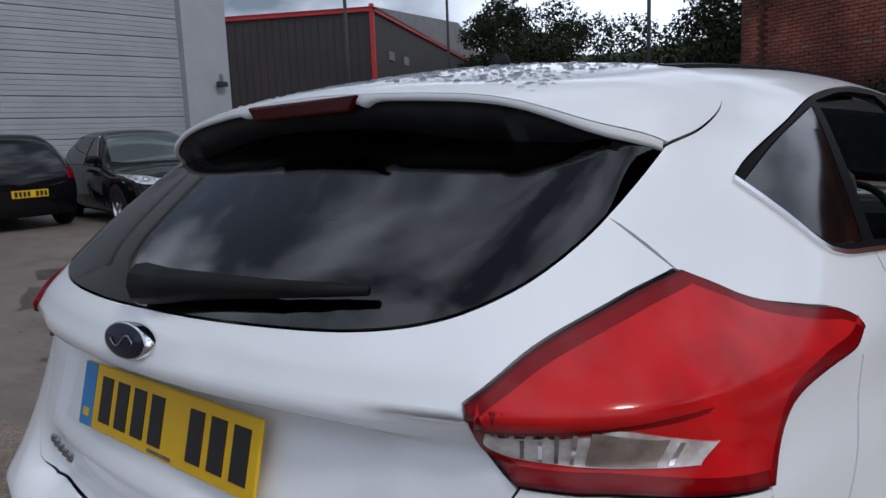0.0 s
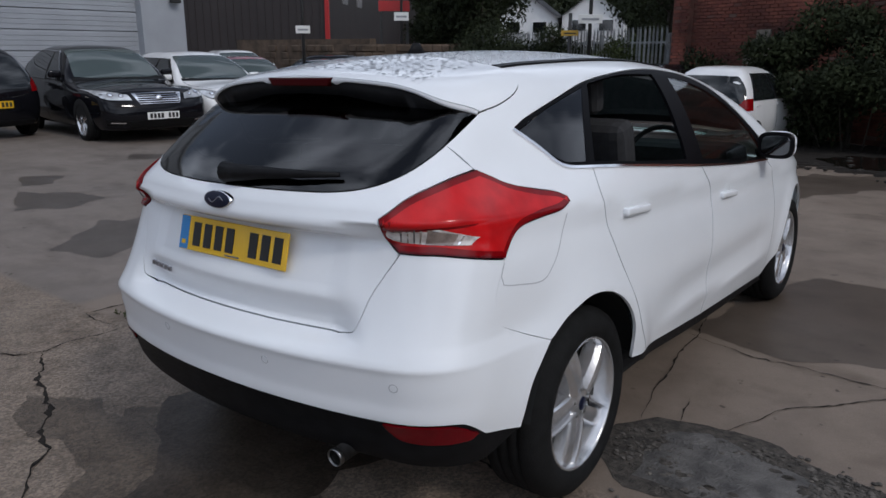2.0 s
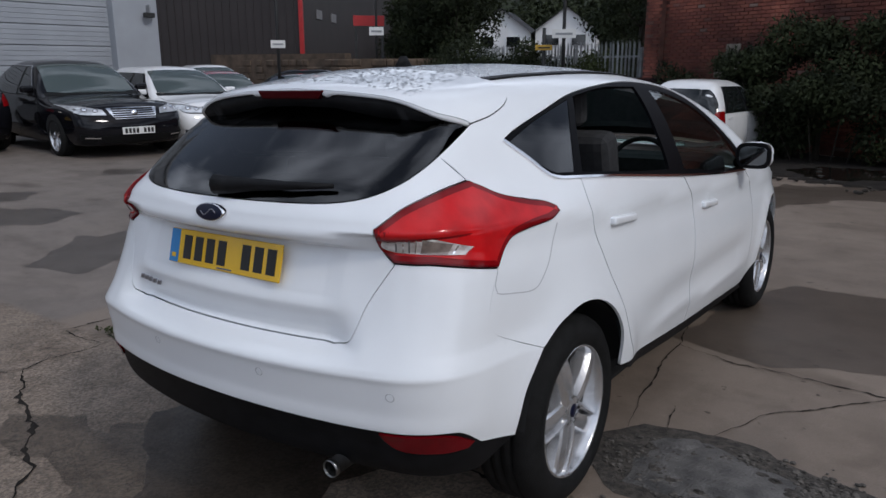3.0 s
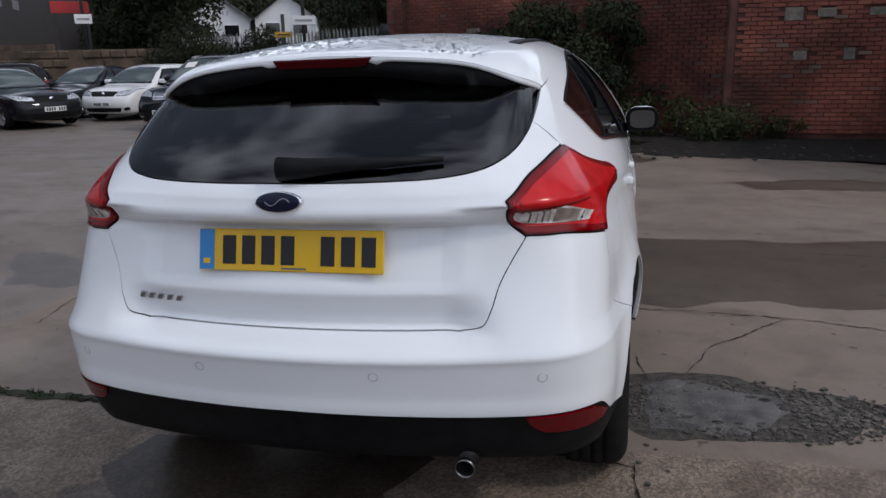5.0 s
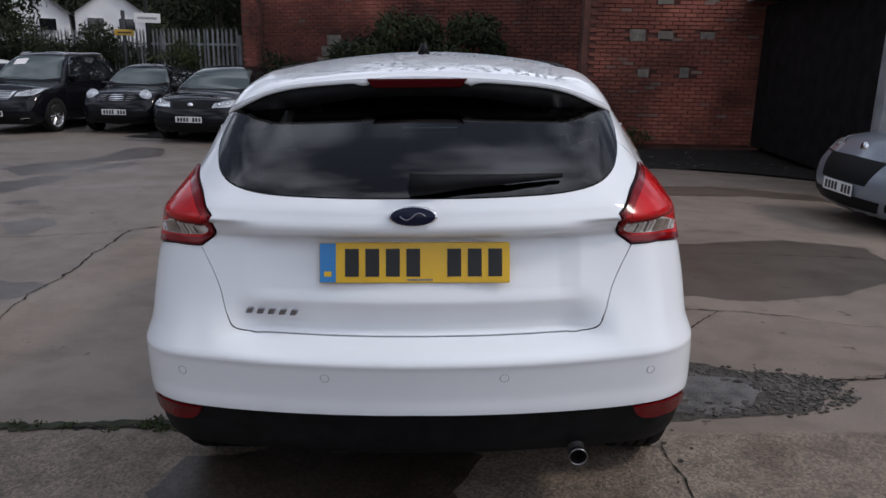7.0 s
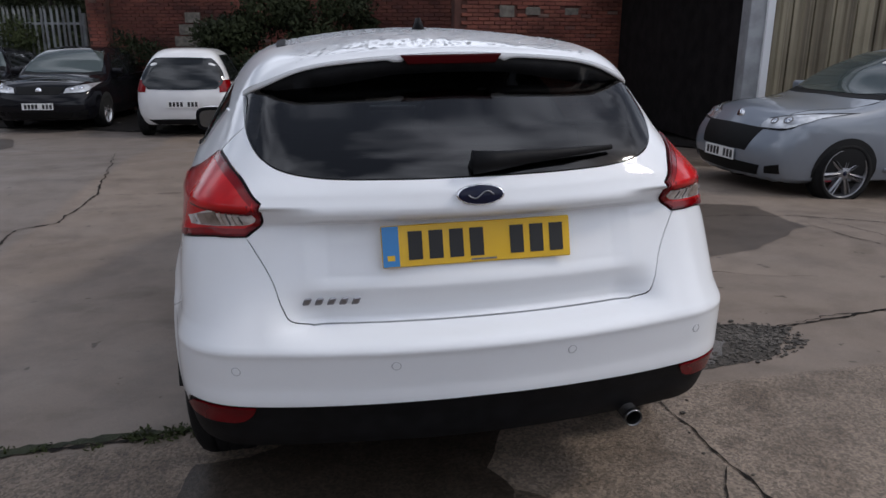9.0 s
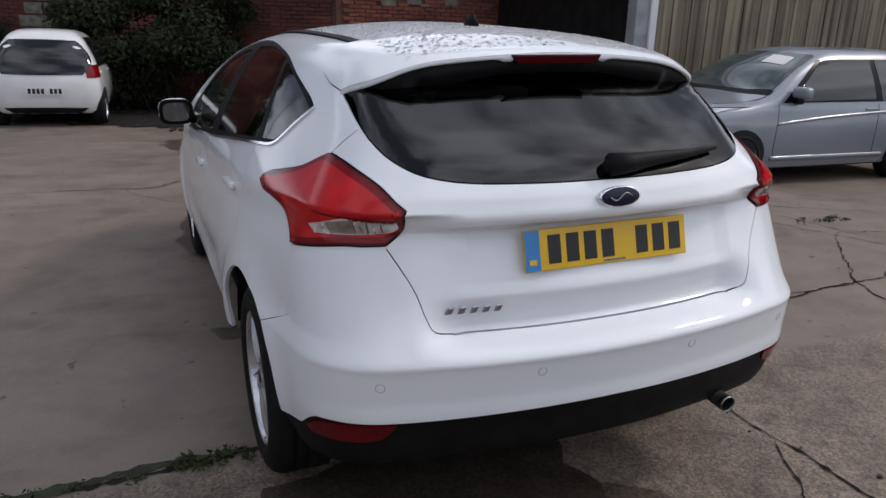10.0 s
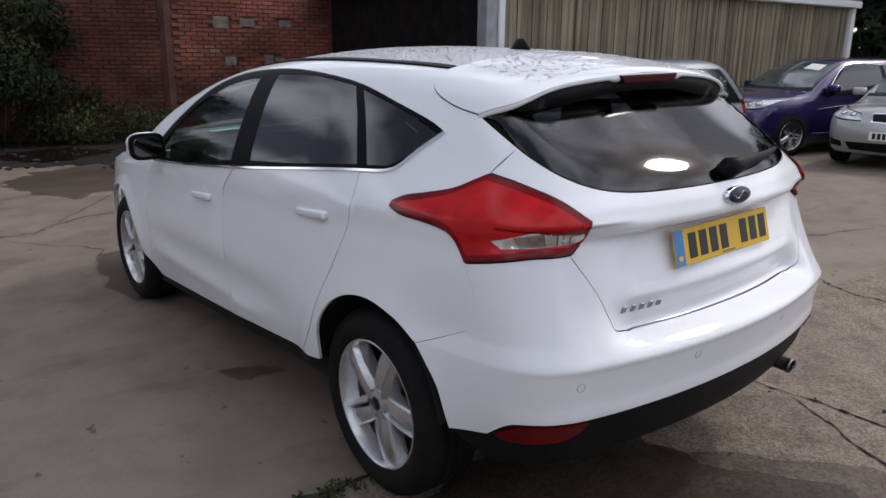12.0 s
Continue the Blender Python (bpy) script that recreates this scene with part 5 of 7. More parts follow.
for i in range(320):
    x = rng.uniform(-4.5, 8.5)
    y = (rng.uniform(8.6, 11.6) if x > 2.6 else rng.uniform(0, 3) + max(9.0, 9.6 - 0.62 * (x - 0.2)) - 0.5)
    s = rng.choice((0.012, 0.02, 0.03, 0.05))
    bmesh.ops.create_icosphere(bm, subdivisions=1, radius=s, matrix=Matrix.Translation((x, y, rise(x, y) + 0.03)) @ pose(0, 0, 0, 0, 0, rng.uniform(0, 180)) @ Matrix.Diagonal((1.2, rng.uniform(0.5, 1), 0.5, 1)))
tagged(part("rubble", bm, material("dark rubble", (0.045, 0.037, 0.030), 0.95, vary=0.6, scale=8)), "scattered stones and rubble on the soil verge", "rubble", kind="stuff")


# ---- parked cars ----
def parked_shape(length, width, height, base, front, bonnet, style):
    yf, yr, hw = base + front, -(length - base - front), width / 2
    hb = 0.63 * height
    cowl = base - {"saloon": 0.60, "hatch": 0.36, "suv": 0.40, "mini": 0.50}[style]  # foot of the screen
    ws = cowl - {"saloon": 0.82, "hatch": 0.80, "suv": 0.70, "mini": 0.46}[style]  # where the screen meets the roof
    arc = bonnet + 0.02 + 0.60 * (0.962 * height - bonnet)
    if style == "saloon":
        top = curve((yr - 0.1, 0.62 * height), (yr + 0.05, 0.70 * height), (yr + 0.45, 0.72 * height), (yr + 0.75, 0.80 * height), (yr + 1.25, 0.96 * height), (0.30 * base, height), (ws, 0.962 * height), (ws + 0.47 * (cowl - ws), arc), (cowl, bonnet + 0.02), (cowl + 0.16, bonnet - 0.015), (yf - 0.55, bonnet - 0.09), (yf - 0.12, bonnet - 0.2), (yf + 0.1, 0.3 * height), soft=0.06)
    else:
        top = curve((yr - 0.1, 0.84 * height), (yr + 0.08, 0.91 * height), (yr + 0.4, 0.97 * height), (0.24 * base, height), (ws, 0.962 * height), (ws + 0.47 * (cowl - ws), arc), (cowl, bonnet + 0.02), (cowl + 0.16, bonnet - 0.02), (yf - 0.45, bonnet - 0.085), (yf - 0.1, bonnet - 0.19), (yf + 0.1, 0.3 * height), soft=0.06)
    back = curve((0.15, yr + 0.14), (0.3, yr + 0.05), (0.5, yr), (0.62 * height, yr + 0.05), (0.75 * height, yr + 0.15), (0.9 * height, yr + 0.33), (1.05 * height, yr + 0.6))
    nose = curve((0.15, yf - 0.12), (0.32, yf - 0.02), (0.5, yf), (0.65, yf - 0.06), (0.8, yf - 0.2), (1.0, yf - 0.5))
    wide = curve((0.15, hw - 0.08), (0.35, hw - 0.02), (0.55, hw), (0.8 * hb, hw - 0.012), (hb, hw - 0.055), (0.80 * height, hw - 0.17), (0.93 * height, hw - 0.29), (1.02 * height, hw - 0.40), (1.1 * height, hw - 0.5))

    def shape(p):
        x, y, z = np.abs(p[..., 0]), p[..., 1], p[..., 2]
        w = wide(z) - 0.09 * np.clip(0.3 - y, 0, None) ** 2 - 0.10 * np.clip(y - base + 0.2, 0, None) ** 2
        f = smax(x - w, back(z) + 0.16 * x * x - y, 0.16)
        f = smax(f, y - nose(z) + 0.22 * x * x, 0.16)
        f = smax(f, z - (top(y) - 0.11 * x * x), 0.10)
        return smax(f, 0.2 - z, 0.04)

    return shape, dict(yf=yf, yr=yr, hw=hw, hb=hb, ws=ws, cowl=cowl)


def shell(name, shape, ya, yb, mat, parent):
    """The whole painted skin as one closed mesh."""
    o, d = [], []
    stations = [(ya, -90 + 90 * i / 13) for i in range(13)] + [(ya + (yb - ya) * i / 64, 0) for i in range(65)] + [(yb, 90 * i / 13) for i in range(1, 14)]
    n = 84
    for y, psi in stations:
        for k in range(n):
            f, s = 2 * math.pi * k / n, radians(psi)
            o.append((0, y, 0.62))
            d.append((math.cos(s) * math.sin(f), math.sin(s), math.cos(s) * math.cos(f)))
    o, d = np.array(o, float), np.array(d, float)
    p = cast(shape, o, d, 2.0)
    faces = [(i * n + k, i * n + (k + 1) % n, (i + 1) * n + (k + 1) % n, (i + 1) * n + k) for i in range(len(stations) - 1) for k in range(n)]
    return mesh_of(name, p, faces, mat, parent, gradient(shape, p))


GALV_TRIM = material("satin silver trim", (0.55, 0.55, 0.56), 0.35, metal=0.8)
LAMP = material("headlamp lens", (0.66, 0.68, 0.70), 0.10, metal=0.45, coat=0.8, vary=0.45, scale=9)
BOWL = material("headlamp reflector", (0.75, 0.76, 0.78), 0.08, metal=1.0)
GRILLE = material("grille mesh", (0.008, 0.008, 0.008), 0.5, spec=0.12)
PALE_SHEET = material("paper and reflection white", (0.75, 0.72, 0.70), 0.7)


def car_paint(name, colour, metal=0.0, rough=0.3):
    rough = 0.06 if max(colour) < 0.05 else rough
    return material(name, colour, rough, metal=metal, coat=0.12 if max(colour) < 0.05 else 0.9, vary=0.06, scale=4, spec=0.2 if max(colour) < 0.05 else 0.5)


def parked_car(label, at, turn, paint, length, width, height, base, front, bonnet, style="hatch", face="wide", plate=True, rim=None, spokes=5, tail=False, wheel_r=0.315, glass_mat=None, bright=False, sheet=None, doors=5, crease=False, rails=False, name="parked_car"):
    shape, q = parked_shape(length, width, height, base, front, bonnet, style)
    yf, yr, hw, hb, ws, cowl = q["yf"], q["yr"], q["hw"], q["hb"], q["ws"], q["cowl"]
    car = thing(name, Matrix.Translation((*at, rise(*at))) @ pose(0, 0, 0, 0, 0, turn), label, "car", "cars parked in the yard")
    body = shell("body", shape, yr + 0.55, yf - 0.6, paint, car)
    gm = glass_mat or DARK_GLASS
    kw = dict(gap=0, step=0.05, depth=0.012, lift=0.009)
    zt = 0.925 * height
    back_y = yr + (0.42 if style != "saloon" else 0.85)
    mid = (0.40 if doors == 5 else 0.22) * base
    side = lambda y0, y1, t0, t1: [[(hw, y0, hb + 0.02), (hw, y1, hb)], [(hw, y1, hb), (hw - 0.25, t1, zt - 0.03 if t1 > ws - 0.2 else zt)], [(hw - 0.25, t1, zt - 0.03 if t1 > ws - 0.2 else zt), (hw - 0.25, t0, zt)], [(hw - 0.25, t0, zt), (hw, y0, hb + 0.02)]]
    border = [[(hw, back_y - 0.07, hb), (hw, cowl - 0.16, hb - 0.015)], [(hw, cowl - 0.16, hb - 0.015), (hw - 0.25, ws + 0.03, zt - 0.005)], [(hw - 0.25, ws + 0.03, zt - 0.005), (hw - 0.25, back_y + 0.22, zt + 0.025)], [(hw - 0.25, back_y + 0.22, zt + 0.025), (hw, back_y - 0.07, hb)]]
    both("window_surround", shape, "dome", border, GLOSS_BLACK, car, gap=0, step=0.06, depth=0.004, lift=0.004)
    for nm, run in (("front_side_window", side(mid + 0.05, cowl - 0.28, mid + 0.02, ws - 0.02)), ("rear_side_window", side(back_y - 0.02, mid - 0.05, back_y + 0.28, mid - 0.06))):
        both(nm, shape, "dome", run, gm, car, **kw)
    xw = hw - 0.17
    panel("windscreen", shape, "dome", whole([[(0, ws + 0.06, zt), (0.5 * xw, ws + 0.04, zt - 0.02), (xw - 0.2, ws, zt - 0.04)], [(xw - 0.2, ws, zt - 0.04), (xw - 0.06, (ws + cowl) / 2 - 0.05, 0.84 * height), (xw + 0.03, cowl - 0.12, bonnet + 0.05)], [(xw + 0.03, cowl - 0.12, bonnet + 0.05), (0.5 * xw, cowl - 0.01, bonnet + 0.03), (0, cowl + 0.02, bonnet + 0.03)]]), SCREEN, car, **kw)
    if bright:
        for mir in (1, -1):
            edge = [(mir * hw, back_y - 0.04, hb + 0.04), (mir * (hw - 0.25), back_y + 0.28, zt + 0.01), (mir * (hw - 0.27), mid, zt + 0.02), (mir * (hw - 0.25), ws - 0.02, zt - 0.01), (mir * hw, cowl - 0.26, hb)]
            mesh_of("window_trim", *ribbon(shape, "dome", edge, 0.012, 0.013), CHROME, car, smooth=False)
    if rails:
        for mir in (1, -1):
            mesh_of("roof_rail", *ribbon(shape, "dome", [(mir * (hw - 0.36), back_y + 0.15, height), (mir * (hw - 0.35), mid, height), (mir * (hw - 0.36), ws - 0.05, height)], 0.03, 0.035), GALV_TRIM, car, smooth=False)
    if sheet is not None:
        s0, s1 = sheet - 0.14, sheet + 0.14
        panel("screen_panel", shape, "dome", [[(s0, ws + 0.34, zt - 0.17), (s1, ws + 0.34, zt - 0.17)], [(s1, ws + 0.34, zt - 0.17), (s1, ws + 0.16, zt - 0.06)], [(s1, ws + 0.16, zt - 0.06), (s0, ws + 0.16, zt - 0.06)], [(s0, ws + 0.16, zt - 0.06), (s0, ws + 0.34, zt - 0.17)]], PALE_SHEET, car, gap=0, step=0.04, depth=0.002, lift=0.014, label="white windscreen panel, used for paper and for a painted reflection")
    panel("cowl", shape, "top", whole([[(0, cowl + 0.10, 1), (0.5 * xw, cowl + 0.08, 1), (xw + 0.02, cowl - 0.04, 1)], [(xw + 0.02, cowl - 0.04, 1), (xw + 0.01, cowl - 0.12, 1)], [(xw + 0.01, cowl - 0.12, 1), (0.5 * xw, cowl - 0.02, 1), (0, cowl, 1)]]), GRILLE, car, gap=0, step=0.05, depth=0.004, lift=0.004)
    for mir in (1, -1):
        mesh_of("bonnet_seam", *ribbon(shape, "top", [(mir * (xw + 0.02), cowl - 0.02, 1), (mir * (xw - 0.02), cowl + 0.4, 1), (mir * (xw - 0.12), yf - 0.34, 1)], 0.006, 0.001), DARK_GAP, car, smooth=False)
        if crease:
            mesh_of("flank_crease", *ribbon(shape, "dome", [(mir * hw, 0.1, hb - 0.11), (mir * hw, 0.5 * base, hb - 0.17), (mir * hw, base - 0.45, hb - 0.24)], 0.030, 0.007), paint, car)
            mesh_of("side_skirt", *ribbon(shape, "dome", [(mir * hw, 0.40, 0.315), (mir * hw, 0.5 * base, 0.315), (mir * hw, base - 0.42, 0.315)], 0.05, 0.018), paint, car)
    # nose
    nz = dict(gap=0, step=0.05, depth=0.006, lift=0.006)
    lz = bonnet - 0.24
    if face == "round":
        for mir in (1, -1):
            pr = cast(shape, np.array([(mir * (hw - 0.27), yf - 0.8, lz + 0.06)]), np.array([(0.0, 1.0, 0.0)]))
            lm = Matrix.Translation(Vector(pr[0])) @ pose(0, 0, 0, -62)
            mesh_of("headlamp", *lathe([(0.0, 0.05), (0.08, 0.04), (0.115, 0.012), (0.125, 0.015), (0.13, -0.03)], 28, lm), LAMP, car)
        arc = lambda x0, x1, z0, z1: whole([[(0, 0, z0), (x1 * 0.6, 0, z0 + 0.01), (x1, 0, (z0 + z1) / 2)], [(x1, 0, (z0 + z1) / 2), (x1 * 0.6, 0, z1 - 0.01), (0, 0, z1)]])
        panel("grille", shape, "nose", arc(0, 0.50, lz - 0.06, lz + 0.08), GRILLE, car, **nz)
        for i in range(4):
            z = lz - 0.045 + 0.036 * i
            panel("grille_slot", shape, "nose", arc(0, 0.46 - 0.03 * abs(i - 1.5), z - 0.008, z + 0.008), CHROME, car, gap=0, step=0.05, depth=0.004, lift=0.010)
        panel("lower_intake", shape, "nose", whole([[(0, 0, 0.26), (0.5, 0, 0.26)], [(0.5, 0, 0.26), (0.5, 0, 0.34)], [(0.5, 0, 0.34), (0, 0, 0.34)]]), GRILLE, car, **nz)
    else:
        x0 = 0.40 * width / 1.75
        sweep = [[(x0, 0, lz - 0.05), (hw - 0.16, 0, lz - 0.03), (hw - 0.075, 0, lz + 0.04)], [(hw - 0.075, 0, lz + 0.04), (hw - 0.065, 0, lz + 0.10)], [(hw - 0.065, 0, lz + 0.10), (hw - 0.2, 0, lz + 0.085), (x0 + 0.03, 0, lz + 0.03)], [(x0 + 0.03, 0, lz + 0.03), (x0, 0, lz - 0.05)]]
        both("lamp_surround", shape, "nose", [[(x, y, z + (0.013 if z > lz + 0.02 else -0.013)) for x, y, z in run] for run in sweep], GLOSS_BLACK, car, gap=0, step=0.05, depth=0.004, lift=0.002)
        for head, mir in zip(both("headlamp", shape, "nose", sweep, LAMP, car, **nz), (1, -1)):
            for k, size in ((0.30, 0.036), (0.62, 0.042)):
                pr = cast(shape, np.array([(mir * (x0 + k * (hw - 0.07 - x0)), yf - 0.8, lz + 0.006 + 0.05 * k)]), np.array([(0.0, 1.0, 0.0)]))
                aim = Matrix.Translation(Vector(pr[0])) @ Vector(gradient(shape, pr)[0]).to_track_quat("Z", "Y").to_matrix().to_4x4()
                mesh_of("lamp_rim", *lathe([(size - 0.008, 0.009), (size, 0.013), (size + 0.004, 0.006)], 18, aim), LENS_GREY, head)
                mesh_of("lamp_bowl", *lathe([(0.0, 0.016), (size * 0.5, 0.013), (size - 0.008, 0.009)], 18, aim), BOWL, head)
        g0, g1 = (lz - 0.11, lz + 0.05) if face == "chrome" else (lz - 0.07, lz + 0.05) if face in ("wide", "kidney") else (lz - 0.27, lz - 0.05)
        xg = {"wide": 0.42, "kidney": 0.13, "chrome": 0.40, "mouth": 0.47}[face]
        if face == "kidney":
            for mir in (1, -1):
                panel("kidney_grille", shape, "nose", [[(mir * 0.015, 0, g0), (mir * 0.28, 0, g0 + 0.005)], [(mir * 0.28, 0, g0 + 0.005), (mir * 0.30, 0, g1)], [(mir * 0.30, 0, g1), (mir * 0.02, 0, g1 + 0.01)], [(mir * 0.02, 0, g1 + 0.01), (mir * 0.015, 0, g0)]], CHROME, car, **nz)
                panel("kidney_slots", shape, "nose", [[(mir * 0.03, 0, g0 + 0.015), (mir * 0.265, 0, g0 + 0.02)], [(mir * 0.265, 0, g0 + 0.02), (mir * 0.283, 0, g1 - 0.015)], [(mir * 0.283, 0, g1 - 0.015), (mir * 0.035, 0, g1 - 0.008)], [(mir * 0.035, 0, g1 - 0.008), (mir * 0.03, 0, g0 + 0.015)]], GRILLE, car, gap=0, step=0.04, depth=0.004, lift=0.010)
        else:
            panel("grille", shape, "nose", whole([[(0, 0, g0), (xg * 0.8, 0, g0)], [(xg * 0.8, 0, g0), (xg, 0, g1)], [(xg, 0, g1), (0, 0, g1 + 0.01)]]), CHROME if face == "chrome" else GRILLE, car, **nz)
            if face == "chrome":
                both("fog_trim", shape, "nose", [[(0.56, 0, 0.325), (hw - 0.17, 0, 0.335)], [(hw - 0.17, 0, 0.335), (hw - 0.17, 0, 0.352)], [(hw - 0.17, 0, 0.352), (0.56, 0, 0.342)], [(0.56, 0, 0.342), (0.56, 0, 0.325)]], CHROME, car, gap=0, step=0.04, depth=0.004, lift=0.012)
                for i in range(5):
                    z = g0 + 0.018 + 0.032 * i
                    panel("grille_slot", shape, "nose", whole([[(0, 0, z - 0.008), (xg * 0.8, 0, z - 0.008)], [(xg * 0.8, 0, z - 0.008), (xg * 0.84, 0, z + 0.008)], [(xg * 0.84, 0, z + 0.008), (0, 0, z + 0.008)]]), GRILLE, car, gap=0, step=0.05, depth=0.004, lift=0.010)
        panel("lower_intake", shape, "nose", whole([[(0, 0, 0.25), (0.5, 0, 0.26)], [(0.5, 0, 0.26), (0.56, 0, 0.36)], [(0.56, 0, 0.36), (0, 0, 0.37)]]), GRILLE, car, **nz)
        both("fog_lamp_bay", shape, "nose", [[(0.60, 0, 0.29), (hw - 0.13, 0, 0.30)], [(hw - 0.13, 0, 0.30), (hw - 0.12, 0, 0.39)], [(hw - 0.12, 0, 0.39), (0.62, 0, 0.36)], [(0.62, 0, 0.36), (0.60, 0, 0.29)]], GRILLE, car, **nz)
        pr = cast(shape, np.array([(0.0, yf - 0.8, (g0 + g1) / 2 + (0.20 if face == "mouth" else 0.09 if face == "kidney" else 0.0))]), np.array([(0.0, 1.0, 0.0)]))
        mesh_of("badge", *lathe([(0.0, 0.012), (0.045, 0.01), (0.055, -0.01)], 24, Matrix.Translation(Vector(pr[0]) + Vector((0, 0.008, 0))) @ pose(0, 0, 0, -85)), CHROME, car)
    if plate:
        pz = {"mouth": 0.42, "chrome": 0.43}.get(face, 0.46)
        pr = cast(shape, np.array([(0.0, yf - 0.8, pz)]), np.array([(0.0, 1.0, 0.0)]))
        number_plate(car, Matrix.Translation(Vector(pr[0]) + Vector((0, 0.012, 0))) @ pose(0, 0, 0, 0, 0, 180), PLATE_WHITE)
    # tail
    lamp_run = [[(hw - 0.02, yr + 0.30, hb - 0.16), (hw - 0.25, yr + 0.08, hb - 0.17)], [(hw - 0.25, yr + 0.08, hb - 0.17), (hw - 0.22, yr + 0.1, hb + 0.02)], [(hw - 0.22, yr + 0.1, hb + 0.02), (hw - 0.06, yr + 0.35, hb + 0.03)], [(hw - 0.06, yr + 0.35, hb + 0.03), (hw - 0.02, yr + 0.30, hb - 0.16)]]
    both("tail_lamp", shape, "wrap", lamp_run, RED_LENS, car, gap=0, step=0.05, depth=0.006, lift=0.006)
    if style != "saloon":
        low = hb + (0.0 if not tail else -0.13)
        panel("rear_window", shape, "wrap", whole([[(0, yr, low), (hw - 0.33, yr + 0.1, low + 0.01)], [(hw - 0.33, yr + 0.1, low + 0.01), (hw - 0.22, yr + 0.2, hb + 0.06), (hw - 0.30, yr + 0.35, 0.885 * height)], [(hw - 0.30, yr + 0.35, 0.885 * height), (0, yr + 0.35, 0.895 * height)]]), gm, car, **kw)
    if tail:
        pr = cast(shape, np.array([(0.0, yr + 0.8, 0.56)]), np.array([(0.0, -1.0, 0.0)]))
        number_plate(car, Matrix.Translation(Vector(pr[0]) + Vector((0, -0.012, 0))), YELLOW if tail == "yellow" else PLATE_WHITE)
        panel("rear_valance", shape, "wrap", whole([[(0, yr, 0.22), (hw - 0.2, yr + 0.1, 0.22)], [(hw - 0.2, yr + 0.1, 0.22), (hw - 0.2, yr + 0.1, 0.30)], [(hw - 0.2, yr + 0.1, 0.30), (0, yr, 0.31)]]), BLACK_PLASTIC, car, **kw)
    # wheels, arches, mirrors, sills, handles
    for mir in (1, -1):
        for y in (0.0, base):
            ra = wheel_r + 0.028
            arch = [(hw, y + ra * math.cos(radians(a)), wheel_r + ra * math.sin(radians(a))) for a in range(-14, 195, 16)]
            panel("wheel_arch", shape, "dome", [[(mir * a, b, c) for a, b, c in arch], [(mir * a, b, c) for a, b, c in (arch[-1], arch[0])]], DARK_GAP, car, gap=0, step=0.06, depth=0, lift=0.003)
            hub = wheel(car, (mir * (hw - 0.095), y, wheel_r), mir, wheel_r, 0.20, wheel_r * (0.75 if rim else 0.70), spokes, rim, 28)
            if rim:  # the sports car's painted brakes
                part("brake_caliper", box_bm((-0.09, 0.085, 0.0), (0.09, 0.165, 0.028), 0.012, 2), CALIPER_RED, hub, "red brake caliper")
        m = Matrix.Translation((mir * (hw + 0.03), cowl - 0.34, hb + 0.085))
        cap = part("door_mirror", box_bm((-0.10, -0.05, -0.06), (0.10, 0.075, 0.06), 0.05, 4, m), paint, car, smooth=True)
        part("mirror_foot", box_bm((-0.045, -0.045, -0.12), (0.04, 0.05, -0.03), 0.014, 2, m @ Matrix.Translation((-mir * 0.06, 0, 0))), GLOSS_BLACK, cap)
        for y in (mid + 0.12, back_y + 0.12)[:1 if doors == 3 else 2]:
            pr = cast(shape, np.array([(0.0, y, hb - 0.1)]), np.array([(float(mir), 0.0, 0.0)]))
            part("door_handle", box_bm((-0.01, -0.09, -0.015), (0.016, 0.09, 0.015), 0.008, 2, Matrix.Translation(Vector(pr[0]))), paint, car)
        for nm, yy in (("door_seam", mid), ("door_seam", cowl - 0.1)):
            mesh_of(nm, *ribbon(shape, "dome", [(mir * hw, yy, hb - 0.03), (mir * hw, yy + 0.03, 0.5), (mir * hw, yy, 0.30)], 0.007, 0.0015), DARK_GAP, car, smooth=False)
    return car


BLACK_PAINT = car_paint("black car paint", (0.006, 0.006, 0.008))
WHITE_PAINT = car_paint("plain white car paint", (0.78, 0.78, 0.78))
RED_PAINT = car_paint("red car paint", (0.22, 0.012, 0.02))
GREY_PAINT = car_paint("dark grey car paint", (0.02, 0.022, 0.026), 0.3)
SILVER_BLUE = car_paint("pale grey-blue car paint", (0.20, 0.225, 0.26), 0.15)
PURPLE = car_paint("deep violet car paint", (0.018, 0.008, 0.085), 0.25)
SILVER = car_paint("silver car paint", (0.42, 0.42, 0.41), 0.4)
DARK_RIM = material("dark alloy", (0.27, 0.27, 0.28), 0.28, metal=0.8)
CALIPER_RED = material("red brake caliper paint", (0.30, 0.006, 0.02), 0.35, coat=0.4)

parked_car("black saloon car with a chrome grille and white plate", (-12.56, 5.22), -98.2, BLACK_PAINT, 4.83, 1.86, 1.52, 2.74, 0.95, 0.96, "saloon", "chrome", spokes=7, wheel_r=0.325, bright=True)
parked_car("white hatchback with black headlamp surrounds beside the black saloon", (-12.35, 7.11), -100, WHITE_PAINT, 4.06, 1.73, 1.45, 2.59, 0.85, 0.95, "hatch", "wide")
parked_car("black hatchback with its tail and yellow plate showing", (-11.54, 3.0), 91.7, BLACK_PAINT, 4.0, 1.70, 1.46, 2.5, 0.8, 0.95, "hatch", "wide", tail="yellow")
parked_car("red hatchback in the far row", (-16.9, 12.3), -112, RED_PAINT, 4.0, 1.70, 1.46, 2.5, 0.8, 0.95)
parked_car("white hatchback in the far row", (-18.9, 13.4), -112, WHITE_PAINT, 4.2, 1.76, 1.50, 2.6, 0.85, 0.97)
parked_car("dark grey saloon in the far row", (-15.9, 14.4), -112, GREY_PAINT, 4.5, 1.78, 1.44, 2.65, 0.9, 0.95, "saloon")
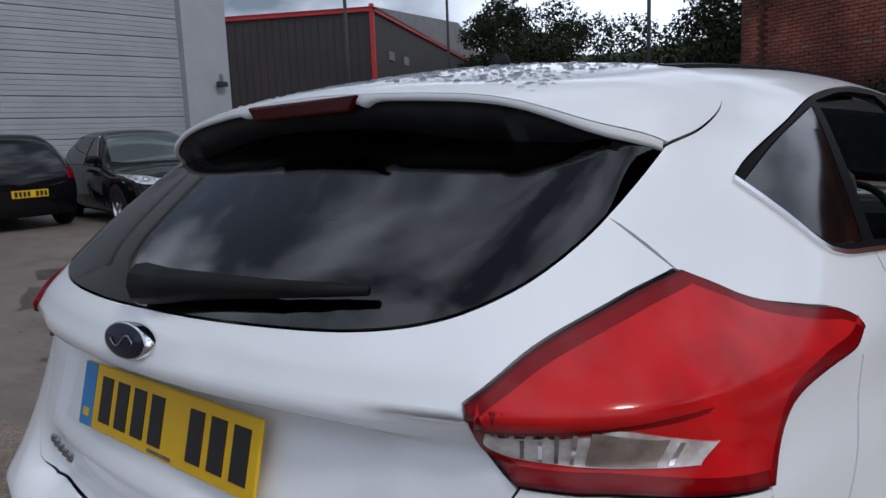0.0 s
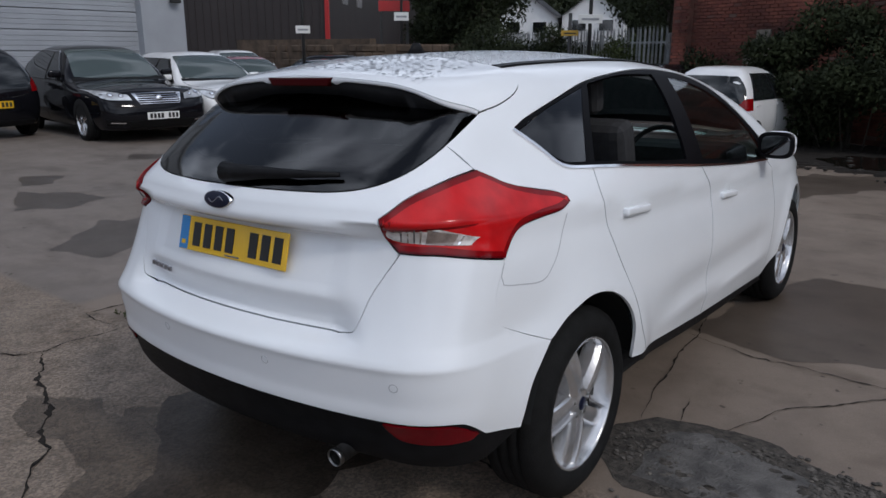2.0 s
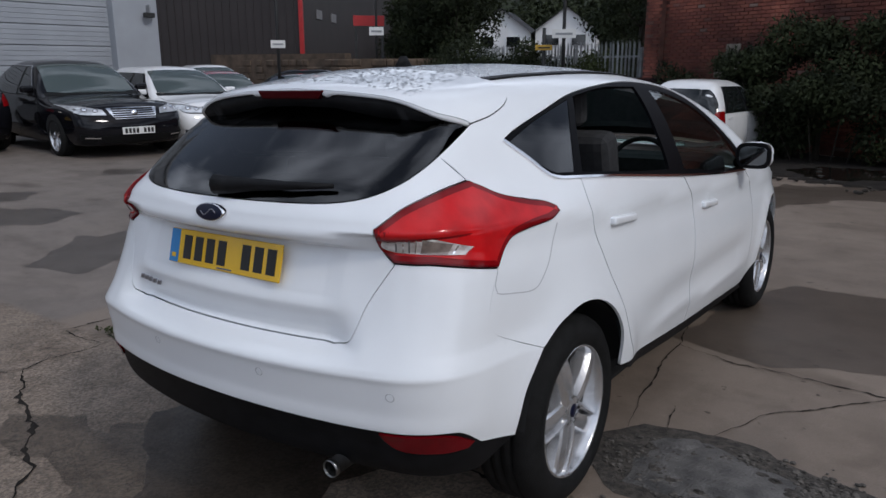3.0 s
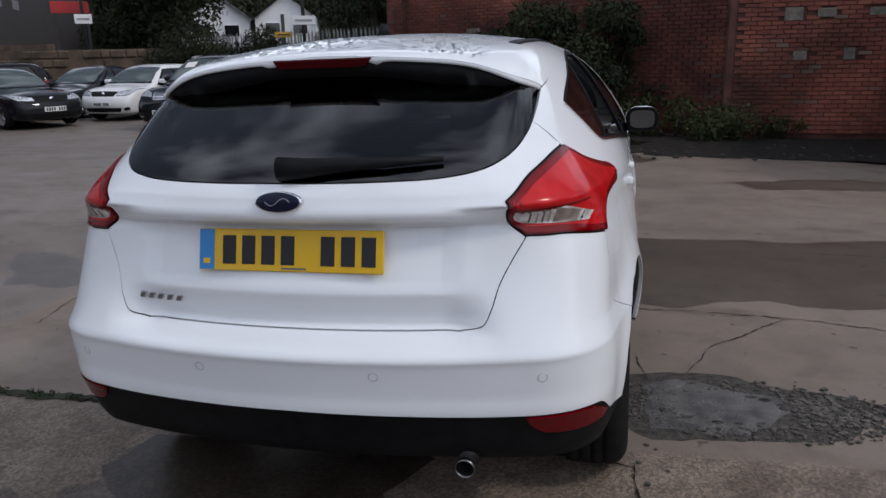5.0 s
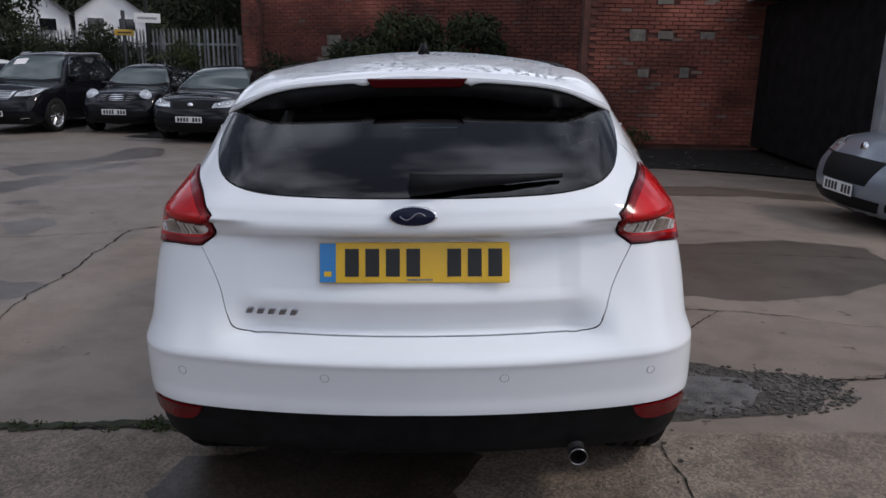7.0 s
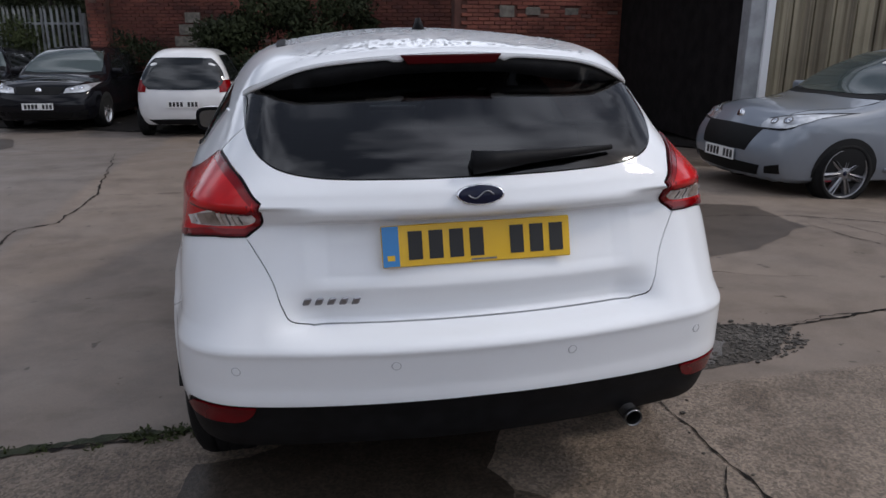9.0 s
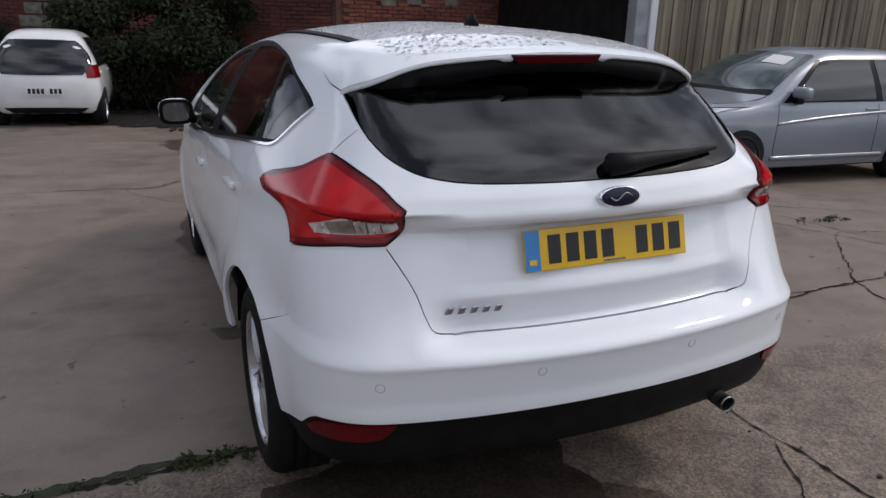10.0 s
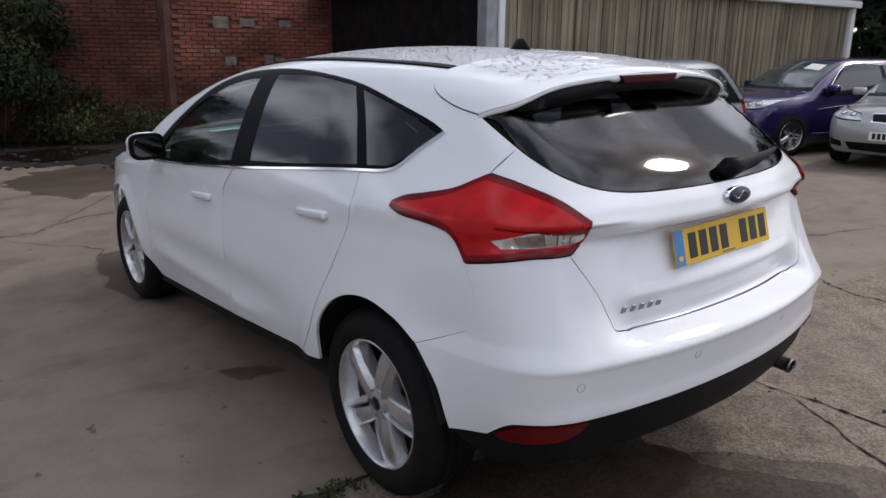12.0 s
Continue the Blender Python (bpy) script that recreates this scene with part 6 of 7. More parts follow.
parked_car("black hatchback standing side-on in the far row", (-17.0, 17.2), 133, BLACK_PAINT, 4.2, 1.76, 1.47, 2.6, 0.85, 0.95)
parked_car("dark grey saloon next to the white hatchback", (-14.9, 18.6), -181, GREY_PAINT, 4.5, 1.78, 1.44, 2.65, 0.9, 0.95, "saloon", "chrome")
parked_car("white hatchback with a dark grille facing the yard", (-12.6, 18.2), -181, WHITE_PAINT, 4.05, 1.72, 1.455, 2.57, 0.83, 0.97, "hatch", "wide")
# the crossover's sheet paints a pale reflection on its windscreen
parked_car("tall black crossover car with silver wheels", (-9.1, 15.9), -183, BLACK_PAINT, 4.28, 1.78, 1.66, 2.555, 0.87, 1.06, "suv", "chrome", spokes=7, wheel_r=0.345, rails=True, sheet=0.3, bright=True)
parked_car("small black car with round headlamps and a chrome grille", (-6.9, 16.2), -182, BLACK_PAINT, 3.70, 1.68, 1.41, 2.467, 0.68, 0.98, "mini", "round", wheel_r=0.30, doors=3)
parked_car("black hatchback with a slim grille", (-4.6, 15.0), -185, BLACK_PAINT, 4.0, 1.79, 1.45, 2.637, 0.85, 0.97, "hatch", "wide")
parked_car("small white car with a dark glass tailgate", (-2.32, 11.0), -4, WHITE_PAINT, 3.42, 1.615, 1.465, 2.34, 0.62, 0.97, "hatch", "wide", tail="white", wheel_r=0.285)
parked_car("pale grey-blue sports hatchback with dark alloy wheels", (7.05, 4.3), 90, SILVER_BLUE, 3.98, 1.71, 1.47, 2.489, 0.80, 0.99, "hatch", "mouth", rim=DARK_RIM, spokes=7, sheet=-0.25, wheel_r=0.305, doors=3, crease=True)
parked_car("deep violet hatchback with silver alloy wheels", (11.9, 3.75), 72, PURPLE, 3.95, 1.72, 1.495, 2.489, 0.80, 1.0, "hatch", "mouth", sheet=-0.25, doors=3, crease=True, bright=True)
parked_car("silver coupe with twin grilles and a white plate", (11.85, 2.38), 97, SILVER, 4.58, 1.78, 1.38, 2.76, 0.79, 0.93, "saloon", "kidney")


# ---- buildings ----
def brick_material():
    m = bpy.data.materials.new("red brick")
    m.use_nodes = True
    n, l = m.node_tree.nodes, m.node_tree.links
    b = n["Principled BSDF"]
    info, geo, add = n.new("ShaderNodeObjectInfo"), n.new("ShaderNodeNewGeometry"), n.new("ShaderNodeMath")
    add.operation = "ADD"
    wrapn = n.new("ShaderNodeMath")
    wrapn.operation = "FRACT"
    l.new(info.outputs["Random"], add.inputs[0])
    l.new(geo.outputs["Random Per Island"], add.inputs[1])
    l.new(add.outputs[0], wrapn.inputs[0])
    r = n.new("ShaderNodeValToRGB")
    cols = ((0.0, (0.25, 0.078, 0.056)), (0.3, (0.32, 0.098, 0.064)), (0.6, (0.35, 0.118, 0.076)), (0.96, (0.24, 0.078, 0.056)), (0.995, (0.30, 0.20, 0.16)))
    while len(r.color_ramp.elements) < len(cols):
        r.color_ramp.elements.new(0.5)
    for e, (p, c) in zip(r.color_ramp.elements, cols):
        e.position, e.color = p, (*c, 1)
    l.new(wrapn.outputs[0], r.inputs["Fac"])
    tc, t = n.new("ShaderNodeTexCoord"), n.new("ShaderNodeTexNoise")
    t.inputs["Scale"].default_value, t.inputs["Detail"].default_value = 0.9, 8
    l.new(geo.outputs["Position"], t.inputs["Vector"])
    soot = n.new("ShaderNodeValToRGB")
    soot.color_ramp.elements[0].position, soot.color_ramp.elements[0].color = 0.34, (0.22, 0.20, 0.20, 1)
    soot.color_ramp.elements[1].position, soot.color_ramp.elements[1].color = 0.66, (1, 1, 1, 1)
    l.new(t.outputs["Fac"], soot.inputs["Fac"])
    t3, wide_soot = n.new("ShaderNodeTexNoise"), n.new("ShaderNodeValToRGB")
    t3.inputs["Scale"].default_value, t3.inputs["Detail"].default_value = 0.3, 4
    wide_soot.color_ramp.elements[0].position, wide_soot.color_ramp.elements[0].color = 0.40, (0.50, 0.46, 0.46, 1)
    wide_soot.color_ramp.elements[1].position, wide_soot.color_ramp.elements[1].color = 0.56, (1.1, 1.1, 1.1, 1)
    l.new(geo.outputs["Position"], t3.inputs["Vector"])
    l.new(t3.outputs["Fac"], wide_soot.inputs["Fac"])
    mul0 = n.new("ShaderNodeMix")
    mul0.data_type, mul0.blend_type = "RGBA", "MULTIPLY"
    mul0.inputs["Factor"].default_value = 1.0
    l.new(r.outputs["Color"], mul0.inputs["A"])
    l.new(wide_soot.outputs["Color"], mul0.inputs["B"])
    mul = n.new("ShaderNodeMix")
    mul.data_type, mul.blend_type = "RGBA", "MULTIPLY"
    mul.inputs["Factor"].default_value = 0.9
    l.new(mul0.outputs["Result"], mul.inputs["A"])
    l.new(soot.outputs["Color"], mul.inputs["B"])
    l.new(mul.outputs["Result"], b.inputs["Base Color"])
    b.inputs["Roughness"].default_value = 0.9
    t2, bp = n.new("ShaderNodeTexNoise"), n.new("ShaderNodeBump")
    t2.inputs["Scale"].default_value = 60
    bp.inputs["Strength"].default_value, bp.inputs["Distance"].default_value = 0.5, 0.01
    l.new(geo.outputs["Position"], t2.inputs["Vector"])
    l.new(t2.outputs["Fac"], bp.inputs["Height"])
    l.new(bp.outputs["Normal"], b.inputs["Normal"])
    return m


BRICK = brick_material()
MORTAR = material("sooty mortar", (0.135, 0.058, 0.043), 0.95, vary=0.5, scale=3, bump=0.5, bump_scale=80)
STONE = material("pale stone block", (0.20, 0.175, 0.145), 0.9, vary=0.45, scale=9, bump=0.6, bump_scale=40)
def streaky(name, colour, dark, rough):
    """Painted sheet with dirt run down it."""
    m = material(name, colour, rough)
    n, l = m.node_tree.nodes, m.node_tree.links
    tc, mix = n.new("ShaderNodeTexCoord"), n.new("ShaderNodeMix")
    mix.data_type, mix.blend_type = "RGBA", "MULTIPLY"
    mix.inputs["Factor"].default_value = 1.0
    for k, (size, lo) in enumerate((((6.0, 6.0, 0.12), 0.38), ((1.1, 1.1, 0.9), 0.34))):
        mp, t, r = n.new("ShaderNodeMapping"), n.new("ShaderNodeTexNoise"), n.new("ShaderNodeValToRGB")
        mp.inputs["Scale"].default_value = size
        t.inputs["Scale"].default_value, t.inputs["Detail"].default_value = 1.6, 7
        r.color_ramp.elements[0].position, r.color_ramp.elements[0].color = lo, (*(dark if k == 0 else (0.80, 0.79, 0.77)), 1)
        r.color_ramp.elements[1].position, r.color_ramp.elements[1].color = 0.60, (*(colour if k == 0 else (1.06, 1.06, 1.06)), 1)
        l.new(tc.outputs["Object"], mp.inputs["Vector"])
        l.new(mp.outputs["Vector"], t.inputs["Vector"])
        l.new(t.outputs["Fac"], r.inputs["Fac"])
        l.new(r.outputs["Color"], mix.inputs["A" if k == 0 else "B"])
    l.new(mix.outputs["Result"], n["Principled BSDF"].inputs["Base Color"])
    return m


BEIGE = streaky("beige cladding", (0.285, 0.245, 0.165), (0.120, 0.096, 0.062), 0.6)
GREY_SHEET = material("pale grey cladding", (0.34, 0.36, 0.39), 0.45, vary=0.10, scale=1.5)
GALV = material("weathered galvanised steel", (0.36, 0.37, 0.38), 0.5, metal=0.3, vary=0.3, scale=5)
BROWN_SHEET = material("dark brown cladding", (0.032, 0.025, 0.024), 0.6, vary=0.25, scale=0.6)
RED_STEEL = material("red steel", (0.42, 0.022, 0.022), 0.5, vary=0.15, scale=3)
ROOF_GREY = material("grey roof sheet", (0.19, 0.185, 0.19), 0.6, vary=0.2, scale=0.8)
# near-black: the shade of the bay and shed end is in this colour
DARK_SHADE = material("dark timber and painted shade", (0.014, 0.012, 0.012), 0.8, spec=0.1, vary=0.5, scale=4, bump=0.3, bump_scale=20)
LINTEL = material("weathered white board", (0.50, 0.50, 0.49), 0.7, vary=0.2, scale=4)
RENDER_WHITE = material("white render", (0.78, 0.79, 0.80), 0.85, vary=0.12, scale=1.0)
SLATE = material("roof slate", (0.10, 0.10, 0.11), 0.7, vary=0.3, scale=2)
SIGN_WHITE = material("white sign", (0.70, 0.70, 0.68), 0.5)
SIGN_YELLOW = material("yellow sign", (0.50, 0.30, 0.03), 0.5)
POLE = material("dark pole", (0.02, 0.02, 0.02), 0.6)
RUBBLE = material("old rubble stone", (0.13, 0.092, 0.064), 0.95, vary=0.5, scale=2.5, bump=0.8, bump_scale=12)

# brick walls: a mortar slab with bricks proud of it
wall = tagged(part("wall_north", box_bm((2.7, 12.02, -0.3), (6.2, 12.4, 5.2)), MORTAR), "old red brick wall with pale repair stones", "wall", kind="structure")
WM = Matrix.Translation((2.7, 12.25, 0)) @ pose(0, 0, 0, 0, 0, 180 - 27.5) @ Matrix.Diagonal((1, -1, 1, 1))
wall_w = tagged(part("wall_north_west", box_bm((0, 0.02, -0.3), (8.2, 0.4, 5.2), 0, 1, WM), MORTAR), "sooty red brick wall overgrown with weeds", "wall", kind="structure")
pier = tagged(part("brick_pier", box_bm((8.15, -0.12, -0.3), (8.7, 0.5, 5.0), 0.01, 1, WM), MORTAR), "red brick pier at the end of the fence", "pier", kind="structure")
jamb = tagged(part("pier_return", box_bm((2.58, 12.0, -0.3), (2.699, 12.4, 5.2)), MORTAR), "brick return of the wall", "wall", kind="structure")


def brick_mesh(l=0.212, h=0.064, d=0.03):
    bm = box_bm((-l / 2, -d, -h / 2), (l / 2, 0.01, h / 2), 0.005, 1)
    me = bpy.data.meshes.new("brick")
    bm.to_mesh(me)
    bm.free()
    me.materials.append(BRICK)
    return me


stones = [(3.62, 1.92, 0.30, 0.22), (4.15, 1.93, 0.30, 0.15), (4.95, 1.93, 0.28, 0.13), (3.78, 1.22, 0.22, 0.16), (4.57, 1.24, 0.18, 0.20), (4.1, 2.55, 0.3, 0.12), (5.0, 2.62, 0.22, 0.16), (3.2, 2.7, 0.3, 0.15)]
blocked = lambda x, z: any(abs(x - a) < w / 2 + 0.05 and abs(z - c) < h / 2 + 0.015 for a, c, w, h in stones)
one = brick_mesh()
near, far_n, far_w = [], [], []
rng = random.Random(4)
for row in range(-2, 58):
    z = 0.05 + row * 0.075
    for i in range(0, 17):
        x = 2.82 + i * 0.222 + (0.111 if row % 2 else 0)
        if x > 6.1 or blocked(x, z):
            continue
        spot = (x, 12.02 + rng.uniform(-0.004, 0.004), z)
        (near if 0.95 < z < 2.45 and 3.0 < x < 6.1 and len(near) < 298 else far_n).append(spot)
    for i in range(0, 38):
        x = 0.15 + i * 0.222 + (0.111 if row % 2 else 0)
        if x < 8.1:
            far_w.append((x, rng.uniform(-0.004, 0.004) + 0.02, z))


def joined(name, spots, parent, label, m=None):
    base = box_bm((-0.106, -0.03, -0.032), (0.106, 0.01, 0.032), 0.005, 1)
    base.verts.ensure_lookup_table()
    bv = np.array([tuple(v.co) for v in base.verts])
    bf = [[v.index for v in f.verts] for f in base.faces]
    base.free()
    v = np.vstack([bv + np.array(s) for s in spots])
    f = [[k + i * len(bv) for k in q] for i in range(len(spots)) for q in bf]
    if m:
        v = [m @ Vector(q) for q in v]
    ob = mesh_of(name, v, f, BRICK, parent, smooth=False)
    return tagged(ob, label, kind="stuff")


joined("brickwork", far_n, wall, "red and sooty bricks")
joined("brickwork", far_w, wall_w, "red and sooty bricks", WM)
joined("brickwork", [(8.26 + 0.222 * i + (0.06 if r % 2 else 0), -0.12, 0.05 + 0.075 * r) for r in range(-2, 58) for i in range(2)], pier, "red bricks", WM)
for x, z, w, h in stones:
    part("repair_stone", box_bm((x - w / 2, 11.985, z - h / 2), (x + w / 2, 12.03, z + h / 2), 0.012, 2), STONE, wall, "pale repair stone")
for ix, (x, z) in enumerate(((-2.35, 1.55), (-1.93, 1.55), (-2.55, 1.3), (-2.14, 1.3), (-1.8, 1.3), (-2.35, 1.05), (-1.93, 1.05), (-2.1, 1.8))):
    part("repair_block", box_bm((x + 8.1 - 0.19, -0.03, z - 0.11), (x + 8.1 + 0.19, 0.03, z + 0.11), 0.012, 2, WM), STONE, wall_w, "grey concrete repair block")

# dark doors past the end of the wall; the recess's shade is put into their colour
door = tagged(part("door_1", box_bm((6.2, 15.2, -0.2), (10.4, 15.3, 2.85)), DARK_SHADE), "tall dark timber yard doors, recess shade in their colour, under a white board", "door", kind="structure")
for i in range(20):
    part("plank", box_bm((6.22 + 0.209 * i, 15.16, -0.1), (6.42 + 0.209 * i, 15.205, 2.83), 0.006, 1), DARK_SHADE, door)
tagged(part("lintel", box_bm((6.15, 12.0, 2.85), (10.5, 12.35, 3.12), 0.01), LINTEL), "weathered white board over the doors", "lintel", kind="structure")
tagged(part("wall_north_east", box_bm((6.2, 12.05, 3.12), (16, 12.4, 5.2)), BRICK), "brick wall over the doors", "wall", kind="structure")
tagged(part("wall_end", box_bm((10.4, 12.1, -0.3), (16, 12.4, 3.12)), BRICK), "dark brick wall behind the shed", "wall", kind="structure")
tagged(part("jamb", box_bm((6.201, 12.03, -0.3), (6.95, 12.36, 2.845), 0.01, 1), DARK_SHADE), "dark timber jamb beside the covered bay", "jamb", kind="structure")
# side walls and ceiling added to keep light off the doors
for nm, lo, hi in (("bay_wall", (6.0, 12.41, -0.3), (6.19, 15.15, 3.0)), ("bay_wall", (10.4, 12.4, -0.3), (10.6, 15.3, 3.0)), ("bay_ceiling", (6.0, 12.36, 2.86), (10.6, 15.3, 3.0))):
    tagged(part(nm, box_bm(lo, hi), DARK_SHADE), "dark lining added to shade the covered bay", "wall", kind="structure")
notice = thing("notice_board", Matrix.Translation((6.52, 11.99, 1.45)), "grey framed notice board on the dark timber jamb", "notice board")
part("board", box_bm((-0.17, -0.02, -0.24), (0.17, 0.02, 0.12), 0.006, 1), GALV, notice)
part("frame", box_bm((-0.16, -0.025, 0.13), (0.16, 0.015, 0.34), 0.01, 1), GALV, notice)
part("pane", box_bm((-0.115, -0.03, 0.165), (0.115, -0.018, 0.305), 0.004, 1), DARK_SHADE, notice)
drum = thing("steel_drum", Matrix.Translation((6.9, 9.3, 0.0)), "blue-grey steel drum standing in the shade of the shed", "drum")
mesh_of("body", *lathe([(0.0, 0.0), (0.28, 0.0), (0.29, 0.02), (0.285, 0.28), (0.295, 0.30), (0.285, 0.32), (0.285, 0.58), (0.295, 0.60), (0.285, 0.62), (0.285, 0.87), (0.295, 0.89), (0.28, 0.885), (0.0, 0.87)], 32), material("blue drum paint", (0.05, 0.075, 0.11), 0.5, vary=0.4, scale=6), drum)

# beige shed with upright cladding
SHED_A, SHED_B = Vector((5.5, 6.32, 0)), Vector((14.8, 5.55, 0))
sx = (SHED_B - SHED_A).normalized()
sm = Matrix.Translation(SHED_A) @ pose(0, 0, 0, 0, 0, math.degrees(math.atan2(sx.y, sx.x)))
shed_len = (SHED_B - SHED_A).length
shed = thing("shed", sm, "long beige corrugated steel shed with a white gutter", "shed")
shed["kind"] = "structure"
# near-black box: paints the darkness of the shed's open end
part("wall", box_bm((0, 0.05, -0.1), (shed_len, 5.6, 2.5)), DARK_SHADE, shed)
pitch = 0.30
sheets = round(shed_len / (4 * pitch))
pitch = shed_len / (4 * sheets)
for s in range(sheets):
    v = []
    for k in range(4):
        x = s * 4 * pitch + k * pitch
        v += [(x, 0.0), (x + 0.004, 0.035), (x + 0.022, 0.035), (x + 0.026, 0.0), (x + 0.13, -0.006), (x + 0.15, -0.030), (x + 0.215, -0.030), (x + 0.235, -0.006)]
    v.append((s * 4 * pitch + 4 * pitch, 0.0))
    vv = [(x, y, z) for z in (0.0, 2.44) for x, y in v]
    n = len(v)
    mesh_of("cladding_sheet", vv, [(i, i + 1, n + i + 1, n + i) for i in range(n - 1)], BEIGE, shed, smooth=False)
part("gutter", box_bm((-0.35, -0.16, 2.42), (shed_len + 0.2, 0.06, 2.56), 0.03, 3), RENDER_WHITE, shed, "white gutter")
part("roof", box_bm((-0.35, -0.1, 2.56), (shed_len + 0.2, 5.7, 2.66)), ROOF_GREY, shed)
part("corner_post", box_bm((-0.30, -0.06, -0.1), (-0.02, 0.16, 2.42), 0.01), GALV, shed, "pale grey corner post")
part("corner_flange", box_bm((-0.09, -0.10, -0.1), (0.01, -0.055, 2.42), 0.006, 1), RENDER_WHITE, shed)
part("end_post", box_bm((shed_len - 0.02, -0.09, -0.1), (shed_len + 0.12, 0.12, 2.42), 0.01, 1), RENDER_WHITE, shed, "white end post")

# grey industrial unit with a sectional door
unit = thing("industrial_unit", Matrix.Translation((-15.3, 9.45, 0.1)), "pale grey industrial unit with a wide sectional door", "building")
unit["kind"] = "structure"
part("wall", box_bm((-14, -22, -0.4), (-0.25, 0, 6.4)), GREY_SHEET, unit)
part("corner_pier", box_bm((-0.3, -1.15, -0.4), (0.12, 0.04, 6.4), 0.02), GREY_SHEET, unit)
part("door_header", box_bm((-0.3, -9.5, 5.2), (0.02, -1.15, 6.4), 0.02), GREY_SHEET, unit)
part("corner_pier", box_bm((-0.3, -22, -0.4), (0.12, -9.5, 6.4), 0.02), GREY_SHEET, unit)
for i in range(12):
    z0, prof = 0.45 * i, [(-0.20, 0.0), (-0.13, 0.0)]
    for k in range(4):  # four shallow ribs a panel
        za = 0.012 + 0.105 * k
        prof += [(-0.118, za), (-0.118, za + 0.086), (-0.129, za + 0.091), (-0.129, za + 0.100)]
    prof += [(-0.13, 0.438), (-0.20, 0.438)]
    v = [(x, y, z0 + z) for y in (-9.5, -1.15) for x, z in prof]
    n = len(prof)
    mesh_of("door_panel", v, [(k, k + 1, n + k + 1, n + k) for k in range(n - 1)] + [(n - 1, 0, n, 2 * n - 1)], GREY_SHEET, unit, smooth=False)
part("roof_trim", box_bm((-14.2, -22.2, 6.4), (0.2, 0.2, 6.6), 0.02), GALV, unit)
cctv = part("security_camera", box_bm((-0.06, -0.16, -0.06), (0.06, 0.10, 0.06), 0.02, 2, Matrix.Translation((0.25, -0.25, 2.55))), POLE, unit)
part("camera_bracket", box_bm((-0.16, -0.02, 0.06), (0.05, 0.02, 0.25), 0.008, 1, Matrix.Translation((0.22, -0.25, 2.55))), GALV, cctv)

# dark brown warehouse with red steel
ware = thing("warehouse", Matrix.Translation((-27.7, 26.6, 0)) @ pose(0, 0, 0, 0, 0, 30), "dark brown clad warehouse with a red steel corner", "building")
ware["kind"] = "structure"
part("wall", box_bm((-26, 0, -0.3), (0, 52, 7.6)), BROWN_SHEET, ware)
part("corner_column", box_bm((-0.12, -0.12, -0.3), (0.10, 0.10, 8.0), 0.02), RED_STEEL, ware, "red steel corner column")
part("eaves_trim", box_bm((-26, -0.15, 7.6), (0.1, 0.1, 7.85)), RED_STEEL, ware)
part("eaves_trim", box_bm((0.0, 0.1, 7.6), (0.15, 52, 7.85)), RED_STEEL, ware)
bm = bmesh.new()
vs = [bm.verts.new(p) for p in ((-26, -0.2, 7.8), (0.2, -0.2, 7.8), (0.2, 52, 7.8), (-26, 52, 7.8), (-26, 26, 10.4), (0.2, 26, 10.4))]
for q in ((0, 1, 5, 4), (3, 4, 5, 2), (0, 4, 3), (1, 2, 5)):
    bm.faces.new([vs[i] for i in q])
part("roof", bm, ROOF_GREY, ware)
for i in range(60):
    part("cladding_rib", box_bm((-26 + 0.433 * i, -0.04, 0), (-25.93 + 0.433 * i, 0.0, 7.6)), BROWN_SHEET, ware)
for y in (3, 6.5):
    for z in (4.0, 5.4):
        part("window", box_bm((-0.02, y, z), (0.06, y + 1.2, z + 0.5), 0.01, 1), ROOF_GREY, ware)
red_sign = thing("fascia_sign", Matrix.Translation((-19.4, 22.4, 3.05)) @ pose(0, 0, 0, 0, 0, 40), "red fascia panel on the warehouse yard", "sign")
part("panel", box_bm((-0.65, -0.05, 0.0), (0.65, 0.05, 0.42), 0.01, 1), RED_STEEL, red_sign)
part("post", box_bm((-0.6, -0.04, -3.2), (-0.5, 0.04, 0.02)), POLE, red_sign)
part("post", box_bm((0.5, -0.04, -3.2), (0.6, 0.04, 0.02)), POLE, red_sign)

# old rubble boundary wall
rub = tagged(new("rubble_wall"), "old rubble stone boundary wall with brick coping", "wall", kind="structure")
rng = random.Random(21)
line = [Vector((-26, 19.5, 0)), Vector((-18, 19.0, 0)), Vector((-14.2, 21.0, 0))]
part("core", box_bm((-26, 19.35, -0.2), (-18, 19.7, 1.9)), RUBBLE, rub)
for a, b in zip(line, line[1:]):
    d = b - a
    m = Matrix.Translation(a) @ pose(0, 0, 0, 0, 0, math.degrees(math.atan2(d.y, d.x)))
    part("core", box_bm((0, 0.0, -0.2), (d.length, 0.35, 1.7), 0, 1, m), RUBBLE, rub)
    for r in range(6):
        x = 0.0
        while x < d.length - 0.2:
            w = rng.uniform(0.28, 0.6)
            if rng.random() < 0.62:
                part("stone", box_bm((x, -0.05, 0.02 + 0.28 * r), (x + w - 0.03, 0.02, 0.27 + 0.28 * r), 0.03, 1, m), RUBBLE, rub)
            x += w

# palisade fence
fence = tagged(new("palisade_fence"), "grey steel palisade fence with pointed pales", "fence", kind="structure")
bm = bmesh.new()
prof = [(-0.034, 0.012), (-0.022, -0.012), (0.0, 0.004), (0.022, -0.012), (0.034, 0.012)]
tops = [1.96, 2.09, 1.98, 2.09, 1.96]
lo = [bm.verts.new((x, y, -0.1)) for x, y in prof]
hi = [bm.verts.new((x, y, t)) for (x, y), t in zip(prof, tops)]
